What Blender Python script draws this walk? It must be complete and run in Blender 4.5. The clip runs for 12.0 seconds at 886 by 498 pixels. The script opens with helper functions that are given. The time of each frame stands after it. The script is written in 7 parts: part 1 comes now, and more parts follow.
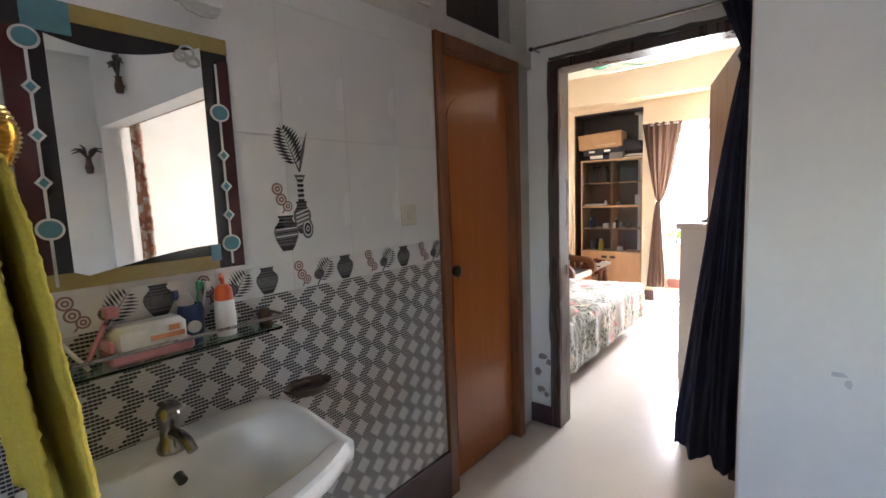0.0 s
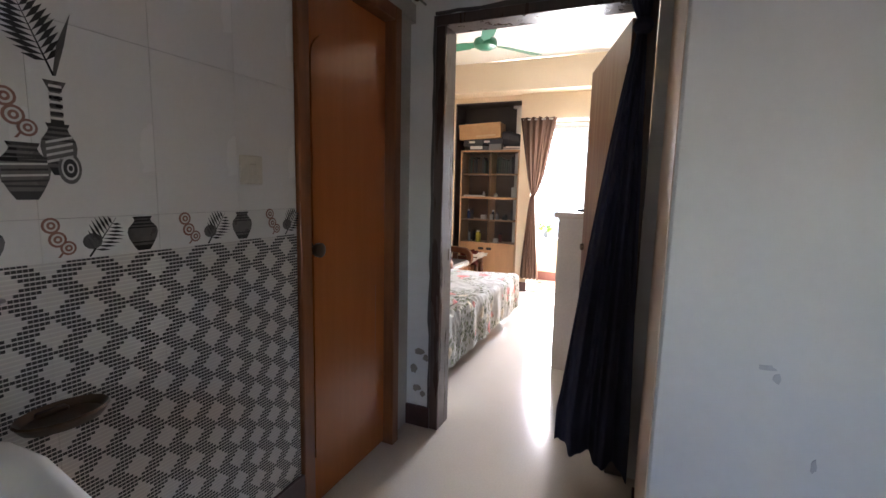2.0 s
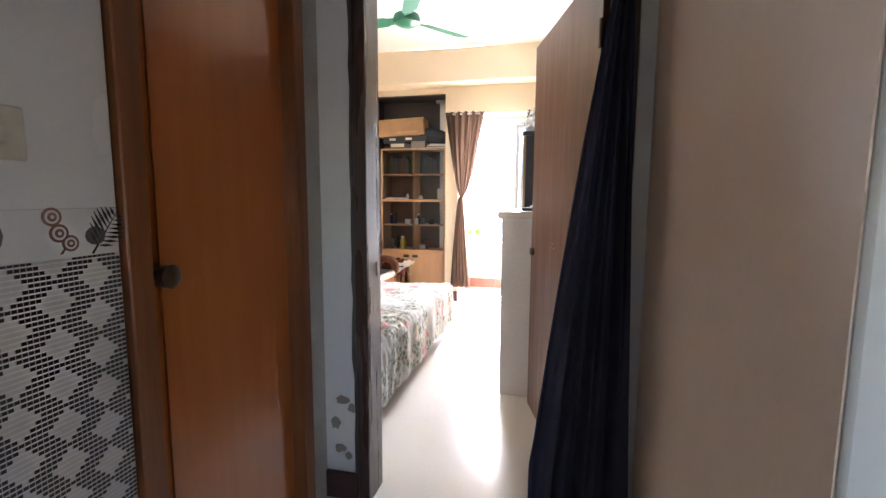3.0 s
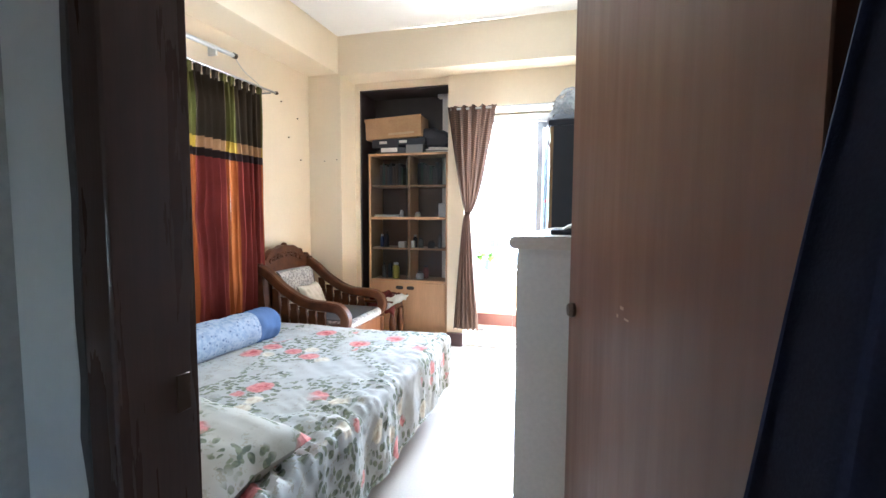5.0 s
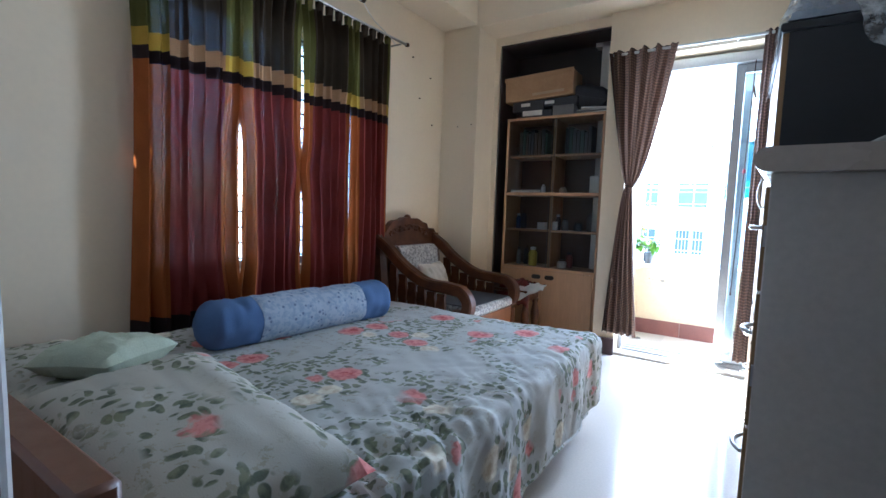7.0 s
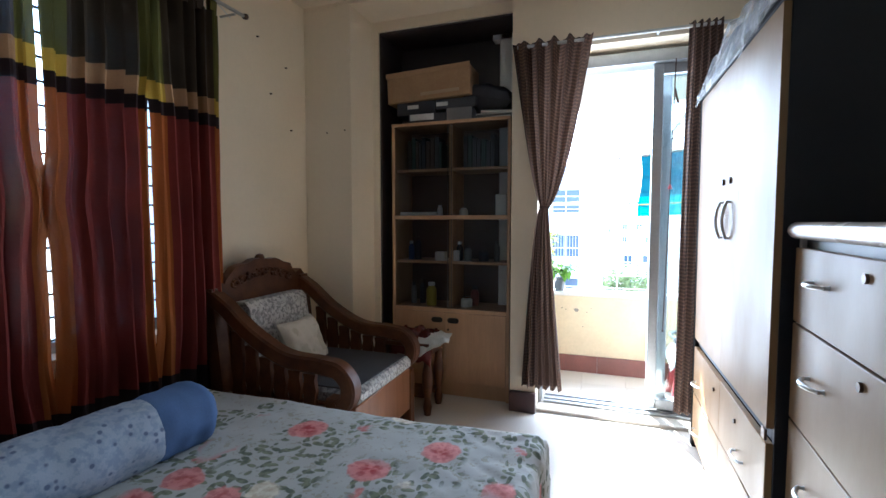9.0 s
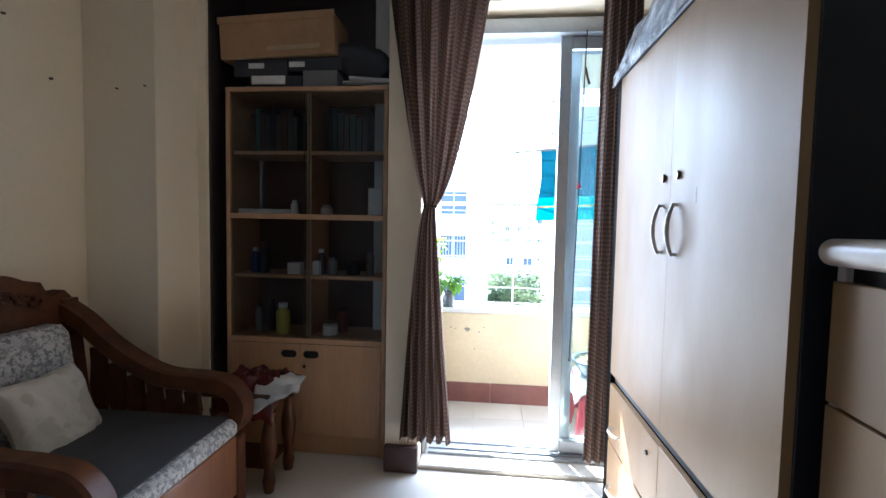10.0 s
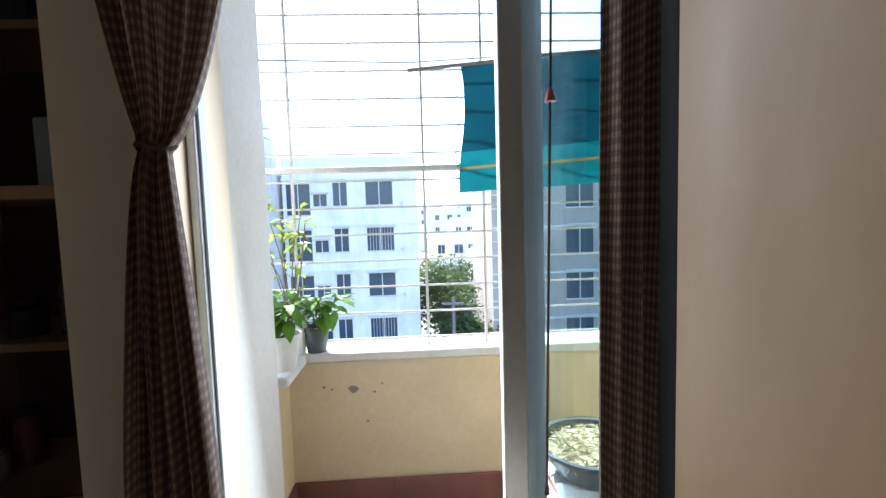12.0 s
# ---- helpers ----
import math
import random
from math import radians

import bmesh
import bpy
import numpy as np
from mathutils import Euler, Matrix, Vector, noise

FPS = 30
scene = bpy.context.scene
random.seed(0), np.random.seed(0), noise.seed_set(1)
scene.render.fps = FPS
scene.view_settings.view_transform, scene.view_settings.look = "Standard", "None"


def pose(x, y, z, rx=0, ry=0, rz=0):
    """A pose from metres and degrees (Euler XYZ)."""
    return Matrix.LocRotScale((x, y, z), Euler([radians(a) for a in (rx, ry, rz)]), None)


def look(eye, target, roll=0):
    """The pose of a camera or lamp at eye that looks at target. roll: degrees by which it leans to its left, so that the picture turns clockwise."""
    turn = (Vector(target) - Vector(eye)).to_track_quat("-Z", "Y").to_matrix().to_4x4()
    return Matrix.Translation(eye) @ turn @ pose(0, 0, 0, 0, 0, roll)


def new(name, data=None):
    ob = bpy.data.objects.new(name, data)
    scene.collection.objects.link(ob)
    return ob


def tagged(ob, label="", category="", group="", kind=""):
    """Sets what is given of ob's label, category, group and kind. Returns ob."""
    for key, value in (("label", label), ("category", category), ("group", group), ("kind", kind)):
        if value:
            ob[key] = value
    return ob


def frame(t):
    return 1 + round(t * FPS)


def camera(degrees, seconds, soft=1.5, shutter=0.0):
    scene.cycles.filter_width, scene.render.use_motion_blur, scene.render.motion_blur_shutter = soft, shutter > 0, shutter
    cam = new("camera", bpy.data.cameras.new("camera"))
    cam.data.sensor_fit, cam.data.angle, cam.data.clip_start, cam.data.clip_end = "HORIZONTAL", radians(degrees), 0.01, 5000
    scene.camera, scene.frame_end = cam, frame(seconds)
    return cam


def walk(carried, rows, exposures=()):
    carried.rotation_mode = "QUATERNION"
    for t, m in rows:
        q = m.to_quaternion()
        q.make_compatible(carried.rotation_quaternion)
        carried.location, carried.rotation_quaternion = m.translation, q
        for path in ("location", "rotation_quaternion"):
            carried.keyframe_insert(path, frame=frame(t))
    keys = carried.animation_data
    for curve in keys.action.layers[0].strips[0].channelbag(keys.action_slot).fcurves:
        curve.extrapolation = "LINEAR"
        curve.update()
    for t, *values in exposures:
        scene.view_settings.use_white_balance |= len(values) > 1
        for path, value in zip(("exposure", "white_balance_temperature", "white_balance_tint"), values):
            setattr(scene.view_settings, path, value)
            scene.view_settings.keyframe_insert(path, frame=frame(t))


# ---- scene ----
cam = camera(88.0, 12.0)

PATH = [
    (0, (0.312, 0.078, 1.44), (-0.938, 1.622, 1.21), -2.2),
    (0.5, (0.327, 0.113, 1.423), (-0.968, 1.622, 1.206), -2.1),
    (1, (0.254, 0.067, 1.382), (-0.678, 1.819, 1.134), 0.5),
    (1.5, (0.208, 0.173, 1.332), (-0.622, 1.973, 1.068), 1.3),
    (2, (0.131, 0.396, 1.326), (-0.664, 2.212, 1.064), 1.3),
    (2.5, (-0.036, 0.637, 1.341), (-0.644, 2.527, 1.098), 0.9),
    (3, (-0.129, 0.915, 1.272), (-0.594, 2.846, 1.041), 0.3),
    (4.8, (-0.227, 1.986, 1.262), (-0.757, 3.908, 1.11), 0.5),
    (5, (-0.241, 2.11, 1.254), (-0.792, 4.026, 1.102), 0.3),
    (5.2, (-0.276, 2.226, 1.222), (-0.848, 4.137, 1.072), 0.2),
    (5.5, (-0.365, 2.428, 1.195), (-0.999, 4.319, 1.047), 0.6),
    (6, (-0.468, 2.606, 1.142), (-1.282, 4.425, 0.971), 0.3),
    (6.5, (-0.393, 2.677, 1.028), (-1.483, 4.344, 0.849), 1.9),
    (8.3, (-0.801, 3.07, 1.175), (-1.859, 4.762, 1.044), 2.8),
    (8.5, (-0.785, 3.198, 1.195), (-1.723, 4.959, 1.06), 1.5),
    (9, (-0.857, 3.472, 1.178), (-1.518, 5.356, 1.061), 0.0),
    (9.5, (-0.958, 3.804, 1.196), (-1.274, 5.776, 1.082), 0.8),
    (10, (-0.926, 4.163, 1.191), (-1.121, 6.15, 1.079), 1.1),
    (10.5, (-0.864, 4.521, 1.192), (-1.006, 6.513, 1.078), 0.8),
    (11, (-0.863, 4.885, 1.201), (-0.847, 6.881, 1.081), 0.7),
    (11.5, (-0.791, 5.218, 1.184), (-0.721, 7.212, 1.044), -0.9),
    (12, (-0.778, 5.465, 1.148), (-0.678, 7.456, 0.993), -1.7),
]
EXPOSURES = [(0, 6.4, 6500, 18), (0.5, 6.55, 6500, 19), (1, 5.75, 6500, 19), (1.5, 5.55, 6500, 20), (2, 5.8, 6500, 20), (2.5, 6.4, 6500, 20), (3.2, 6.15, 6200, 17), (5, 5.95, 5350, 9), (5.5, 5.97, 5100, 9), (6, 5.35, 4950, 8),
             (6.5, 4.9, 4800, 8), (8.5, 3.62, 5150, 9), (9, 3.84, 5200, 9), (9.5, 3.78, 5180, 9), (10.5, 3.5, 5020, 8), (11.2, 3.07, 5120, 7), (12, 2.1, 5700, 7)]
walk(cam, [(t, look(e, g, r)) for t, e, g, r in PATH], EXPOSURES)

# ---- world, sun, large lights ----
SUN_DIR = Vector((-0.38, 1.0, 1.16)).normalized()
world = bpy.data.worlds.new("sky")
scene.world = world
world.use_nodes = True
wn = world.node_tree
sky = wn.nodes.new("ShaderNodeTexSky")
sky.sky_type = "NISHITA"
sky.sun_disc = False
sky.sun_elevation = math.asin(SUN_DIR.z)
sky.sun_rotation = math.atan2(SUN_DIR.x, SUN_DIR.y)
sky.dust_density = 1.5
wn.links.new(sky.outputs[0], wn.nodes["Background"].inputs[0])
wn.nodes["Background"].inputs[1].default_value = 0.15


def sun_lamp():
    data = bpy.data.lights.new("sun", "SUN")
    data.energy, data.angle, data.color = 4.5, radians(0.5), (1.0, 0.95, 0.86)
    ob = new("sun", data)
    ob.matrix_world = look((0, 0, 30), Vector((0, 0, 30)) - SUN_DIR)


def sky_light(name, eye, target, w, h, power, color=(0.93, 0.97, 1.0)):
    data = bpy.data.lights.new(name, "AREA")
    data.shape, data.size, data.size_y, data.energy, data.color = "RECTANGLE", w, h, power, color
    ob = new(name, data)
    ob.matrix_world = look(eye, target)
    return ob


sun_lamp()
sky_light("balcony_daylight", (-0.74, 6.64, 1.15), (-0.80, 5.0, 0.9), 0.72, 1.8, 3.8)
sky_light("window_daylight", (-2.80, 4.45, 1.4), (-1.5, 4.45, 1.1), 1.3, 1.3, 0.8)
# added fill for the hall, set at an unseen opening in the south wall
sky_light("hall_fill_daylight", (1.17, -1.96, 1.48), (1.1, 0.0, 1.2), 0.43, 0.52, 0.02)
sky_light("side_room_daylight", (2.6, 4.34, 1.48), (2.9, 2.4, 1.2), 0.58, 0.72, 0.24, (0.92, 0.97, 1.0))


# ---- materials ----
def nodes_of(name):
    m = bpy.data.materials.new(name)
    m.use_nodes = True
    return m, m.node_tree, m.node_tree.nodes["Principled BSDF"]


def coords(nt, stretch=(1, 1, 1), uv=False):
    tc, mp = nt.nodes.new("ShaderNodeTexCoord"), nt.nodes.new("ShaderNodeMapping")
    nt.links.new(tc.outputs["UV" if uv else "Object"], mp.inputs[0])
    mp.inputs["Scale"].default_value = stretch
    return mp.outputs[0]


def noise_tex(nt, vec, scale, detail=4.0, rough=0.55):
    n = nt.nodes.new("ShaderNodeTexNoise")
    nt.links.new(vec, n.inputs["Vector"])
    n.inputs["Scale"].default_value, n.inputs["Detail"].default_value, n.inputs["Roughness"].default_value = scale, detail, rough
    return n.outputs["Fac"]


def ramp(nt, fac, lo, hi, a=0.0, b=1.0):
    n = nt.nodes.new("ShaderNodeMapRange")
    n.clamp = True
    for key, value in (("From Min", lo), ("From Max", hi), ("To Min", a), ("To Max", b)):
        n.inputs[key].default_value = value
    nt.links.new(fac, n.inputs["Value"])
    return n.outputs[0]


def mix(nt, fac, a, b, blend="MIX"):
    n = nt.nodes.new("ShaderNodeMix")
    n.data_type, n.blend_type = "RGBA", blend
    for socket, value in ((n.inputs[0], fac), (n.inputs[6], a), (n.inputs[7], b)):
        if isinstance(value, (int, float)):
            socket.default_value = value
        elif isinstance(value, tuple):
            socket.default_value = (*value, 1)
        else:
            nt.links.new(value, socket)
    return n.outputs[2]


def calc(nt, op, a, b=0.0, c=0.0):
    n = nt.nodes.new("ShaderNodeMath")
    n.operation = op
    for socket, value in zip(n.inputs, (a, b, c)):
        if isinstance(value, (int, float)):
            socket.default_value = value
        else:
            nt.links.new(value, socket)
    return n.outputs[0]


def bumped(nt, shader, height, strength, distance=0.01):
    n = nt.nodes.new("ShaderNodeBump")
    n.inputs["Strength"].default_value, n.inputs["Distance"].default_value = strength, distance
    nt.links.new(height, n.inputs["Height"])
    nt.links.new(n.outputs[0], shader.inputs["Normal"])


def mat(name, c1, c2=None, rough=0.5, scale=5.0, grain=60.0, bump=0.08, metal=0.0, stretch=(1, 1, 1), rvar=0.12, fine=0.25,
        coat=0.0, vary=0.0, uv=False, spec=0.5):
    """Two-scale surface: broad mottling from c1 to c2, fine grain, uneven gloss and relief."""
    m, nt, bs = nodes_of(name)
    c2 = c2 or tuple(0.82 * v for v in c1)
    vec = coords(nt, stretch, uv)
    broad, small = noise_tex(nt, vec, scale, 5), noise_tex(nt, vec, grain, 3)
    col = mix(nt, ramp(nt, broad, 0.32, 0.7), c1, c2)
    col = mix(nt, ramp(nt, small, 0.3, 0.75, 0.0, fine), col, tuple(0.6 * v for v in c2))
    if vary:
        info = nt.nodes.new("ShaderNodeObjectInfo")
        col = mix(nt, ramp(nt, info.outputs["Random"], 0, 1, 0, vary), col, tuple(0.7 * v for v in c2))
    nt.links.new(col, bs.inputs["Base Color"])
    nt.links.new(ramp(nt, broad, 0.3, 0.7, max(0.02, rough - rvar / 2), min(1.0, rough + rvar / 2)), bs.inputs["Roughness"])
    bs.inputs["Metallic"].default_value = metal
    bs.inputs["Coat Weight"].default_value = coat
    bs.inputs["Specular IOR Level"].default_value = spec
    if bump:
        bumped(nt, bs, small, bump, 0.004)
    return m


def cloth(name, c1, c2=None, glow=0.0, weave=260.0, rough=0.9, uv=False, scale=4.0, sheer=0.0):
    """Woven cloth; glow: how much light is scattered through it from behind; sheer: the share of open weave."""
    m = mat(name, c1, c2, rough, scale, weave, 0.25, uv=uv, fine=0.35, spec=0.2)
    if glow:
        nt = m.node_tree
        bs = nt.nodes["Principled BSDF"]
        tr, add = nt.nodes.new("ShaderNodeBsdfTranslucent"), nt.nodes.new("ShaderNodeMixShader")
        src = bs.inputs["Base Color"].links[0].from_socket
        nt.links.new(src, tr.inputs[0])
        add.inputs[0].default_value = glow
        nt.links.new(bs.outputs[0], add.inputs[1])
        nt.links.new(tr.outputs[0], add.inputs[2])
        out = add.outputs[0]
        if sheer:
            gap, veil = nt.nodes.new("ShaderNodeBsdfTransparent"), nt.nodes.new("ShaderNodeMixShader")
            veil.inputs[0].default_value = sheer
            nt.links.new(out, veil.inputs[1])
            nt.links.new(gap.outputs[0], veil.inputs[2])
            out = veil.outputs[0]
        nt.links.new(out, nt.nodes["Material Output"].inputs[0])
    return m


def wood(name, c1, c2, rough=0.4, stretch=(9, 9, 0.7), coat=0.0, scale=3.0):
    return mat(name, c1, c2, rough, scale, 26, 0.06, stretch=stretch, coat=coat, fine=0.3)


def mosaic(name):
    """Printed tile: a lattice of pale diamonds in rows of small dark dots."""
    m, nt, bs = nodes_of(name)
    sep = nt.nodes.new("ShaderNodeSeparateXYZ")
    nt.links.new(coords(nt), sep.inputs[0])
    P, N = 0.0765, 8
    cell = P / N
    y, z = calc(nt, "DIVIDE", sep.outputs[1], cell), calc(nt, "DIVIDE", sep.outputs[2], cell)
    yq, zq = calc(nt, "FLOOR", y), calc(nt, "FLOOR", z)
    h = calc(nt, "DIVIDE", yq, 2 * N)
    v = calc(nt, "DIVIDE", zq, N)
    p, q = calc(nt, "ADD", h, v), calc(nt, "SUBTRACT", h, v)
    fp = calc(nt, "SUBTRACT", calc(nt, "FRACT", calc(nt, "ADD", p, 100.5)), 0.5)
    fq = calc(nt, "SUBTRACT", calc(nt, "FRACT", calc(nt, "ADD", q, 100.5)), 0.5)
    dy = calc(nt, "ABSOLUTE", calc(nt, "MULTIPLY", calc(nt, "ADD", fp, fq), P / 0.0385))
    dz = calc(nt, "ABSOLUTE", calc(nt, "MULTIPLY", calc(nt, "SUBTRACT", fp, fq), P / 2 / 0.036))
    band = calc(nt, "GREATER_THAN", calc(nt, "ADD", dy, dz), 0.95)
    fy, fz = calc(nt, "FRACT", calc(nt, "ADD", y, 900.0)), calc(nt, "FRACT", calc(nt, "ADD", z, 900.0))
    row = calc(nt, "GREATER_THAN", fz, 0.30)
    dot = calc(nt, "MULTIPLY", row, ramp(nt, calc(nt, "GREATER_THAN", fy, 0.16), 0, 1, 0.45, 1.0))
    vec = coords(nt)
    wear = noise_tex(nt, vec, 7, 5)
    base = mix(nt, ramp(nt, wear, 0.3, 0.7), (0.60, 0.57, 0.53), (0.52, 0.49, 0.45))
    pale = mix(nt, calc(nt, "MULTIPLY", row, 0.26), base, (0.25, 0.235, 0.22))
    dark = mix(nt, dot, base, (0.022, 0.020, 0.019))
    nt.links.new(mix(nt, band, pale, dark), bs.inputs["Base Color"])
    bs.inputs["Roughness"].default_value = 0.28
    bumped(nt, bs, row, 0.2, 0.0006)
    return m


def floral(name, ground=(0.49, 0.50, 0.475), size=6.0):
    """Cotton print: red roses, pale blooms and grey-green sprays on an off-white ground."""
    m, nt, bs = nodes_of(name)
    vec = coords(nt)
    wob = nt.nodes.new("ShaderNodeTexNoise")
    nt.links.new(vec, wob.inputs["Vector"])
    wob.inputs["Scale"].default_value = 9.0
    warped = nt.nodes.new("ShaderNodeMix")
    warped.data_type = "VECTOR"
    warped.inputs[0].default_value = 0.045
    nt.links.new(vec, warped.inputs[4])
    nt.links.new(wob.outputs["Color"], warped.inputs[5])
    v1 = nt.nodes.new("ShaderNodeTexVoronoi")
    nt.links.new(warped.outputs[1], v1.inputs["Vector"])
    v1.inputs["Scale"].default_value = size
    d, cellcol = v1.outputs["Distance"], v1.outputs["Color"]
    sep = nt.nodes.new("ShaderNodeSeparateColor")
    nt.links.new(cellcol, sep.inputs[0])
    petals = noise_tex(nt, vec, 42, 3)
    broad = noise_tex(nt, vec, 3.2, 4)
    leafn = None
    for stretch, scale in (((1.0, 1.9, 1.0), 21.0), ((1.8, 1.0, 1.0), 24.0)):
        vm = nt.nodes.new("ShaderNodeVectorMath")
        vm.operation = "MULTIPLY"
        nt.links.new(warped.outputs[1], vm.inputs[0])
        vm.inputs[1].default_value = stretch
        vl = nt.nodes.new("ShaderNodeTexVoronoi")
        nt.links.new(vm.outputs[0], vl.inputs["Vector"])
        vl.inputs["Scale"].default_value = scale
        lc = nt.nodes.new("ShaderNodeSeparateColor")
        nt.links.new(vl.outputs["Color"], lc.inputs[0])
        one = calc(nt, "MULTIPLY", ramp(nt, vl.outputs["Distance"], 0.36, 0.43, 1.0, 0.0), calc(nt, "GREATER_THAN", lc.outputs[0], 0.22))
        leafn = one if leafn is None else calc(nt, "MAXIMUM", leafn, one)
    thin = noise_tex(nt, warped.outputs[1], 38, 4, 0.7)
    vine = noise_tex(nt, vec, 2.3, 2, 0.4)
    trail = ramp(nt, calc(nt, "ABSOLUTE", calc(nt, "SUBTRACT", vine, 0.5)), 0.03, 0.11, 1.0, 0.0)
    beside = ramp(nt, calc(nt, "ABSOLUTE", calc(nt, "SUBTRACT", vine, 0.5)), 0.10, 0.135, 1.0, 0.0)
    picked = calc(nt, "MULTIPLY", calc(nt, "GREATER_THAN", sep.outputs[0], 0.25), beside)
    near = calc(nt, "MULTIPLY", ramp(nt, d, 0.40, 0.68, 1.0, 0.0), picked)
    leaf = calc(nt, "MULTIPLY", leafn, ramp(nt, calc(nt, "MAXIMUM", calc(nt, "MULTIPLY", near, 0.8), trail), 0.25, 0.6))
    twig = calc(nt, "MULTIPLY", ramp(nt, thin, 0.56, 0.60), ramp(nt, broad, 0.38, 0.52))
    col = mix(nt, ramp(nt, broad, 0.35, 0.65), ground, tuple(0.93 * g for g in ground))
    col = mix(nt, calc(nt, "MULTIPLY", twig, 0.55), col, (0.30, 0.27, 0.18))
    col = mix(nt, calc(nt, "MULTIPLY", leaf, 0.85), col, mix(nt, ramp(nt, petals, 0.4, 0.6), (0.07, 0.09, 0.055), (0.20, 0.225, 0.13)))
    edge = calc(nt, "ADD", d, calc(nt, "MULTIPLY", petals, 0.16))
    red = calc(nt, "MULTIPLY", calc(nt, "GREATER_THAN", sep.outputs[0], 0.50), beside)
    rose = calc(nt, "MULTIPLY", ramp(nt, edge, 0.42, 0.46, 1.0, 0.0), red)
    rcol = mix(nt, ramp(nt, petals, 0.42, 0.56), (0.42, 0.035, 0.045), (0.66, 0.20, 0.19))
    rcol = mix(nt, ramp(nt, d, 0.10, 0.32, 0.0, 0.45), rcol, (0.74, 0.40, 0.36))
    col = mix(nt, calc(nt, "MULTIPLY", rose, 0.92), col, rcol)
    pale = calc(nt, "MULTIPLY", ramp(nt, edge, 0.32, 0.37, 1.0, 0.0), calc(nt, "MULTIPLY", picked, calc(nt, "LESS_THAN", sep.outputs[0], 0.46)))
    col = mix(nt, calc(nt, "MULTIPLY", pale, 0.85), col, mix(nt, ramp(nt, petals, 0.40, 0.60), (0.80, 0.76, 0.62), (0.60, 0.50, 0.36)))
    nt.links.new(col, bs.inputs["Base Color"])
    bs.inputs["Roughness"].default_value = 0.85
    bs.inputs["Specular IOR Level"].default_value = 0.25
    bumped(nt, bs, noise_tex(nt, vec, 300, 2), 0.2, 0.002)
    return m


def plaid(name):
    """Brown curtain cloth woven in small checks."""
    m, nt, bs = nodes_of(name)
    sep = nt.nodes.new("ShaderNodeSeparateXYZ")
    nt.links.new(coords(nt, uv=True), sep.inputs[0])
    a = calc(nt, "GREATER_THAN", calc(nt, "FRACT", calc(nt, "MULTIPLY", sep.outputs[0], 60.0)), 0.55)
    b = calc(nt, "GREATER_THAN", calc(nt, "FRACT", calc(nt, "MULTIPLY", sep.outputs[1], 105.0)), 0.55)
    c = calc(nt, "MULTIPLY", a, b)
    col = mix(nt, a, (0.055, 0.032, 0.025), (0.105, 0.062, 0.045))
    col = mix(nt, b, col, (0.085, 0.050, 0.036))
    col = mix(nt, c, col, (0.21, 0.125, 0.082))
    nt.links.new(col, bs.inputs["Base Color"])
    bs.inputs["Roughness"].default_value = 0.8
    tr, sh = nt.nodes.new("ShaderNodeBsdfTranslucent"), nt.nodes.new("ShaderNodeMixShader")
    nt.links.new(col, tr.inputs[0])
    sh.inputs[0].default_value = 0.2
    nt.links.new(bs.outputs[0], sh.inputs[1])
    nt.links.new(tr.outputs[0], sh.inputs[2])
    nt.links.new(sh.outputs[0], nt.nodes["Material Output"].inputs[0])
    return m


def printed(name, pal, scale, rough=0.85, glow=0.0):
    """Cloth printed in irregular patches of the colours in pal."""
    m, nt, bs = nodes_of(name)
    vec = coords(nt)
    col = pal[0]
    for i, c in enumerate(pal[1:]):
        n = noise_tex(nt, vec, scale * (1 + 0.45 * i), 4, 0.6)
        col = mix(nt, ramp(nt, n, 0.52, 0.56), col, c)
    nt.links.new(col, bs.inputs["Base Color"])
    bs.inputs["Roughness"].default_value = rough
    bumped(nt, bs, noise_tex(nt, vec, 220, 2), 0.2, 0.002)
    return m


def glassy(name, tint=(0.95, 0.98, 0.97), rough=0.0, ior=1.45):
    m, nt, bs = nodes_of(name)
    bs.inputs["Base Color"].default_value = (*tint, 1)
    bs.inputs["Transmission Weight"].default_value = 1.0
    bs.inputs["Roughness"].default_value = rough
    bs.inputs["IOR"].default_value = ior
    return m


def pane_glass(name, tint=(0.9, 0.95, 0.95), gloss=0.1, ior=1.45):
    """Thin window glass: mostly clear, with a mirror's share at a slant."""
    m, nt, bs = nodes_of(name)
    tr, gl, sh, fr = (nt.nodes.new(k) for k in ("ShaderNodeBsdfTransparent", "ShaderNodeBsdfGlossy", "ShaderNodeMixShader", "ShaderNodeFresnel"))
    tr.inputs[0].default_value = (*tint, 1)
    gl.inputs["Roughness"].default_value = 0.02
    fr.inputs["IOR"].default_value = ior
    nt.links.new(ramp(nt, fr.outputs[0], 0, 1, gloss * 0.4, 1.0), sh.inputs[0])
    nt.links.new(tr.outputs[0], sh.inputs[1])
    nt.links.new(gl.outputs[0], sh.inputs[2])
    nt.links.new(sh.outputs[0], nt.nodes["Material Output"].inputs[0])
    return m


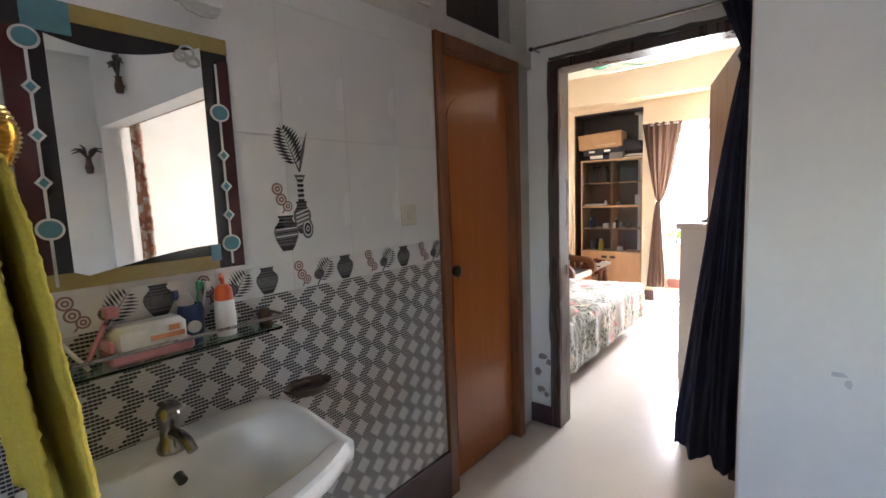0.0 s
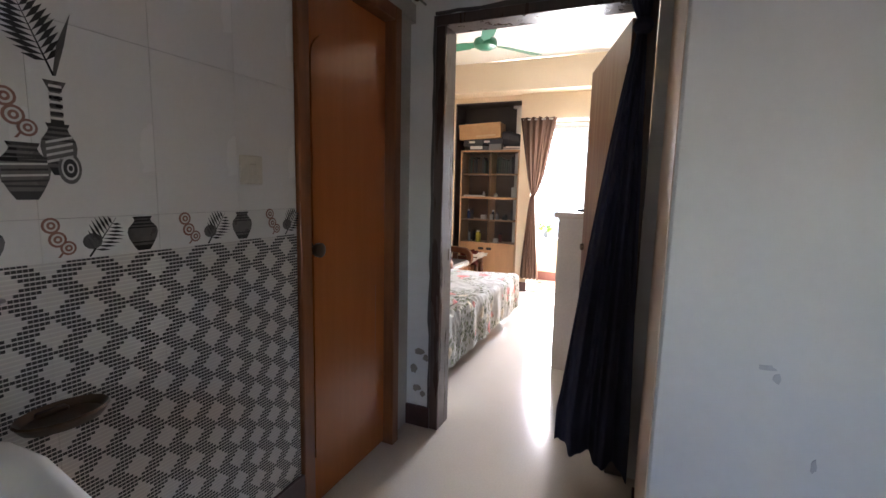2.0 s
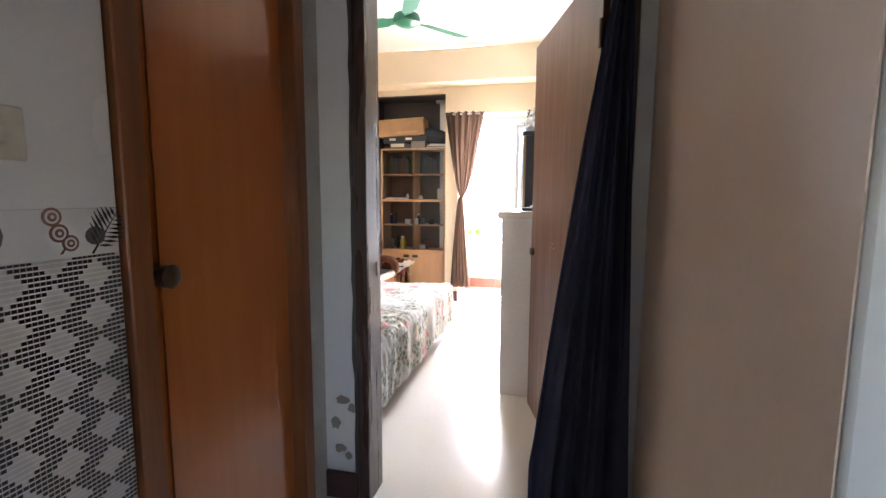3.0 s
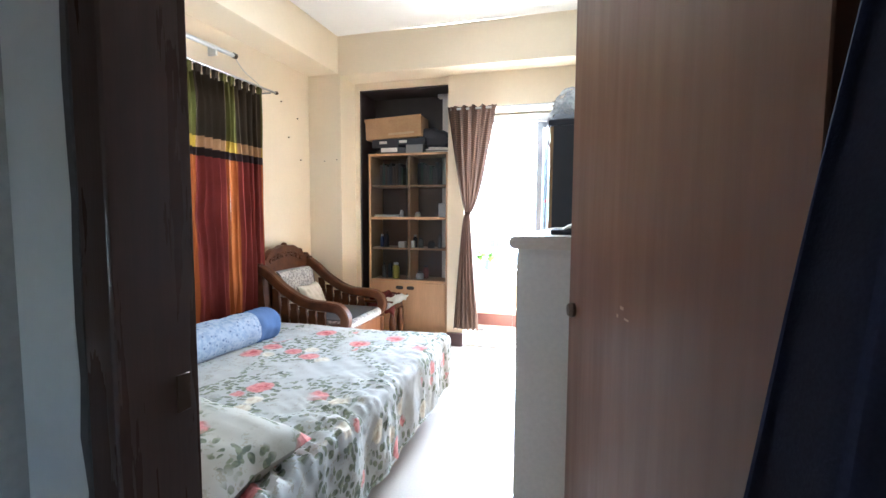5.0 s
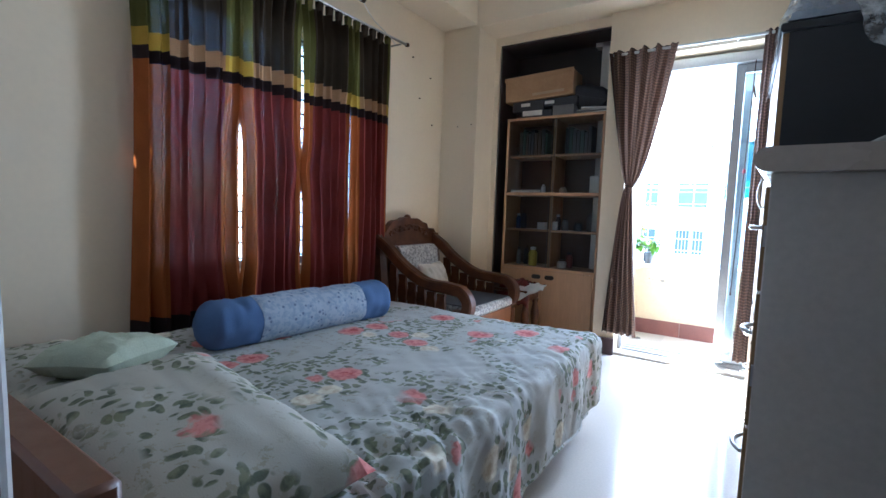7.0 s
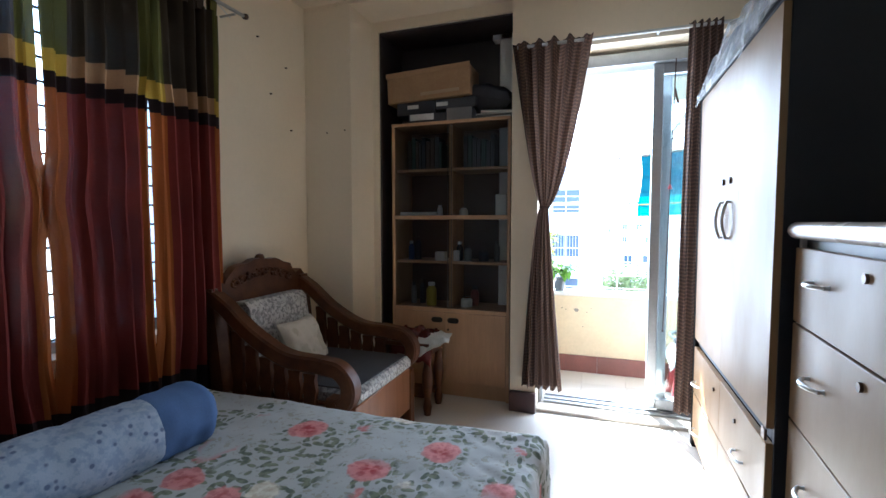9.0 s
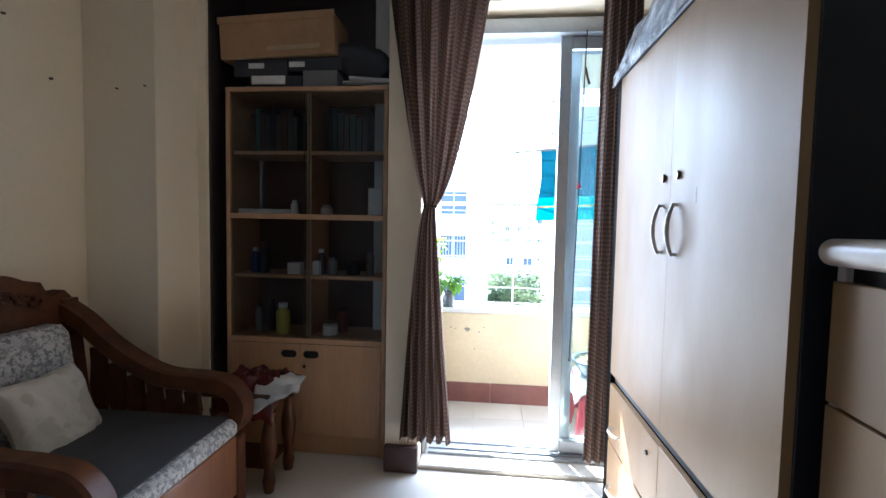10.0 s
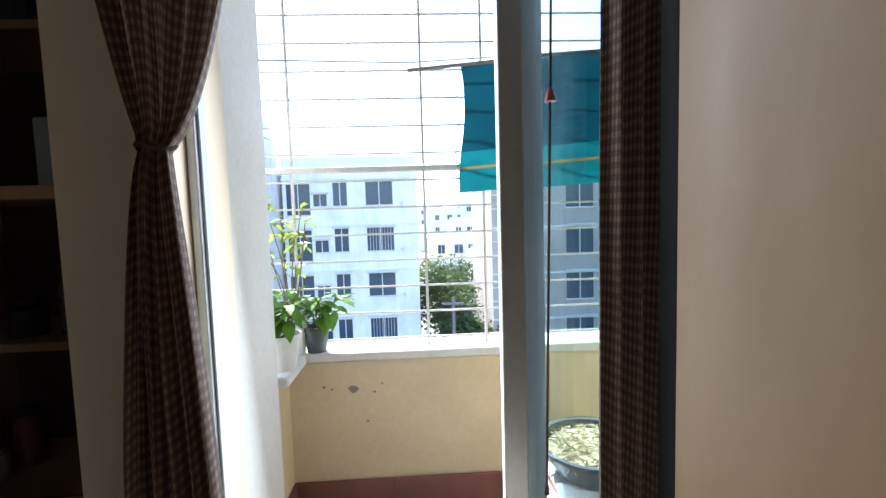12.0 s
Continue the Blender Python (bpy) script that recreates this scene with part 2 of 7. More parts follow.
def film(name):
    """Crumpled clear plastic sheet."""
    m, nt, bs = nodes_of(name)
    tr, sh = nt.nodes.new("ShaderNodeBsdfTransparent"), nt.nodes.new("ShaderNodeMixShader")
    vec = coords(nt)
    bs.inputs["Base Color"].default_value = (0.78, 0.80, 0.82, 1)
    bs.inputs["Roughness"].default_value = 0.22
    bumped(nt, bs, noise_tex(nt, vec, 26, 6, 0.7), 0.9, 0.02)
    nt.links.new(ramp(nt, noise_tex(nt, vec, 12, 5, 0.7), 0.38, 0.66, 0.12, 0.9), sh.inputs[0])
    nt.links.new(tr.outputs[0], sh.inputs[1])
    nt.links.new(bs.outputs[0], sh.inputs[2])
    nt.links.new(sh.outputs[0], nt.nodes["Material Output"].inputs[0])
    return m


def backing_mirror(name):
    m, nt, bs = nodes_of(name)
    bs.inputs["Base Color"].default_value = (0.88, 0.9, 0.9, 1)
    bs.inputs["Metallic"].default_value, bs.inputs["Roughness"].default_value = 1.0, 0.015
    return m


def facade(name, c1, c2):
    """Weathered plaster with rain streaks."""
    m, nt, bs = nodes_of(name)
    streak = noise_tex(nt, coords(nt, (1.2, 1.2, 0.08)), 2.0, 6, 0.65)
    col = mix(nt, ramp(nt, streak, 0.4, 0.75), c1, c2)
    col = mix(nt, ramp(nt, noise_tex(nt, coords(nt), 0.7, 5), 0.45, 0.75, 0, 0.5), col, tuple(0.7 * v for v in c2))
    nt.links.new(col, bs.inputs["Base Color"])
    bs.inputs["Roughness"].default_value = 0.85
    return m


def sprigged(name):
    """Pale blue cotton scattered with small dark sprigs."""
    m, nt, bs = nodes_of(name)
    vec = coords(nt)
    v = nt.nodes.new("ShaderNodeTexVoronoi")
    nt.links.new(vec, v.inputs["Vector"])
    v.inputs["Scale"].default_value = 34.0
    col = mix(nt, ramp(nt, noise_tex(nt, vec, 45, 4), 0.45, 0.6), (0.37, 0.425, 0.51), (0.265, 0.33, 0.44))
    col = mix(nt, ramp(nt, v.outputs["Distance"], 0.16, 0.26, 0.85, 0.0), col, (0.10, 0.13, 0.22))
    nt.links.new(col, bs.inputs["Base Color"])
    bs.inputs["Roughness"].default_value = 0.9
    bumped(nt, bs, noise_tex(nt, vec, 240, 2), 0.2, 0.002)
    return m


CREAM = mat("cream_paint", (0.81, 0.69, 0.51), (0.77, 0.65, 0.475), 0.6, 2.0, 40, 0.06, fine=0.08)
WHITE = mat("white_paint", (0.70, 0.69, 0.67), (0.64, 0.63, 0.61), 0.6, 2.0, 40, 0.06, fine=0.08)
CEIL = mat("ceiling_paint", (0.86, 0.84, 0.79), (0.83, 0.81, 0.76), 0.8, 2.0, 50, 0.04, fine=0.06)
FLOOR = mat("polished_floor_tile", (0.68, 0.63, 0.55), (0.63, 0.58, 0.50), 0.16, 1.6, 120, 0.0, rvar=0.08, fine=0.25, coat=0.2)
BALFLOOR = mat("balcony_floor_tile", (0.64, 0.60, 0.52), (0.57, 0.53, 0.46), 0.35, 4, 150, 0.02, vary=0.3)
WALLTILE = mat("glazed_white_tile", (0.66, 0.64, 0.62), (0.62, 0.60, 0.58), 0.25, 2.5, 80, 0.0, fine=0.06, vary=0.12)
MOSAIC = mosaic("mosaic_print_tile")
GROUT = mat("grout", (0.54, 0.52, 0.49), rough=0.9, bump=0.1)
MAROON = mat("maroon_skirting_tile", (0.085, 0.04, 0.035), (0.055, 0.028, 0.026), 0.35, 7, 90, 0.04, vary=0.2)
REDTILE = mat("red_brown_tile", (0.22, 0.085, 0.065), (0.16, 0.06, 0.05), 0.4, 9, 140, 0.04, vary=0.25)
ORANGEWOOD = mat("varnished_orange_wood", (0.43, 0.135, 0.032), (0.39, 0.119, 0.027), 0.26, 3.0, 26, 0.0, stretch=(9, 9, 0.7), coat=0.3, fine=0.12, rvar=0.02)
FRAMEWOOD = wood("brown_frame_wood", (0.24, 0.085, 0.025), (0.16, 0.05, 0.016), 0.4, coat=0.15)
DARKFRAME = wood("dark_brown_frame_paint", (0.085, 0.052, 0.042), (0.055, 0.034, 0.029), 0.3)
LEAFWOOD = mat("brown_door_laminate", (0.135, 0.056, 0.030), (0.12, 0.049, 0.026), 0.42, 3.0, 26, 0.03, stretch=(9, 9, 0.7), fine=0.12)
BEECH = mat("beech_laminate", (0.30, 0.185, 0.086), (0.265, 0.160, 0.072), 0.46, 2.2, 40, 0.015, stretch=(3, 3, 1.2), fine=0.10, spec=0.25)
BEECHD = wood("bookcase_laminate", (0.50, 0.30, 0.16), (0.42, 0.245, 0.13), 0.4, (5, 5, 0.5))
BLACK = mat("black_laminate", (0.012, 0.014, 0.020), (0.010, 0.012, 0.017), 0.46, 4, 60, 0.0)
MATTBLACK = mat("matt_black_edge", (0.010, 0.009, 0.009), rough=0.85, bump=0.0, spec=0.1)
SLAB = mat("dresser_top_laminate", (0.58, 0.50, 0.42), (0.52, 0.44, 0.37), 0.28, 4, 60, 0.02)
GREYSIDE = mat("grey_beige_panel", (0.62, 0.565, 0.51), (0.57, 0.515, 0.465), 0.35, 3, 60, 0.02)
NICHE = mat("niche_dark_brown_paint", (0.045, 0.032, 0.028), (0.033, 0.024, 0.021), 0.5, 4, 60, 0.03)
TEAK = mat("carved_teak", (0.125, 0.042, 0.012), (0.065, 0.021, 0.007), 0.45, 3.0, 26, 0.06, stretch=(4, 4, 4), fine=0.3, spec=0.3)
SEATWOOD = wood("orange_brown_seat_wood", (0.29, 0.115, 0.042), (0.22, 0.085, 0.03), 0.35)
STEEL = mat("brushed_steel", (0.56, 0.55, 0.53), rough=0.36, metal=1.0, bump=0.03)
CHROME = mat("worn_chrome", (0.36, 0.35, 0.34), (0.22, 0.21, 0.20), rough=0.26, metal=1.0, bump=0.02)
BRONZE = mat("dark_bronze", (0.10, 0.065, 0.045), rough=0.35, metal=0.8)
ALU = mat("aluminium_profile", (0.50, 0.52, 0.54), (0.43, 0.45, 0.47), rough=0.38, metal=0.7, bump=0.02)
GRILLE = mat("grey_painted_steel", (0.66, 0.65, 0.63), (0.52, 0.50, 0.47), 0.5, 12, 90, 0.1)
CERAMIC = mat("white_ceramic", (0.74, 0.74, 0.73), (0.71, 0.71, 0.70), 0.08, 3, 50, 0.0, rvar=0.04, fine=0.03, coat=0.3)
GLASS = pane_glass("clear_pane", (0.90, 0.95, 0.95))
CASE_EDGE = mat("glass_edge", (0.10, 0.09, 0.08), rough=0.3)
CASEGLASS = pane_glass("bookcase_pane", (0.93, 0.95, 0.96), 0.0, 1.22)
SHELFGLASS = glassy("green_shelf_glass", (0.55, 0.75, 0.68), 0.02)
MIRROR = backing_mirror("mirror_silver")
INK = mat("dark_ink", (0.022, 0.020, 0.020), rough=0.3, bump=0.0)
INKGREY = mat("grey_ink", (0.13, 0.12, 0.115), (0.09, 0.085, 0.08), 0.3, 30, 90, 0.0)
INKRED = mat("faded_brown_ink", (0.27, 0.13, 0.10), (0.22, 0.10, 0.08), 0.3, 30, 90, 0.0)
INKWHITE = mat("pale_ink", (0.60, 0.58, 0.55), rough=0.3, bump=0.0)
NAVY = cloth("dark_navy_curtain_cloth", (0.048, 0.050, 0.085), (0.034, 0.036, 0.062), 0.2)
PLAID = plaid("brown_check_cloth")
YELLOWTOWEL = cloth("mustard_terry", (0.50, 0.40, 0.07), (0.42, 0.33, 0.05), 0.0, 170)
FLORAL = floral("floral_cotton")
FLORALP = floral("floral_pillow_cotton", (0.49, 0.48, 0.42), 5.0)
MATTRESS = cloth("mattress_cloth", (0.45, 0.40, 0.32))
BLUE = cloth("blue_cotton", (0.12, 0.188, 0.355), (0.096, 0.158, 0.31))
BLUEPRINT = sprigged("pale_blue_sprigged_cotton")
MINT = cloth("mint_cotton", (0.55, 0.60, 0.46))
UPHOLST = printed("grey_figured_upholstery", [(0.50, 0.47, 0.43), (0.31, 0.29, 0.275), (0.56, 0.53, 0.49), (0.22, 0.205, 0.20)], 30)
SEATDARK = cloth("dark_grey_seat_cloth", (0.085, 0.080, 0.082))
CREAMCLOTH = printed("cream_cushion_cloth", [(0.62, 0.56, 0.46), (0.58, 0.52, 0.42), (0.50, 0.45, 0.34)], 6)
HALLPRINT = printed("brown_orange_curtain_print", [(0.42, 0.16, 0.08), (0.26, 0.09, 0.05), (0.50, 0.33, 0.24), (0.60, 0.50, 0.43)], 5)
FANGREEN = mat("green_enamel", (0.05, 0.26, 0.15), (0.04, 0.21, 0.12), 0.3, bump=0.0)
FANWHITE = mat("white_enamel", (0.7, 0.7, 0.68), rough=0.3, bump=0.0)
CARDBOARD = mat("cardboard", (0.42, 0.26, 0.13), (0.34, 0.20, 0.10), 0.8, 6, 70, 0.1)
PAPER = mat("white_paper", (0.70, 0.69, 0.65), rough=0.7, bump=0.03)
DARKBOX = mat("dark_box_card", (0.030, 0.032, 0.042), rough=0.6)
GREYBOX = mat("grey_box_card", (0.20, 0.20, 0.20), rough=0.7)
WHITEPLASTIC = mat("white_plastic", (0.72, 0.71, 0.69), rough=0.35, bump=0.0)
IVORY = mat("ivory_plastic", (0.60, 0.55, 0.45), rough=0.4, bump=0.0)
PINK = mat("pink_plastic", (0.62, 0.24, 0.27), rough=0.35, bump=0.0)
ORANGE = mat("orange_plastic", (0.70, 0.10, 0.02), rough=0.35, bump=0.0)
BLUEPL = mat("blue_plastic", (0.02, 0.05, 0.16), rough=0.35, bump=0.0)
GREENPL = mat("green_plastic", (0.08, 0.42, 0.22), rough=0.4, bump=0.0)
TEALGLASS = mat("teal_painted_glass", (0.09, 0.22, 0.25), (0.07, 0.17, 0.20), 0.12, bump=0.0)
OLIVEGLASS = mat("olive_gold_painted_glass", (0.33, 0.25, 0.075), (0.27, 0.20, 0.06), 0.15, bump=0.0)
BLACKGLASS = mat("black_painted_glass", (0.018, 0.012, 0.013), rough=0.08, bump=0.0)
WINEGLASS = mat("wine_painted_glass", (0.06, 0.014, 0.014), rough=0.1, bump=0.0)
GOLD = mat("gold_metal", (0.55, 0.38, 0.12), rough=0.3, metal=1.0)
FILM = film("clear_plastic_sheet")
TEALCLOTH = cloth("teal_towel_cloth", (0.010, 0.085, 0.13), (0.008, 0.065, 0.105), 0.2)
TEALHEM = cloth("turquoise_hem_cloth", (0.02, 0.21, 0.25), None, 0.25)
ORANGEHEM = cloth("orange_stripe_cloth", (0.35, 0.22, 0.06), None, 0.25)
STRAW = mat("dry_straw", (0.62, 0.55, 0.36), (0.45, 0.38, 0.22), 0.8, vary=0.4)
DARKTUB = mat("dark_grey_plastic", (0.07, 0.08, 0.09), rough=0.45)
STOOLRED = mat("red_plastic", (0.45, 0.06, 0.07), rough=0.4, bump=0.0)
LEAF = cloth("green_leaf", (0.17, 0.31, 0.05), (0.10, 0.21, 0.03), 0.5, 60, 0.45)
LEAFPALE = cloth("yellow_green_leaf", (0.34, 0.42, 0.05), (0.22, 0.31, 0.035), 0.45, 60, 0.5)
STEM = mat("plant_stem", (0.16, 0.13, 0.07), rough=0.8)
SOIL = mat("potting_soil", (0.05, 0.035, 0.025), rough=0.95)
FACADE = facade("weathered_white_plaster", (0.86, 0.86, 0.84), (0.74, 0.75, 0.75))
FACADE2 = facade("grey_panel_plaster", (0.44, 0.39, 0.36), (0.36, 0.31, 0.29))
FACADE3 = facade("far_pale_plaster", (0.76, 0.76, 0.75), (0.62, 0.63, 0.64))
WINDARK = mat("dark_window_pane", (0.05, 0.085, 0.13), rough=0.12, bump=0.0)
WINFRAME = mat("pale_window_frame", (0.72, 0.72, 0.71), rough=0.5)
GROUND = mat("street_ground", (0.20, 0.18, 0.16), (0.14, 0.13, 0.11), 0.9, 0.2, 3, 0.1)
FOLIAGE = cloth("tree_foliage", (0.12, 0.16, 0.075), (0.09, 0.125, 0.055), 0.5, 12, 0.7)
BARK = mat("bark", (0.12, 0.09, 0.065), rough=0.9)
RUSTWIRE = mat("brown_cord", (0.07, 0.03, 0.022), rough=0.8)
# shade inside the loft opening put into the colour; also used on the dried stems
SHADE = mat("shaded_loft_and_dried_stem", (0.03, 0.014, 0.009), rough=0.6)
CURT = {
    "red": cloth("brick_red_voile", (0.21, 0.038, 0.028), (0.15, 0.026, 0.020), 0.11, sheer=0.0025),
    "orange": cloth("burnt_orange_voile", (0.36, 0.105, 0.024), (0.28, 0.078, 0.018), 0.13, sheer=0.003),
    "olive": cloth("olive_voile", (0.115, 0.105, 0.026), (0.085, 0.075, 0.018), 0.13, sheer=0.0025),
    "brown": cloth("dark_brown_voile", (0.052, 0.034, 0.019), (0.034, 0.023, 0.014), 0.10, sheer=0.0025),
    "yellow": cloth("yellow_band_cloth", (0.46, 0.29, 0.04), None, 0.14),
    "tan": cloth("tan_band_cloth", (0.36, 0.20, 0.095), None, 0.12),
    "black": cloth("black_brown_band_cloth", (0.030, 0.018, 0.017), None, 0.06),
}


# ---- mesh building ----
class Mesh:
    """Collects vertices and faces of one part."""

    def __init__(self):
        self.v, self.f, self.m, self.uv = [], [], [], []

    def add(self, verts, faces, m=0, uvs=None):
        n = len(self.v)
        self.v += [tuple(p) for p in verts]
        for i, f in enumerate(faces):
            self.f.append([n + k for k in f])
            self.m.append(m[i] if isinstance(m, list) else m)
            self.uv.append([uvs[k] for k in f] if uvs else None)
        return self

    def box(self, x0, y0, z0, x1, y1, z1, b=0.0, m=0):
        xs, ys, zs = sorted((x0, x1)), sorted((y0, y1)), sorted((z0, z1))
        b = min(b, 0.49 * min(xs[1] - xs[0], ys[1] - ys[0], zs[1] - zs[0]))
        if b <= 0:
            v = [(x, y, z) for x in xs for y in ys for z in zs]
            return self.add(v, [(0, 1, 3, 2), (4, 6, 7, 5), (0, 4, 5, 1), (2, 3, 7, 6), (0, 2, 6, 4), (1, 5, 7, 3)], m)
        v, idx = [], {}
        for i in (0, 1):
            for j in (0, 1):
                for k in (0, 1):
                    c, s = (xs[i], ys[j], zs[k]), (1 - 2 * i, 1 - 2 * j, 1 - 2 * k)
                    for a in range(3):
                        idx[i, j, k, a] = len(v)
                        v.append(tuple(c[q] + (0 if q == a else s[q] * b) for q in range(3)))
        f = []
        for a in range(3):
            o = [q for q in range(3) if q != a]
            for side in (0, 1):
                def key(p, q, axis=a):
                    t = [0, 0, 0]
                    t[a], t[o[0]], t[o[1]] = side, p, q
                    return idx[t[0], t[1], t[2], axis]
                f.append((key(0, 0), key(1, 0), key(1, 1), key(0, 1)))
            for p in (0, 1):
                for q in (0, 1):
                    t0, t1 = [0, 0, 0], [1, 1, 1]
                    for t in (t0, t1):
                        t[o[0]], t[o[1]] = p, q
                    f.append((idx[(*t0, o[0])], idx[(*t1, o[0])], idx[(*t1, o[1])], idx[(*t0, o[1])]))
        for i in (0, 1):
            for j in (0, 1):
                for k in (0, 1):
                    f.append(tuple(idx[i, j, k, a] for a in range(3)))
        return self.add(v, f, m)

    def ring(self, rings, closed_ends=True, m=0):
        n = len(rings[0])
        v = [p for r in rings for p in r]
        f = [(i * n + j, i * n + (j + 1) % n, (i + 1) * n + (j + 1) % n, (i + 1) * n + j) for i in range(len(rings) - 1) for j in range(n)]
        if closed_ends:
            f += [tuple(range(n))[::-1], tuple((len(rings) - 1) * n + j for j in range(n))]
        return self.add(v, f, m)

    def tube(self, pts, r, n=8, m=0):
        pts = [Vector(p) for p in pts]
        rs = r if isinstance(r, (list, tuple)) else [r] * len(pts)
        rings = []
        for i, p in enumerate(pts):
            d = (pts[min(i + 1, len(pts) - 1)] - pts[max(i - 1, 0)]).normalized()
            a = d.cross(Vector((0, 0, 1)) if abs(d.z) < 0.9 else Vector((0, 1, 0))).normalized()
            b = d.cross(a)
            rings.append([p + rs[i] * (math.cos(k * math.tau / n) * a + math.sin(k * math.tau / n) * b) for k in range(n)])
        return self.ring(rings, True, m)

    def lathe(self, c, prof, n=16, m=0, sx=1.0, sy=1.0):
        rings = [[(c[0] + sx * r * math.cos(k * math.tau / n), c[1] + sy * r * math.sin(k * math.tau / n), c[2] + z) for k in range(n)] for r, z in prof]
        return self.ring(rings, True, m)

    def grid(self, fn, nu, nv, m=0, mfn=None):
        v = [fn(i / nu, j / nv) for j in range(nv + 1) for i in range(nu + 1)]
        uvs = [(i / nu, j / nv) for j in range(nv + 1) for i in range(nu + 1)]
        f, ms = [], []
        for j in range(nv):
            for i in range(nu):
                a = j * (nu + 1) + i
                f.append((a, a + 1, a + nu + 2, a + nu + 1))
                ms.append(mfn((i + 0.5) / nu, (j + 0.5) / nv) if mfn else m)
        return self.add(v, f, ms, uvs)

    def prism(self, poly, plane, a, b, m=0):
        at = {"xy": lambda p, q, s: (p, q, s), "xz": lambda p, q, s: (p, s, q), "yz": lambda p, q, s: (s, p, q)}[plane]
        n = len(poly)
        v = [at(p, q, a) for p, q in poly] + [at(p, q, b) for p, q in poly]
        f = [tuple(range(n)), tuple(range(2 * n - 1, n - 1, -1))] + [(i, (i + 1) % n, n + (i + 1) % n, n + i) for i in range(n)]
        return self.add(v, f, m)

    def data(self, name, mats, solid=True):
        me = bpy.data.meshes.new(name)
        me.from_pydata(self.v, [], self.f)
        for mm in mats if isinstance(mats, (list, tuple)) else [mats]:
            me.materials.append(mm)
        me.polygons.foreach_set("material_index", self.m)
        if any(u is not None for u in self.uv):
            layer = me.uv_layers.new(name="UVMap")
            flat = [c for f, u in zip(self.f, self.uv) for c in (u if u else [(0, 0)] * len(f))]
            layer.data.foreach_set("uv", [x for p in flat for x in p])
        if solid:
            bm = bmesh.new()
            bm.from_mesh(me)
            bmesh.ops.recalc_face_normals(bm, faces=bm.faces)
            bm.to_mesh(me)
            bm.free()
        me.polygons.foreach_set("use_smooth", [True] * len(me.polygons))
        me.set_sharp_from_angle(angle=radians(38))
        me.update()
        return me


def part(name, mesh, material, parent=None, label="", solid=True):
    ob = new(name, mesh.data(name, material, solid) if isinstance(mesh, Mesh) else mesh)
    if parent is not None:
        ob.parent = parent
        at = parent
        while at.parent is not None:
            at = at.parent
        if parent is at and at.type == "EMPTY":
            ob.matrix_parent_inverse = at.matrix_basis.inverted()
    if label:
        tagged(ob, label)
    return ob


def thing(name, base, label, category, group=""):
    ob = new(name)
    ob.empty_display_size = 0.1
    ob.matrix_basis = Matrix.Translation(base)
    return tagged(ob, label, category, group)


def solo(name, mesh, material, label, category, group="", solid=True):
    return tagged(part(name, mesh, material, None, "", solid), label, category, group)


def structure(name, mesh, material, label="", solid=True):
    return tagged(part(name, mesh, material, None, "", solid), label, "", "", "structure")


def box(*a, b=0.0):
    return Mesh().box(*a, b=b)


def arc(cx, cy, r, a0, a1, n=8):
    return [(cx + r * math.cos(radians(a0 + (a1 - a0) * i / n)), cy + r * math.sin(radians(a0 + (a1 - a0) * i / n))) for i in range(n + 1)]


def smooth_path(pts, n=6):
    """Catmull-Rom curve through the points."""
    p = [Vector(q) for q in pts]
    p = [2 * p[0] - p[1], *p, 2 * p[-1] - p[-2]]
    out = []
    for i in range(1, len(p) - 2):
        for k in range(n):
            t = k / n
            out.append(0.5 * (2 * p[i] + (p[i + 1] - p[i - 1]) * t + (2 * p[i - 1] - 5 * p[i] + 4 * p[i + 1] - p[i + 2]) * t * t + (3 * p[i] - p[i - 1] - 3 * p[i + 1] + p[i + 2]) * t ** 3))
    return out + [p[-2]]


# ---- plan ----
TW = -0.99             # face of the tiled wall
EY0, EY1 = 2.58, 2.70  # wall between hall and bedroom
LX, RX = -2.72, 0.20   # bedroom's side walls
BY = 6.36              # bedroom's back wall
CZ, HZ = 2.89, 2.80    # ceilings
BT = 2.53              # underside of the beams

# ---- large structure: hall ----
structure("floor_niche", box(-2.36, 6.342, -0.12, -1.39, 6.78, -0.002), FLOOR)
structure("floor", box(-3.2, -2.2, -0.12, 4.6, 6.34, 0.0), FLOOR, "pale polished floor tiles, slightly glossy")
structure("ceiling_hall", box(-1.3, -2.2, HZ, 3.1, 2.58, HZ + 0.1), CEIL)
structure("ceiling_side_room", Mesh().box(0.35, 2.58, HZ, 4.6, 4.6, HZ + 0.1).box(3.1, 1.4, HZ, 4.6, 2.58, HZ + 0.1), CEIL)
structure("wall_hall_south", Mesh().box(-1.3, -2.2, 0, 0.95, -2.0, HZ).box(1.40, -2.2, 0, 3.1, -2.0, HZ).box(0.95, -2.2, 0, 1.40, -2.0, 1.2).box(0.95, -2.2, 1.75, 1.40, -2.0, HZ), WHITE)
structure("wall_hall_side", box(2.86, -2.0, 0, 3.1, 1.463, HZ), WHITE, "white wall beside a wide opening into a sunny room")
structure("wall_hall_header", Mesh().box(0.62, 1.465, 2.17, 2.86, 1.62, HZ).box(2.78, 1.465, 0, 2.86, 1.62, 2.17).box(2.86, 1.463, 0, 4.4, 1.62, HZ), WHITE, "white wall round the wide opening")
structure("wall_side_room_east", box(4.4, 1.4, 0, 4.6, 4.6, HZ), WHITE)
structure("wall_side_room_north", Mesh().box(0.35, 4.4, 0, 2.3, 4.6, HZ).box(2.9, 4.4, 0, 4.4, 4.6, HZ).box(2.3, 4.4, 0, 2.9, 4.6, 1.1).box(2.3, 4.4, 1.85, 2.9, 4.6, HZ), WHITE)
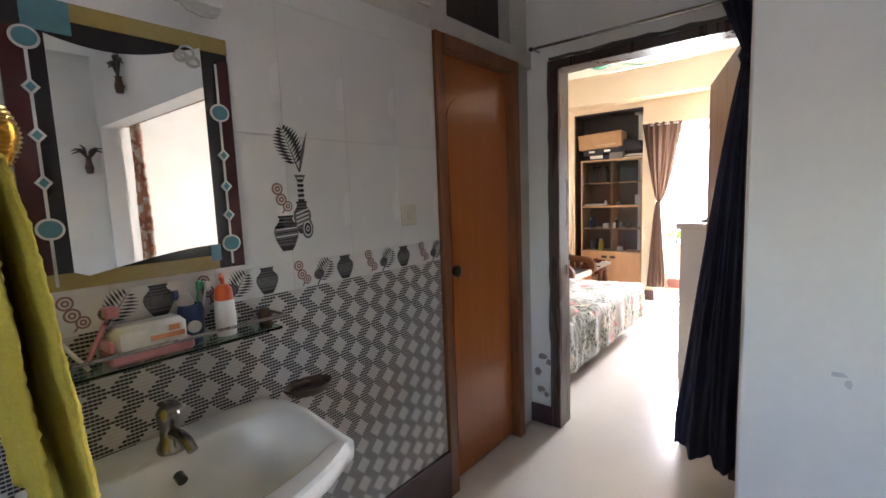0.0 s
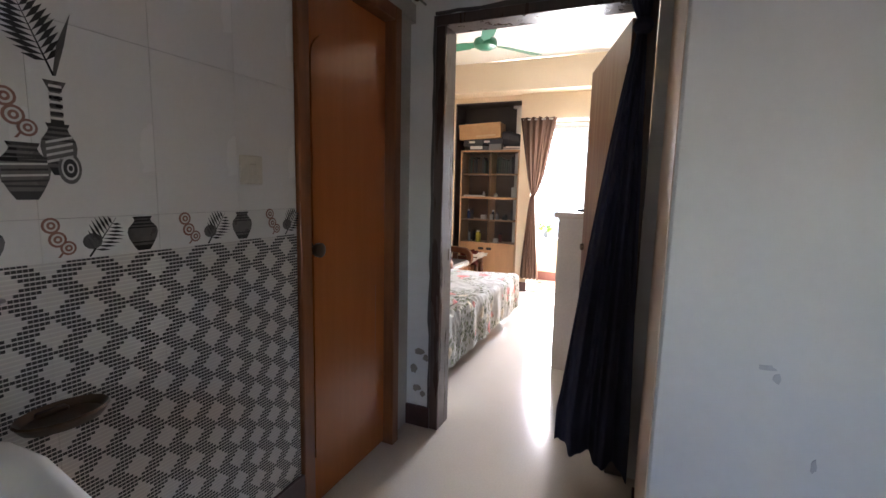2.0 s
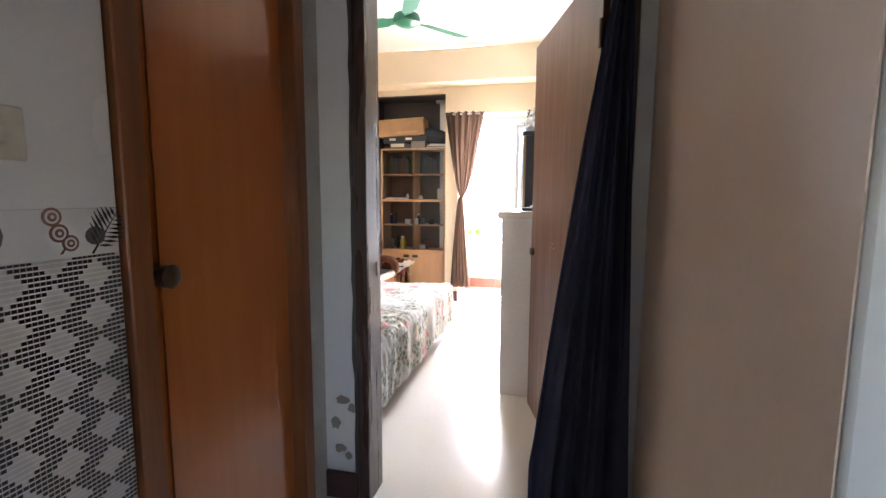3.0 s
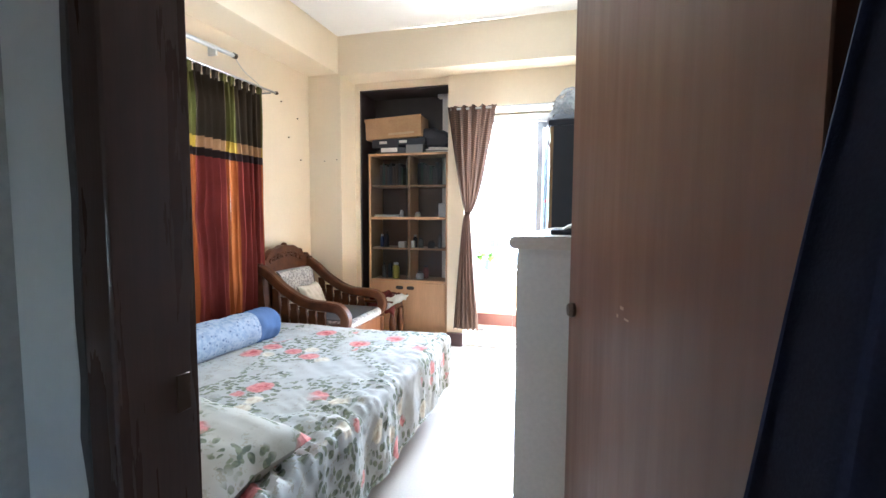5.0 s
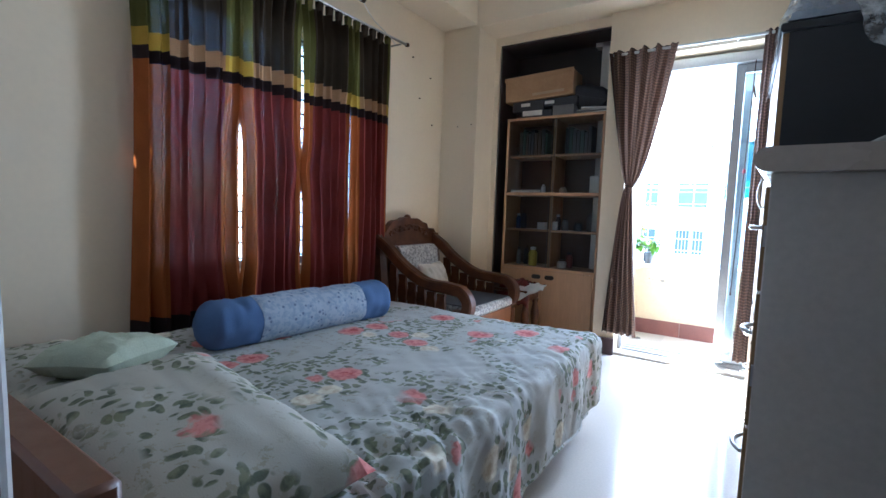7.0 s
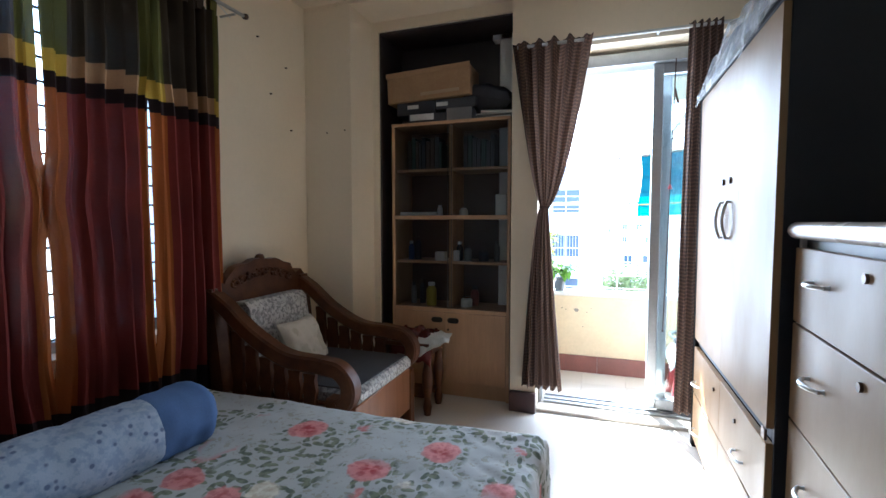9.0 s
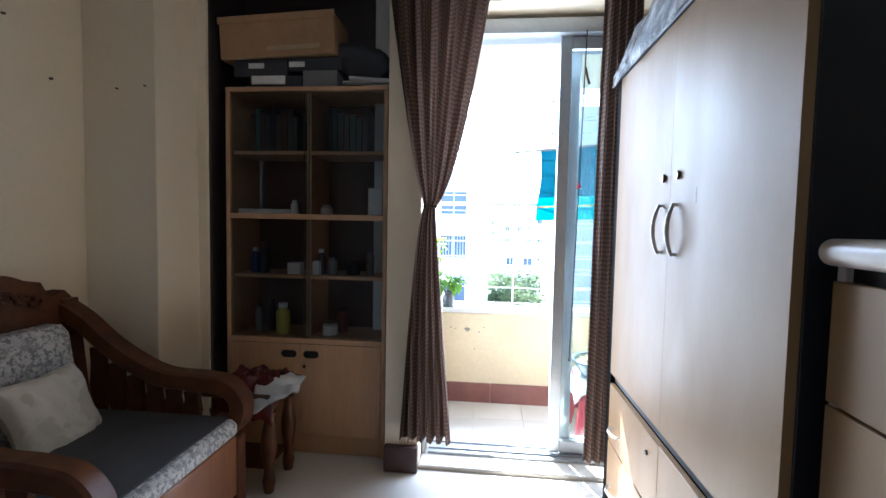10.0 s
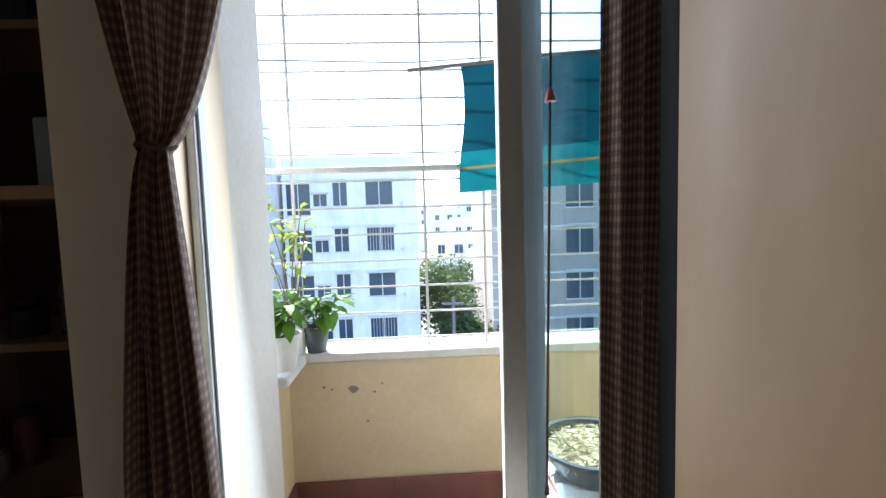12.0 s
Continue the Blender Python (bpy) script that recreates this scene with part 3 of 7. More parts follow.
structure("wall_pier", box(0.18, 1.463, 0, 0.62, 2.58, HZ, b=0.006), WHITE, "white painted wall pier with scuffs")
loft = Mesh().box(-1.13, -2.0, 0, TW - 0.012, 1.66, HZ).box(-1.13, 1.66, 2.15, TW - 0.012, 2.40, 2.24)
loft.box(-1.13, 1.66, 2.24, TW - 0.012, 1.79, HZ).box(-1.13, 2.39, 0, -1.03, 2.58, HZ).box(-1.13, 2.39, 2.15, TW - 0.013, 2.58, 2.24)
wall_tiled = structure("wall_tiled", loft, GROUT)
# near-black backings: the loft's depth is darkened by colour
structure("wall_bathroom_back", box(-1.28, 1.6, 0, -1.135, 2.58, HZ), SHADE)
structure("wall_loft_back", Mesh().box(-1.134, 1.78, 2.22, -1.10, 2.40, HZ), SHADE, "near-black backing standing in for the shade inside the loft opening")
end = Mesh().box(LX - 0.2, EY0, 0, -0.885, EY1, CZ).box(0.125, EY0, 0, RX + 0.15, EY1, CZ).box(-0.885, EY0, 2.175, 0.125, EY1, CZ)
wall_end = structure("wall_end", end, [WHITE], "plastered wall round the bedroom doorway")
for name, b in (("baseboard_hall_end", (-1.03, 2.565, 0, -0.886, 2.58, 0.12)), ("baseboard_pier", (0.165, 1.464, 0, 0.18, 2.50, 0.012))):
    structure(name, box(*b, b=0.003), MAROON)
# thin beige layer: wall colour with the bedroom's warm light mixed into it
structure("wall_pier_reveal", box(0.177, 1.472, 0, 0.1795, 2.58, HZ), mat("warm_lit_beige_reveal", (0.72, 0.58, 0.46), (0.68, 0.545, 0.43), 0.6, 2.0, 40, 0.05, fine=0.08), "beige side of the pier with warm doorway light in its colour")
structure("baseboard_tiled", box(TW - 0.012, -2.0, 0, TW + 0.012, 1.675, 0.235, b=0.003), MAROON, "dark maroon skirting under the patterned tiles")

# ---- large structure: bedroom ----
structure("ceiling_bedroom", box(LX - 0.2, EY1, CZ, RX + 0.2, 6.8, CZ + 0.1), CEIL)
structure("wall_bedroom_east", box(RX, EY1, 0, RX + 0.15, 6.62, CZ), CREAM)
WY0, WY1, WZ0, WZ1 = 3.74, 5.12, 0.68, 2.06
win = Mesh().box(LX - 0.2, EY1, 0, LX, WY0, CZ).box(LX - 0.2, WY1, 0, LX, 6.7, CZ).box(LX - 0.2, WY0, 0, LX, WY1, WZ0).box(LX - 0.2, WY0, WZ1, LX, WY1, CZ)
# unseen fin, added only to keep direct sun off the window curtains
structure("wall_unseen_sun_block", box(LX - 0.95, WY1, 0, LX - 0.2, WY1 + 0.12, CZ), FACADE3)
structure("wall_window", win, CREAM, "cream painted wall round the curtained window")
structure("beam_side", box(LX, EY1, BT + 0.02, -2.40, 6.05, CZ, b=0.004), CREAM)
structure("beam_back", box(LX, 6.05, BT, RX, 6.6, CZ, b=0.004), CREAM)
structure("column", box(LX, 6.05, 0, -2.375, 6.70, BT, b=0.004), CREAM, "cream painted column in the corner")
NX0, NX1, NT = -2.33, -1.40, 2.465
OX0, OX1, OT = -1.24, -0.16, 2.19
back = Mesh().box(-2.375, BY - 0.02, 0, NX0, 6.70, BT).box(NX1, 6.29, 0, OX0, 6.62, BT).box(NX0, BY - 0.02, NT, NX1, 6.62, BT).box(OX0, 6.29, OT, OX1, 6.62, BT)
back.box(OX1, 6.29, 0, RX, 6.62, BT)
structure("wall_back", back, CREAM, "cream painted wall round bookcase niche and balcony door")
structure("wall_niche", Mesh().box(NX0, 6.70, 0, NX1, 6.76, NT).box(NX0, BY, 0, NX0 + 0.012, 6.70, NT).box(NX1 - 0.012, BY, 0, NX1, 6.70, NT).box(NX0, BY, NT - 0.012, NX1, 6.70, NT), NICHE,
          "dark brown lined wall niche")
structure("baseboard_back", Mesh().box(NX1 + 0.002, 6.255, 0, OX0 + 0.004, 6.29, 0.125, b=0.003), MAROON)
structure("baseboard_column", Mesh().box(LX, 6.03, 0, -2.36, 6.05, 0.12, b=0.003), MAROON)
structure("baseboard_window", Mesh().box(LX, EY1, 0, LX + 0.015, 6.03, 0.12, b=0.003), MAROON)
structure("threshold", box(OX0, 6.30, -0.1, OX1, 6.62, 0.02, b=0.006), mat("sill_terrazzo", (0.52, 0.47, 0.40), rough=0.35), "pale stone threshold of the balcony door")

# ---- large structure: balcony ----
PY0, PY1, PZ = 7.19, 7.31, 0.60
balcony_floor = structure("balcony_floor", box(-1.6, 6.62, -0.14, 0.95, 7.35, -0.012), GROUT)
structure("wall_balcony_reveal", box(-1.55, 6.62, 0, OX0 - 0.004, 6.92, 2.75, b=0.004), mat("reveal_paint", (0.74, 0.72, 0.66), (0.70, 0.68, 0.62), 0.6))
structure("wall_parapet", Mesh().box(-1.42, PY0, -0.1, 0.95, PY1, PZ).box(-1.42, 6.92, -0.1, -1.29, PY0, PZ), mat("parapet_plaster", (0.70, 0.58, 0.38), (0.60, 0.49, 0.32), 0.7, 3, 50, 0.12, fine=0.2),
          "peeling cream balcony parapet")
structure("trim_ledge", Mesh().box(-1.45, PY0 - 0.02, PZ, 0.95, PY1 + 0.03, PZ + 0.035, b=0.006).box(-1.45, 6.93, PZ, -1.215, PY0 - 0.021, PZ + 0.035, b=0.006),
          mat("ledge_paint", (0.72, 0.70, 0.66), (0.60, 0.58, 0.54), 0.6, 8, 70, 0.12), "white painted ledge on the parapet")
structure("ceiling_balcony", Mesh().box(-1.6, 6.62, 2.42, 0.95, 7.30, 2.54).box(-1.6, 7.16, 2.05, 0.95, 7.30, 2.42), CEIL)
structure("wall_balcony_end", box(0.82, 6.62, -0.1, 0.95, PY0, 2.42), CREAM)
structure("wall_facade_below", box(-4.0, 6.77, -10, 3.5, 7.28, -0.15), FACADE3)
structure("wall_outer_east", box(0.36, 6.60, 0, 0.95, 6.62, 2.42), CREAM)


def paint_chip(cx, cz, r, y, material, parent, squash=0.7, seed=0):
    rnd = random.Random(seed)
    pts = [(cx + r * (0.6 + 0.5 * rnd.random()) * math.cos(a), cz + squash * r * (0.6 + 0.5 * rnd.random()) * math.sin(a)) for a in np.linspace(0, math.tau, 12)[:-1]]
    part("paint_chip", Mesh().prism(pts, "xz", y, y - 0.002), material, parent)


CHIPGREY = mat("bare_plaster", (0.30, 0.26, 0.22), rough=0.9)
parapet = bpy.data.objects["wall_parapet"]
for i, (x, z, r) in enumerate(((-1.05, 0.49, 0.022), (-1.16, 0.50, 0.008), (-1.13, 0.49, 0.006), (-0.97, 0.475, 0.007), (-0.94, 0.505, 0.006), (-1.0, 0.36, 0.006))):
    paint_chip(x, z, r, PY0, CHIPGREY, parapet, seed=i)
for i, (x, z, r, s) in enumerate(((-0.955, 0.43, 0.035, 0.6), (-0.915, 0.40, 0.02, 1.2), (-0.985, 0.33, 0.022, 1.6), (-0.97, 0.22, 0.03, 0.8), (-0.93, 0.19, 0.018, 1.0))):
    paint_chip(x, z, r, EY0, CHIPGREY, wall_end, s, 20 + i)
pier = bpy.data.objects["wall_pier"]
for i, (x, z, r, s) in enumerate(((0.375, 0.985, 0.02, 0.35), (0.395, 0.965, 0.008, 1.6), (0.47, 0.80, 0.006, 3.0))):
    paint_chip(x, z, r, 1.463, mat("scuff_grey", (0.56, 0.56, 0.57), rough=0.8), pier, s, 40 + i)


# ---- doors and windows ----
def hall_door():
    """Closed bathroom door in its frame."""
    d = structure("door_1", Mesh().box(-1.075, 1.735, 0.012, -1.035, 2.345, 2.085, b=0.003), ORANGEWOOD, "closed varnished orange wooden door with a raised panel")
    fr = Mesh().box(-1.13, 1.675, 0, TW + 0.012, 1.735, 2.15, b=0.004).box(-1.13, 2.335, 0, TW + 0.012, 2.392, 2.15, b=0.004).box(-1.13, 1.735, 2.085, TW + 0.012, 2.335, 2.15, b=0.004)
    part("door_frame", fr, FRAMEWOOD, d, "brown wooden frame")
    arch = [(1.80, 0.22), (2.275, 0.22)] + [(2.0375 + 0.2375 * math.cos(a), 1.80 + 0.13 * math.sin(a)) for a in np.linspace(0, math.pi, 14)]
    part("panel", Mesh().prism(arch, "yz", -1.036, -1.029), ORANGEWOOD, d)
    part("scratch", box(-1.0292, 2.245, 0.52, -1.0285, 2.248, 0.86), FRAMEWOOD, d)
    k = part("door_handle", Mesh().tube([(-1.035, 1.775, 1.085), (-1.0, 1.775, 1.085), (-0.992, 1.775, 1.085), (-0.972, 1.775, 1.085), (-0.965, 1.775, 1.085)], [0.012, 0.012, 0.026, 0.028, 0.016], 16), BRONZE, d, "dark bronze round knob")
    part("rose", Mesh().tube([(-1.036, 1.775, 1.085), (-1.028, 1.775, 1.085)], 0.03, 16), BRONZE, k)


def bedroom_door():
    me = Mesh().box(-0.885, EY0 - 0.012, 0, -0.832, EY1 + 0.012, 2.122, b=0.004).box(0.04, EY0 - 0.012, 0, 0.122, EY1 + 0.012, 2.122, b=0.004).box(-0.885, EY0 - 0.012, 2.122, 0.122, EY1 + 0.012, 2.172, b=0.004)
    d = structure("door_frame_2", me, DARKFRAME, "dark brown painted door frame with worn plaster edges")
    part("strike_plate", Mesh().box(-0.833, 2.665, 0.94, -0.829, 2.69, 1.0, b=0.001), BRONZE, d)
    # rough plaster bead round the frame
    rnd = random.Random(4)
    for side in (0, 1):
        pts = [(-0.888 - 0.006 * rnd.random(), EY0 - 0.002, z) for z in np.linspace(0.12, 2.17, 26)] if side == 0 else [(x, EY0 - 0.002, 2.18 + 0.007 * rnd.random()) for x in np.linspace(-0.89, 0.12, 18)]
        part("plaster_bead", Mesh().tube(pts, [0.007 + 0.008 * rnd.random() for _ in pts], 6), mat("dark_filler", (0.10, 0.09, 0.085), rough=0.9), d)
    # open leaf
    h, e = Vector((0.035, 2.715, 0)), Vector((-0.235, 3.66, 0))
    ang = math.atan2((e - h).y, (e - h).x)
    L = (e - h).length
    leaf = structure("door_3", Mesh().box(0, -0.019, 0.012, L, 0.019, 2.10, b=0.003), LEAFWOOD, "open flush brown laminate door leaf")
    leaf.matrix_basis = Matrix.Translation(h) @ Matrix.Rotation(ang, 4, "Z")
    kn = part("door_lock", Mesh().lathe((0, 0, 0), [(0.0, 0), (0.022, 0), (0.024, 0.012), (0.018, 0.022), (0.0, 0.024)], 14), BRONZE, leaf, "dark round lock")
    kn.matrix_basis = pose(L - 0.06, 0.018, 0.955, -90, 0, 0)
    lb = part("latch", Mesh().box(L - 0.002, -0.012, 0.90, L + 0.002, 0.012, 1.02, b=0.001), BRONZE, leaf)
    part("scuff", Mesh().box(L - 0.45, 0.0185, 1.035, L - 0.43, 0.0193, 1.043).box(L - 0.48, 0.0185, 1.015, L - 0.455, 0.0193, 1.02).box(L - 0.42, 0.0185, 1.012, L - 0.41, 0.0193, 1.02), mat("pale_scratch", (0.5, 0.38, 0.30), rough=0.7), leaf)
    for z in (0.25, 1.05, 1.85):
        part("hinge", Mesh().tube([(0.0, 0.022, z - 0.05), (0.0, 0.022, z + 0.05)], 0.008), BRONZE, leaf)


def window():
    w = structure("window_1", Mesh().box(LX - 0.14, WY0, WZ0, LX - 0.10, WY0 + 0.045, WZ1).box(LX - 0.14, WY1 - 0.045, WZ0, LX - 0.10, WY1, WZ1).box(LX - 0.14, WY0, WZ0, LX - 0.10, WY1, WZ0 + 0.045)
                  .box(LX - 0.14, WY0, WZ1 - 0.045, LX - 0.10, WY1, WZ1).box(LX - 0.14, 4.41, WZ0, LX - 0.10, 4.455, WZ1), ALU, "aluminium sliding window behind striped curtains")
    for a, b in ((WY0 + 0.045, 4.41), (4.455, WY1 - 0.045)):
        g = part("pane", box(LX - 0.123, a, WZ0 + 0.045, LX - 0.118, b, WZ1 - 0.045), GLASS, w)
        g.visible_shadow = False
    for z in np.arange(WZ0 + 0.06, WZ1 - 0.03, 0.085):
        part("grille_bar", box(LX - 0.05, WY0, z, LX - 0.038, WY1, z + 0.008), BLACK, w)
    for y in np.linspace(WY0 + 0.12, WY1 - 0.12, 5):
        part("grille_upright", box(LX - 0.038, y, WZ0, LX - 0.030, y + 0.012, WZ1), BLACK, w)


def sliding_door():
    y0, y1 = 6.42, 6.56
    fr = Mesh().box(OX0 + 0.002, y0, 0.02, OX0 + 0.020, y0 + 0.05, 2.17, b=0.002).box(OX1 - 0.035, y0, 0.02, OX1 - 0.002, y1, 2.17, b=0.002).box(OX0 + 0.035, y0, 2.10, OX1 - 0.035, y1, 2.17, b=0.002)
    fr.box(OX0 + 0.035, y0, 0.02, OX1 - 0.035, y1, 0.034, b=0.002).box(OX0 + 0.020, y0 + 0.012, 0.034, OX0 + 0.026, y0 + 0.02, 2.10, b=0.001)
    d = structure("door_4", fr, ALU, "half-open aluminium sliding glass balcony door")
    for yy in (y0 + 0.03, y1 - 0.04):
        part("track", box(OX0 + 0.035, yy, 0.034, OX1 - 0.035, yy + 0.01, 0.042), ALU, d)
    for px0, px1, yy in ((-0.60, OX1 - 0.04, 6.485), (-0.545, OX1 - 0.045, 6.53)):
        p = part("sliding_panel", Mesh().box(px0, yy - 0.018, 0.044, px0 + 0.055, yy + 0.018, 2.10, b=0.003).box(px1 - 0.055, yy - 0.018, 0.044, px1, yy + 0.018, 2.10, b=0.003)
                 .box(px0 + 0.055, yy - 0.016, 2.04, px1 - 0.055, yy + 0.016, 2.10, b=0.003).box(px0 + 0.055, yy - 0.016, 0.044, px1 - 0.055, yy + 0.016, 0.105, b=0.003), ALU, d)
        g = part("pane", box(px0 + 0.05, yy - 0.003, 0.10, px1 - 0.05, yy + 0.003, 2.05), GLASS, p)
        g.visible_shadow = False


hall_door()
bedroom_door()
window()
sliding_door()


# ---- hall things ----
def wash_basin():
    t = thing("wash_basin", (-0.78, 0.52, 0.6), "white ceramic wall-hung wash basin under a mirror", "wash basin")
    x0, y0, y1, zt = TW + 0.004, 0.20, 0.775, 0.85
    out = [(x0, y0), (x0, y1 - 0.01), (-0.60, y1), (-0.545, y1 - 0.035), (-0.49, 0.62), (-0.465, 0.48), (-0.49, 0.34), (-0.545, y0 + 0.03), (-0.60, y0)]
    out = [tuple(p) for p in smooth_path([(x, y, 0) for x, y in out + [out[0]]], 4)][:-1]
    out = [(x, y) for x, y, _ in out]
    cx, cy = -0.71, 0.485

    def ring(sc, z, dx=0.0):
        return [(max(x0, cx + dx + (x - cx) * sc), cy + (y - cy) * sc, z) for x, y in out]
    bowl = []
    for sc, z in ((0.90, zt + 0.001), (0.85, zt - 0.003), (0.80, zt - 0.012), (0.74, zt - 0.03), (0.66, zt - 0.058), (0.52, zt - 0.088), (0.34, zt - 0.103), (0.12, zt - 0.108)):
        bowl.append([(-0.685 + (x - cx) * sc * 0.74, cy + (y - cy) * sc, z) for x, y in out])
    rings = [ring(0.35, 0.60, -0.12), ring(0.62, 0.66, -0.07), ring(0.90, 0.76, -0.02), ring(0.985, 0.80), ring(1.0, 0.825), ring(0.995, 0.843), ring(0.965, zt)] + bowl
    part("basin", Mesh().ring(rings), CERAMIC, t)
    part("overflow_hole", Mesh().tube([(-0.835, 0.465, 0.806), (-0.812, 0.465, 0.80)], 0.012, 12), INK, t)
    part("drain", Mesh().lathe((-0.69, 0.485, 0.743), [(0.0, 0), (0.026, 0), (0.024, 0.004), (0.0, 0.004)], 16), CHROME, t)
    tap = part("tap", Mesh().lathe((-0.885, 0.475, 0.85), [(0.0, 0), (0.033, 0), (0.033, 0.012), (0.024, 0.03), (0.021, 0.07), (0.026, 0.078), (0.026, 0.10), (0.012, 0.118), (0.0, 0.12)], 16), CHROME, t, "worn chrome pillar tap")
    part("spout", Mesh().tube([(-0.88, 0.475, 0.895), (-0.84, 0.478, 0.90), (-0.80, 0.48, 0.895), (-0.78, 0.482, 0.878)], [0.015, 0.014, 0.013, 0.012], 10), CHROME, tap)
    part("tap_lever", Mesh().box(-0.90, 0.455, 0.962, -0.83, 0.495, 0.974, b=0.005), CHROME, tap)
    part("trap", Mesh().tube([(-0.74, 0.485, 0.62), (-0.74, 0.485, 0.42), (-0.80, 0.485, 0.37), (-0.985, 0.485, 0.40)], 0.018, 8), WHITEPLASTIC, t)


def wall_mirror():
    x = TW + 0.004
    t = thing("wall_mirror", (x, 0.51, 1.26), "rectangular mirror with painted glass border and beads", "mirror")
    y0, y1, z0, z1 = 0.275, 0.748, 1.262, 1.89
    part("backing", box(x - 0.003, y0, z0, x + 0.006, y1, z1, b=0.001), BLACKGLASS, t)
    part("mirror_glass", Mesh().prism([(0.35, 1.30)] + [(0.35 + 0.325 * k / 12, 1.285 + 0.045 * math.sin(math.pi * 0.5 * k / 12) ** 1.2) for k in range(1, 13)]
                                      + [(0.675 - 0.325 * k / 12, 1.855 - 0.055 * math.sin(math.pi * k / 12 * 0.75)) for k in range(0, 13)], "yz", x + 0.006, x + 0.009), MIRROR, t)
    part("border", Mesh().box(x + 0.006, y0, z0, x + 0.0085, 0.315, 1.82), WINEGLASS, t)
    part("border", Mesh().box(x + 0.006, 0.715, z0, x + 0.0085, y1, 1.83), WINEGLASS, t)
    part("border", Mesh().box(x + 0.006, 0.30, z0, x + 0.0088, 0.675, 1.30), OLIVEGLASS, t, "olive gold painted glass border")
    part("border", Mesh().box(x + 0.006, 0.40, 1.85, x + 0.0088, y1, z1), OLIVEGLASS, t, "olive gold painted glass border")
    part("border", Mesh().box(x + 0.006, 0.315, 1.82, x + 0.0088, 0.40, z1), TEALGLASS, t, "teal painted glass border")
    part("border", Mesh().box(x + 0.006, 0.655, 1.285, x + 0.0092, 0.682, 1.33), TEALGLASS, t, "teal painted glass border")
    for yc, zs in ((0.712, (1.33, 1.41, 1.49, 1.575, 1.69)), (0.318, (1.40, 1.50, 1.60, 1.70, 1.80))):
        part("bead_line", Mesh().box(x + 0.009, yc - 0.003, z0 + 0.01, x + 0.0105, yc + 0.003, 1.82), INKWHITE, t)
        for i, z in enumerate(zs):
            if i in (0, 4):
                b = part("bead", Mesh().prism([(yc + 0.026 * math.cos(a), z + 0.024 * math.sin(a)) for a in np.linspace(0, math.tau, 25)[:-1]], "yz", x + 0.010, x + 0.013), INKWHITE, t)
                part("bead_centre", Mesh().prism([(yc + 0.021 * math.cos(a), z + 0.019 * math.sin(a)) for a in np.linspace(0, math.tau, 25)[:-1]], "yz", x + 0.012, x + 0.0145), TEALGLASS, b)
            else:
                b = part("bead", Mesh().prism([(yc - 0.016, z), (yc, z - 0.018), (yc + 0.016, z), (yc, z + 0.018)], "yz", x + 0.010, x + 0.013), INKWHITE, t)
                part("bead_centre", Mesh().prism([(yc - 0.009, z), (yc, z - 0.011), (yc + 0.009, z), (yc, z + 0.011)], "yz", x + 0.012, x + 0.0142), TEALGLASS, b)
    me = Mesh()
    for a, b, r in ((0.64, 1.835, 0.020), (0.655, 1.815, 0.016), (0.625, 1.825, 0.015)):
        me.tube([(x + 0.013, a + r * math.cos(q), b + r * 0.8 * math.sin(q)) for q in np.linspace(0, math.tau, 16)], 0.003, 6)
    part("ornament", me, STEEL, t, "looped silver wire ornament")


def mirror_lamp():
    x = TW + 0.004
    t = thing("wall_lamp", (x, 0.55, 1.98), "chrome wall lamp with ribbed glass shades above mirror", "wall lamp")
    part("base", Mesh().box(x, 0.34, 1.96, x + 0.03, 0.64, 2.0, b=0.008), CHROME, t)
    part("arm", Mesh().tube([(x + 0.02, 0.55, 1.98), (x + 0.07, 0.57, 1.975), (x + 0.08, 0.61, 1.97)], 0.009), CHROME, t)
    s = Mesh()
    n = 28
    rings = [[(x + 0.085 + (r + 0.0022 * (k % 2)) * math.cos(k * math.tau / n), yy, 1.955 + (r + 0.0022 * (k % 2)) * math.sin(k * math.tau / n)) for k in range(n)] for r, yy in ((0.018, 0.60), (0.036, 0.62), (0.044, 0.66), (0.040, 0.69), (0.02, 0.70))]
    part("shade", s.ring(rings), mat("ribbed_frosted_glass", (0.62, 0.60, 0.57), rough=0.2, bump=0.0), t, "ribbed glass shade")


def glass_shelf():
    x = TW + 0.004
    t = thing("glass_shelf", (x, 0.53, 1.08), "green-edged glass bathroom shelf with a chrome rail", "shelf")
    part("shelf", Mesh().box(x, 0.255, 1.076, x + 0.115, 0.79, 1.084, b=0.002), SHELFGLASS, t)
    part("rail", Mesh().tube([(x + 0.01, 0.80, 1.115), (x + 0.11, 0.80, 1.115), (x + 0.112, 0.79, 1.115), (x + 0.112, 0.25, 1.115)], 0.0045), CHROME, t)
    for y in (0.30, 0.79):
        part("bracket", Mesh().lathe((x + 0.02, y, 1.06), [(0.0, 0), (0.016, 0), (0.02, 0.02), (0.02, 0.05), (0.012, 0.065), (0.0, 0.066)], 12), BRONZE, t)
    return t


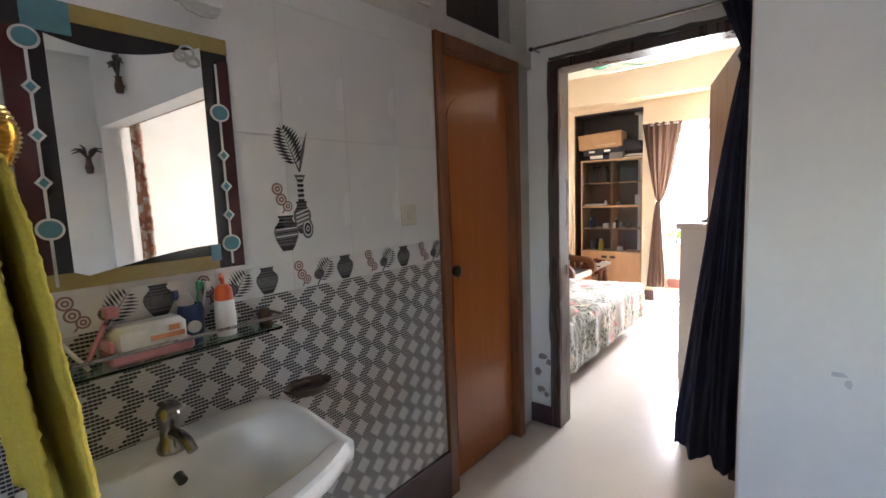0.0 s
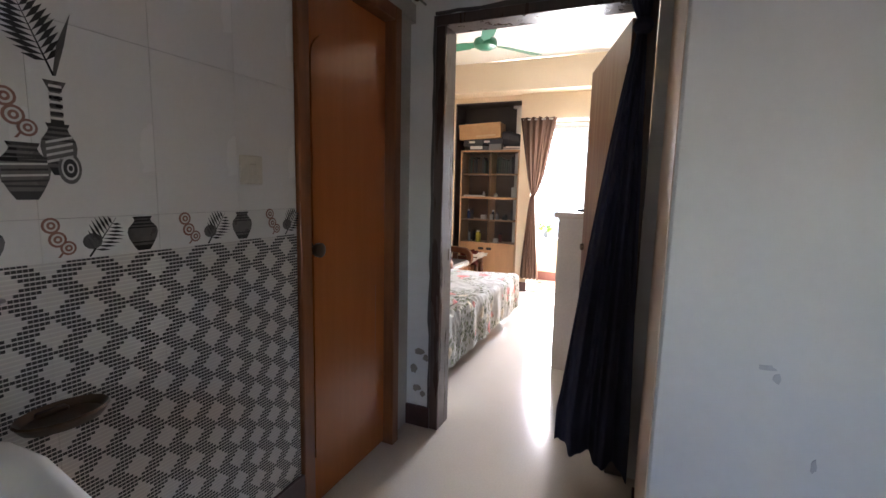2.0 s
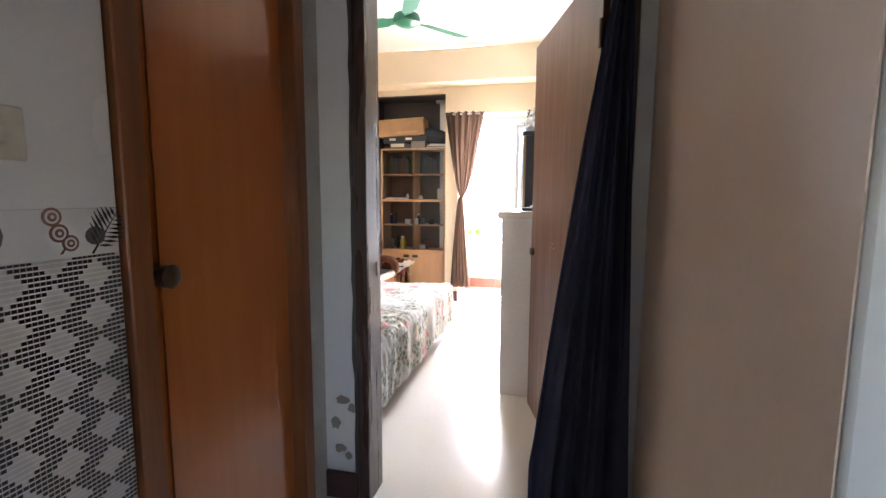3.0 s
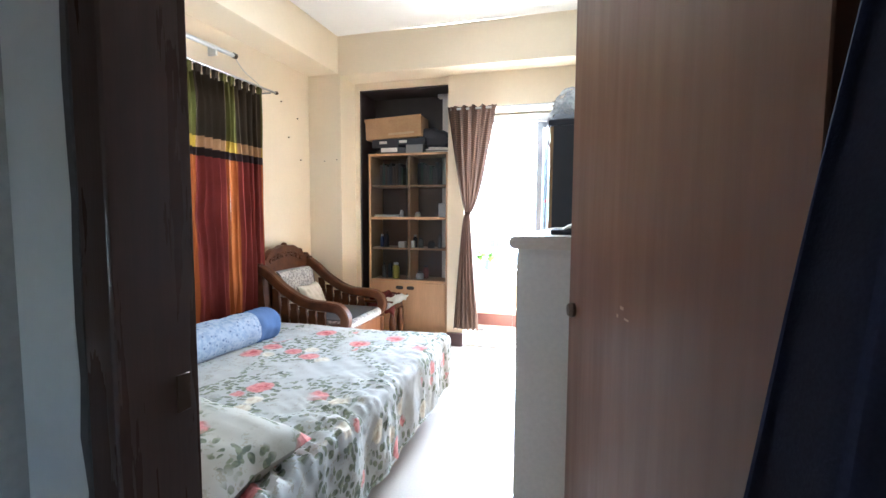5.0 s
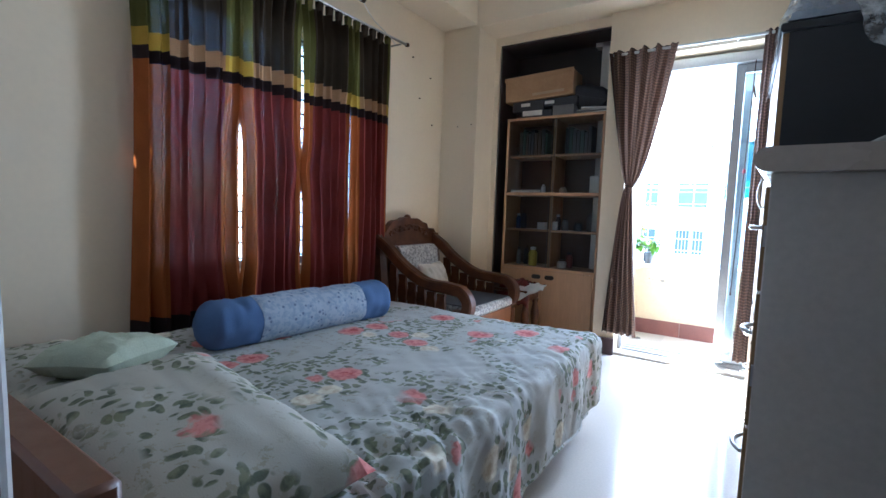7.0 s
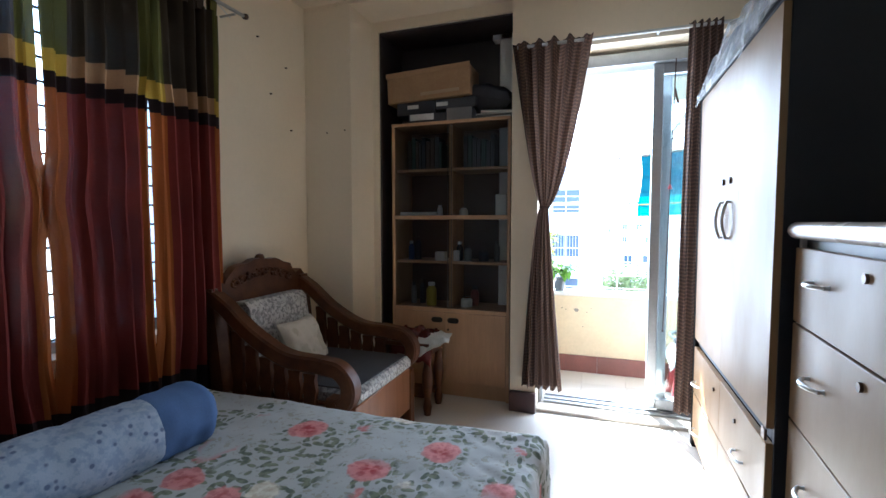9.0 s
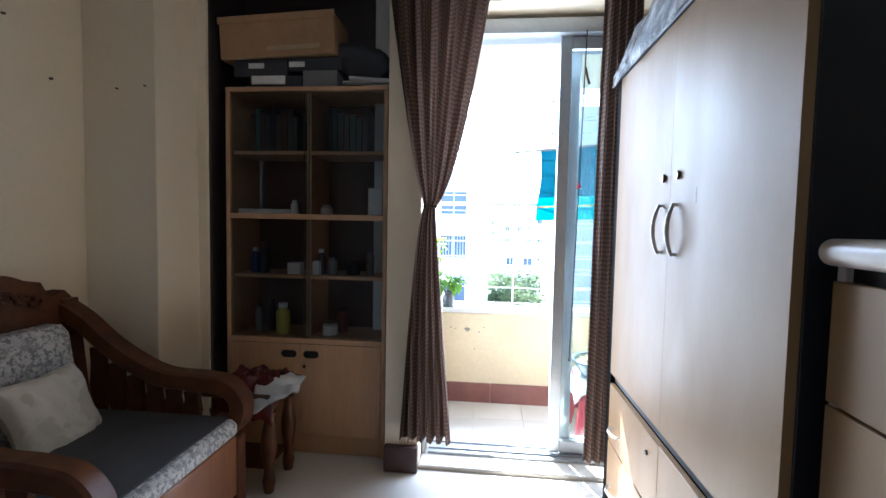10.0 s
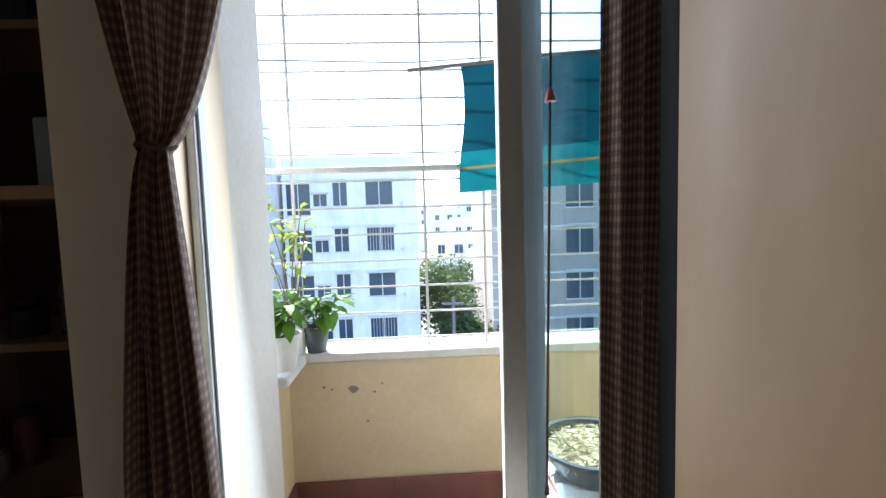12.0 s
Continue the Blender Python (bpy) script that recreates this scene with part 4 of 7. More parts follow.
def shelf_things():
    x, z = TW + 0.06, 1.0845
    t = thing("soap_dispenser", (x, 0.655, z), "white liquid soap bottle with an orange pump", "soap bottle")
    part("bottle", Mesh().lathe((x, 0.655, z), [(0.0, 0), (0.026, 0), (0.028, 0.02), (0.027, 0.085), (0.024, 0.10), (0.0, 0.101)], 18, sx=0.8), WHITEPLASTIC, t)
    part("collar", Mesh().lathe((x, 0.655, z + 0.098), [(0.0, 0), (0.024, 0), (0.022, 0.03), (0.012, 0.042), (0.0, 0.043)], 16), ORANGE, t)
    part("pump", Mesh().tube([(x, 0.655, z + 0.13), (x, 0.655, z + 0.165), (x + 0.012, 0.648, z + 0.168), (x + 0.035, 0.635, z + 0.160)], 0.0055), ORANGE, t, "orange pump head")
    t = thing("tissue_pack", (x, 0.46, z), "white tissue pack in a pink tray", "tissue pack")
    part("pack", Mesh().box(x - 0.035, 0.385, z + 0.015, x + 0.035, 0.545, z + 0.085, b=0.014), WHITEPLASTIC, t)
    part("tray", Mesh().box(x - 0.042, 0.375, z, x + 0.042, 0.555, z + 0.03, b=0.006).box(x - 0.042, 0.375, z + 0.03, x + 0.036, 0.388, z + 0.058, b=0.004), PINK, t, "pink plastic tray")
    part("print_mark", Mesh().box(x + 0.0352, 0.46, z + 0.04, x + 0.0362, 0.535, z + 0.052).box(x + 0.0352, 0.50, z + 0.056, x + 0.0362, 0.525, z + 0.07), mat("orange_print", (0.70, 0.28, 0.12), rough=0.5), t)
    t = thing("mug", (x - 0.02, 0.52, z), "dark blue mug holding toothbrushes", "mug")
    yb = 0.575
    part("body", Mesh().lathe((x - 0.02, yb, z), [(0.0, 0), (0.026, 0), (0.03, 0.03), (0.032, 0.085), (0.028, 0.10), (0.024, 0.10), (0.024, 0.03), (0.0, 0.02)], 18), BLUEPL, t)
    part("print_mark", Mesh().prism([(yb - 0.006 + 0.017 * math.cos(a), z + 0.045 + 0.016 * math.sin(a)) for a in np.linspace(0, math.tau, 15)[:-1]], "yz", x + 0.006, x + 0.0125), WHITEPLASTIC, t)
    part("lid", Mesh().lathe((x - 0.02, yb - 0.01, z + 0.10), [(0.0, 0), (0.02, 0), (0.018, 0.015), (0.01, 0.03), (0.0, 0.032)], 12), WHITEPLASTIC, t)
    for i, (dy, lean, c, h) in enumerate(((0.012, 0.02, GREENPL, 0.155), (0.022, 0.03, WHITEPLASTIC, 0.15), (0.0, -0.03, BLUEPL, 0.14))):
        b = solo("toothbrush", Mesh().tube([(x - 0.03, yb + dy, z + 0.03), (x - 0.03, yb + dy + lean, z + h)], 0.0035).box(x - 0.036, yb + dy + lean - 0.007, z + h - 0.025, x - 0.022, yb + dy + lean + 0.007, z + h, b=0.002), c,
                 "plastic toothbrush standing in a mug", "toothbrush", "toothbrushes on the glass shelf")
    solo("razor", Mesh().tube([(x - 0.01, 0.34, z + 0.005), (x - 0.015, 0.385, z + 0.09), (x - 0.015, 0.395, z + 0.115)], 0.006).box(x - 0.03, 0.385, z + 0.105, x + 0.005, 0.412, z + 0.13, b=0.003), PINK,
         "pink plastic razor on the glass shelf", "razor")
    solo("tooth_stick", Mesh().tube([(x + 0.02, 0.34, z + 0.004), (x - 0.01, 0.29, z + 0.09)], 0.005), WHITEPLASTIC, "white plastic brush leaning on the shelf", "brush")


def soap_dish():
    x = TW + 0.003
    t = thing("soap_dish", (x, 0.90, 0.84), "dark brown oval soap dish on the tiled wall", "soap dish")
    n = 18
    rings = [[(x + 0.055 + 0.06 * s * math.cos(k * math.tau / n), 0.90 + 0.085 * s * math.sin(k * math.tau / n), z) for k in range(n)] for s, z in ((0.5, 0.825), (0.85, 0.835), (1.0, 0.853), (0.96, 0.857), (0.8, 0.842), (0.4, 0.838))]
    part("dish", Mesh().ring(rings), BRONZE, t)
    part("bracket", Mesh().box(x, 0.87, 0.82, x + 0.02, 0.93, 0.85, b=0.004), BRONZE, t)


def switch_plate():
    x = TW + 0.003
    t = thing("wall_switch", (x, 1.46, 1.37), "ivory plastic switch plate on white tiles", "switch")
    part("plate", Mesh().box(x, 1.418, 1.325, x + 0.009, 1.505, 1.412, b=0.003), IVORY, t)
    part("rocker", Mesh().box(x + 0.008, 1.447, 1.35, x + 0.014, 1.476, 1.387, b=0.003), IVORY, t)


def towel():
    x0 = TW + 0.004
    t = thing("towel_rail", (x0, 0.2, 1.5), "swing-out gold towel arm beside the mirror", "towel rail")
    part("arm", Mesh().tube([(x0, 0.195, 1.52), (-0.60, 0.19, 1.52)], 0.008), GOLD, t)
    part("socket", Mesh().lathe((x0 + 0.012, 0.195, 1.50), [(0.0, 0), (0.02, 0), (0.02, 0.04), (0.0, 0.04)], 12), GOLD, t)
    me = Mesh()
    prof = []
    for k in range(13):
        prof += [(0.020 + 0.016 * math.sin(math.pi * k / 12) + 0.003, 0.008 * k), (0.018 + 0.016 * math.sin(math.pi * k / 12), 0.008 * k + 0.0045)]
    part("finial", me.lathe((-0.73, 0.215, 1.515), [(0.0, 0)] + prof + [(0.0, 0.105)], 16), GOLD, t, "ribbed gold finial")
    rnd = random.Random(2)

    def drape(u, v):
        s = (v - 0.45) * 1.35
        side = 1 if s >= 0 else -1
        down = max(0.0, abs(s) - 0.02)
        fold = 0.009 * math.sin(u * 13 + 2 * v) + 0.004 * math.sin(u * 31 + 5 * v) + 0.004 * noise.noise((u * 9, v * 9, 1))
        y = 0.195 + side * min(abs(s), 0.02) * 0.8 + fold * min(1.0, down * 6) + side * 0.010 + 0.050 * min(1, down)
        fuzz = 0.004 * noise.noise((u * 45, v * 120, 3)) + 0.003 * noise.noise((u * 90, v * 240, 5))
        return (-0.94 + (0.26 + 0.09 * min(1.0, down / 0.5)) * u + 0.05 * down * (u - 0.4) + 0.006 * math.sin(v * 60) * u ** 6 + fuzz, y + fuzz, 1.53 - down + 0.006 * noise.noise((u * 20, v * 20, 7)))
    m = Mesh().grid(drape, 70, 150)
    ob = solo("towel", m, YELLOWTOWEL, "mustard yellow terry towel hung over the arm", "towel", solid=False)
    ob.modifiers.new("thickness", "SOLIDIFY").thickness = 0.006


def door_curtain():
    """Dark curtain gathered to one side of the bedroom doorway, on its rod."""
    t = thing("curtain_rod", (-0.4, 2.5, 2.23), "thin grey metal curtain rod above the doorway", "curtain rod")
    part("rod", Mesh().tube([(-0.955, 2.50, 2.235), (0.17, 2.50, 2.235)], 0.008), CHROME, t)
    for x in (-0.95, 0.16):
        part("bracket", Mesh().tube([(x, 2.50, 2.235), (x, 2.58, 2.235)], 0.006), CHROME, t)
        part("finial", Mesh().lathe((x - 0.008, 2.50, 2.222), [(0.0, 0), (0.012, 0.004), (0.016, 0.013), (0.012, 0.022), (0.0, 0.026)], 10), BRONZE, t)

    def hang(u, v):
        z = 2.25 - v * 2.19
        top, knot = -0.02, 1.99
        if z > knot:
            k = (z - knot) / (2.25 - knot)
            x0, x1 = 0.055 - 0.10 * k, 0.085 + 0.045 * k
        else:
            k = (knot - z) / knot
            k2 = min(1.0, k * 1.15)
            x0, x1 = 0.055 - 0.245 * k2 ** 0.8, 0.085 + 0.055 * k2
        x1 = min(x1, 0.155)
        amp = 0.012 + 0.03 * (0 if z > knot else min(1, (knot - z)))
        lift = 0.10 * (1 - u) * max(0.0, 1 - z / 0.4) if z < 0.4 else 0.0
        return (x0 + (x1 - x0) * u, 2.49 + amp * math.sin(u * 17 + 1.3 * math.sin(v * 3)) + 0.35 * amp * math.sin(u * 41 + v) + 0.008 * noise.noise((u * 8, v * 6, 3)), max(0.02, z + lift + 0.006 * math.sin(u * 17)))
    c = solo("door_curtain", Mesh().grid(hang, 72, 60), NAVY, "dark navy curtain knotted and pulled to one side", "curtain", solid=False)
    part("knot", Mesh().lathe((0.07, 2.49, 1.955), [(0.0, 0), (0.03, 0.01), (0.04, 0.035), (0.03, 0.06), (0.0, 0.07)], 14), NAVY, c)


def hall_curtain():
    t = thing("curtain_rod", (1.7, 1.68, 2.2), "wooden curtain rod inside the wide opening", "curtain rod")
    part("rod", Mesh().tube([(0.66, 1.68, 2.2), (2.80, 1.68, 2.2)], 0.011), FRAMEWOOD, t)
    for x in (0.70, 2.74):
        part("bracket", Mesh().tube([(x, 1.68, 2.2), (x, 1.62, 2.2)], 0.008), FRAMEWOOD, t)
    for x0, w, n in ((0.635, 0.30, 22), (2.50, 0.24, 26)):
        solo("hall_curtain", Mesh().grid(lambda u, v: (x0 + w * u, 1.69 + 0.032 * math.sin(u * n) * (0.5 + 0.5 * v) + 0.01 * noise.noise((u * 5, v * 4, 2)), 2.215 - 2.19 * v), 60, 24), HALLPRINT,
             "brown and orange printed curtain gathered to one side", "curtain", "printed curtains at the wide opening", solid=False)


def tile_art():
    """Printed vases and sprays on the tiles: thin flat inlays on the tiled wall."""
    x0, x1 = TW - 0.0005, TW + 0.0012

    def flat(poly, m, layer=0):
        part("tile_print", Mesh().prism(poly, "yz", x0, x1 + 0.0004 * layer), m, wall_tiled)

    def vase(yc, z, w, h, m=INKGREY):
        prof = [(0.20, 0), (0.30, 0.12), (0.45, 0.36), (0.5, 0.54), (0.46, 0.68), (0.31, 0.82), (0.25, 0.89), (0.32, 1.0)]
        flat([(yc + w * r, z + h * q) for r, q in prof] + [(yc - w * r, z + h * q) for r, q in reversed(prof)], m)
        for q0, q1 in ((0.0, 0.15), (0.22, 0.26), (0.66, 0.70), (0.75, 0.80), (0.85, 0.90), (0.94, 1.0)):
            r0, r1 = (w * float(np.interp(q, [c[1] for c in prof], [c[0] for c in prof])) for q in (q0, q1))
            flat([(yc - r0, z + h * q0), (yc + r0, z + h * q0), (yc + r1, z + h * q1), (yc - r1, z + h * q1)], INK, 1)

    def rings(yc, z, s):
        for dy, dz, r in ((0.0, 0.80, 0.20), (0.12, 0.45, 0.20), (0.34, 0.22, 0.18)):
            for k, (f, m) in enumerate(((1.0, INKRED), (0.72, INKWHITE), (0.48, INKRED), (0.2, INKWHITE))):
                flat([(yc + s * (dy + r * f * math.cos(a)), z + s * (dz + r * f * math.sin(a))) for a in np.linspace(0, math.tau, 15)[:-1]], m, k)
        flat([(yc + s * 0.1, z), (yc + s * 0.16, z), (yc + s * 0.3, z + s * 0.2), (yc + s * 0.26, z + s * 0.2)], INKRED)

    def frond(yc, z, s, lean=0.5, n=8, m=INK, fat=1.0, wide=0.48):
        p0, p1 = Vector((yc, z)), Vector((yc + s * lean, z + s))
        d = (p1 - p0)
        side = Vector((-d.y, d.x)).normalized()
        flat([tuple(p0 - side * 0.002), tuple(p0 + side * 0.002), tuple(p1)], m)
        for k in range(n):
            a = p0 + d * (0.18 + 0.75 * k / n)
            L = s * wide * math.sin(math.pi * (0.25 + 0.7 * k / n))
            for sg in (-1, 1):
                tip = a + d.normalized() * L * 0.55 + side * sg * L
                w = s * 0.030 * fat
                flat([tuple(a), tuple((a + tip) / 2 + d.normalized() * w), tuple(tip), tuple((a + tip) / 2 - d.normalized() * w)], m)

    # large group on one tile
    vase(0.900, 1.285, 0.088, 0.112)
    for k in range(5):
        z = 1.318 + 0.011 * k
        flat([(0.862, z), (0.938, z + 0.004), (0.938, z + 0.008), (0.862, z + 0.004)], INKWHITE if k % 2 else INK, 2)
    vase(0.962, 1.335, 0.066, 0.105)
    for k in range(4):
        z = 1.365 + 0.013 * k
        flat([(0.938, z - 0.006), (0.986, z + 0.008), (0.986, z + 0.013), (0.938, z - 0.001)], INKWHITE, 2)
    flat([(0.95, 1.43), (0.974, 1.43), (0.970, 1.50), (0.983, 1.525), (0.942, 1.525), (0.954, 1.50)], INKGREY)
    for k in range(5):
        flat([(0.951, 1.44 + 0.016 * k), (0.974, 1.44 + 0.016 * k), (0.974, 1.447 + 0.016 * k), (0.951, 1.447 + 0.016 * k)], INK, 1)
        flat([(0.951, 1.448 + 0.016 * k), (0.974, 1.448 + 0.016 * k), (0.974, 1.453 + 0.016 * k), (0.951, 1.453 + 0.016 * k)], INKWHITE, 1)
    for k, (f, m) in enumerate(((1, INKGREY), (0.75, INKWHITE), (0.6, INK), (0.3, INKWHITE), (0.18, INK))):
        flat([(0.978 + 0.022 * f * math.cos(a), 1.350 + 0.033 * f * math.sin(a)) for a in np.linspace(0, math.tau, 19)[:-1]], m, k + 2)
    rings(0.878, 1.405, 0.095)
    frond(0.962, 1.535, 0.150, -0.40, 11, INK, 1.25, 0.34)
    flat([(0.960, 1.535), (0.972, 1.60), (1.000, 1.665), (0.985, 1.60), (0.966, 1.535)], INKGREY)
    # border of small motifs
    y = 0.013
    k = 0
    while y < 1.64:
        kind = k % 3
        if kind == 0:
            rings(y + 0.012, 1.163, 0.085)
        elif kind == 1:
            flat([(y - 0.012 + 0.02 * math.cos(a), 1.192 + 0.018 * math.sin(a)) for a in np.linspace(0, math.tau, 13)[:-1]], INKGREY)
            frond(y - 0.020, 1.158, 0.084, 0.72, 8, INK, 1.3)
        else:
            vase(y, 1.160, 0.074, 0.082)
        y += 0.101
        k += 1


def wall_vases():
    rnd = random.Random(6)
    for x, y, z, up in ((2.04, 1.42, 2.34, 0.22), (2.82, 1.36, 1.76, 0.16)):
        t = thing("wall_vase", (x, y, z), "dark dried plant in a small wall vase", "wall vase", "ornaments on the hall wall")
        part("vase", Mesh().lathe((x, y, z), [(0.0, 0), (0.025, 0), (0.036, 0.05), (0.022, 0.11), (0.028, 0.13), (0.0, 0.13)], 12), BRONZE, t)
        part("bracket", Mesh().tube([(x, y, z + 0.06), (x, 1.466, z + 0.06)] if x < 2.5 else [(x, y, z + 0.06), (2.862, y, z + 0.06)], 0.006, 6), BRONZE, t)
        me = Mesh()
        for k in range(14):
            a, l = rnd.uniform(-1.2, 1.2), up * rnd.uniform(0.7, 1.1)
            dx, dy = (math.sin(a), -0.1) if x < 2.5 else (-0.1, math.sin(a))
            me.tube([(x, y, z + 0.12), (x + 0.5 * l * dx, y + 0.5 * l * dy, z + 0.12 + 0.6 * l), (x + l * dx, y + l * dy, z + 0.12 + l * math.cos(a) * 0.8)], [0.006, 0.012, 0.004], 5)
        part("dried_stems", me, SHADE, t)


wall_vases()
wash_basin()
wall_mirror()
mirror_lamp()
glass_shelf()
shelf_things()
soap_dish()
switch_plate()
towel()
door_curtain()
hall_curtain()
tile_art()


# ---- bedroom things ----
def cord(pts, r, material, name, label, category):
    return solo(name, Mesh().tube(smooth_path(pts, 6), r, 6), material, label, category)


def window_curtains():
    t = thing("curtain_rod", (-2.62, 4.5, 2.21), "steel curtain rod over the bedroom window", "curtain rod")
    part("rod", Mesh().tube([(-2.625, 3.45, 2.215), (-2.625, 5.42, 2.235)], 0.009), STEEL, t)
    for y in (3.5, 4.47, 5.36):
        part("bracket", Mesh().tube([(-2.625, y, 2.22), (LX, y, 2.22)], 0.006), STEEL, t)
    part("finial", Mesh().lathe((-2.625, 5.43, 2.222), [(0.0, 0), (0.014, 0.004), (0.018, 0.014), (0.014, 0.024), (0.0, 0.028)], 10), BRONZE, t)
    names = ["red", "orange", "olive", "brown", "yellow", "tan", "black"]
    panels = ((3.62, 4.105), (4.105, 4.49), (4.49, 4.872), (4.872, 5.25))

    def slit(k, z):
        """Half the gap between panel k and the next, at height z; below zero they overlap."""
        gaps = {0: ((0.66, 1.46, 0.009),), 1: ((0.60, 1.16, 0.0065), (1.34, 2.08, 0.0075)), 2: ((0.62, 1.72, 0.0065),)}
        best = 0.0
        peak = 0.006
        for lo, hi, w in gaps.get(k, ()):
            e = min(1.0, max(0.0, min(z - lo + 0.12, hi + 0.12 - z) / 0.24))
            e = e * e * (3 - 2 * e)
            if e > best:
                best, peak = e, w
        return -0.016 + (0.016 + peak) * best
    for i, (a, b) in enumerate(panels):
        n = 5 if i else 6
        pick = random.Random(i)
        ph = pick.random() * 6

        def at(u, v, a=a, b=b, ph=ph, n=n, i=i):
            z = 2.165 - v * 1.85
            ya, yb = (a + slit(i - 1, z) if i else a + 0.012 * math.sin(4 * v)), (b - slit(i, z) if i < 3 else b - 0.01 * math.sin(3 * v))
            y = ya + (yb - ya) * (u + 0.018 * math.sin(u * math.tau * n))
            win = min(1.0, u / 0.06, (1 - u) / 0.06) if 0 < i else min(1.0, (1 - u) / 0.06)
            x = -2.628 + win * (0.022 + 0.016 * v) * math.sin(u * math.tau * n + ph + 1.6 * noise.noise((u * 4, v * 1.2, i + 3))) + win * 0.015 * math.sin(u * math.tau * (2.3 * n) + 2 * ph + 1.5 * noise.noise((u * 6, v * 2, i + 9))) + 0.009 * noise.noise((u * 7, v * 5, i))
            return (x, y, z)

        def colour(u, v, i=i):
            z = 2.165 - v * 1.85
            edge = u < (0.20 if i else 0.26) or u > 0.83
            if z > 1.765:
                return names.index("olive" if edge else "brown")
            if z > 1.69:
                return names.index("yellow" if edge else "tan")
            if z > 1.625:
                return names.index("black")
            if z < 0.52:
                return names.index("black") if z > 0.42 else names.index("yellow" if edge else "brown")
            return names.index("orange" if edge else "red")
        c = solo("window_curtain", Mesh().grid(at, 84, 100, mfn=colour), [CURT[k] for k in names], "striped brick red, orange and olive tab-top curtain panel", "curtain", "striped panels at the bedroom window", solid=False)
        for k in range(n):
            y = a + (b - a) * (k + 0.5) / n
            w = 0.019
            me = Mesh()
            pts = [(-2.616, 2.15), (-2.610, 2.215), (-2.625, 2.232), (-2.640, 2.215), (-2.634, 2.15), (-2.631, 2.15), (-2.636, 2.213), (-2.625, 2.228), (-2.614, 2.213), (-2.619, 2.15)]
            part("tab", me.prism(pts, "xz", y - w, y + w), CURT["olive" if k in (0, n - 1) else "brown"], c)


def wall_pipe():
    t = thing("conduit_pipe", (-2.70, 4.5, 2.38), "white plastic pipe fixed high on the window wall", "pipe")
    part("pipe", Mesh().tube([(-2.66, 3.3, 2.36), (-2.66, 4.99, 2.395)], 0.016, 10), WHITEPLASTIC, t)
    part("end_cap", Mesh().tube([(-2.66, 4.98, 2.395), (-2.66, 5.01, 2.396)], 0.02, 10), BRONZE, t)
    for y in (3.6, 4.8):
        part("clip", Mesh().box(LX, y, 2.34, -2.65, y + 0.02, 2.40, b=0.003), WHITEPLASTIC, t)
    cord([(-2.66, 5.0, 2.385), (-2.71, 5.15, 2.34), (-2.712, 5.30, 2.29), (-2.715, 5.42, 2.24)], 0.003, WHITEPLASTIC, "wire", "thin loose white wire on the cream wall", "wire")
    for i, (y, z) in enumerate(((5.62, 2.22), (5.72, 1.93), (5.9, 1.75), (5.86, 2.12))):
        solo("wall_nail", Mesh().tube([(LX - 0.004, y, z), (LX + 0.012, y, z - 0.002)], 0.005), BRONZE, "small dark nail in the cream wall", "nail", "nails in the cream walls")
    for i, (x, z) in enumerate(((-2.55, 1.75), (-2.42, 1.76))):
        solo("wall_nail", Mesh().tube([(x, 6.054, z), (x, 6.04, z)], 0.004), BRONZE, "small dark nail in the cream column", "nail", "nails in the cream walls")


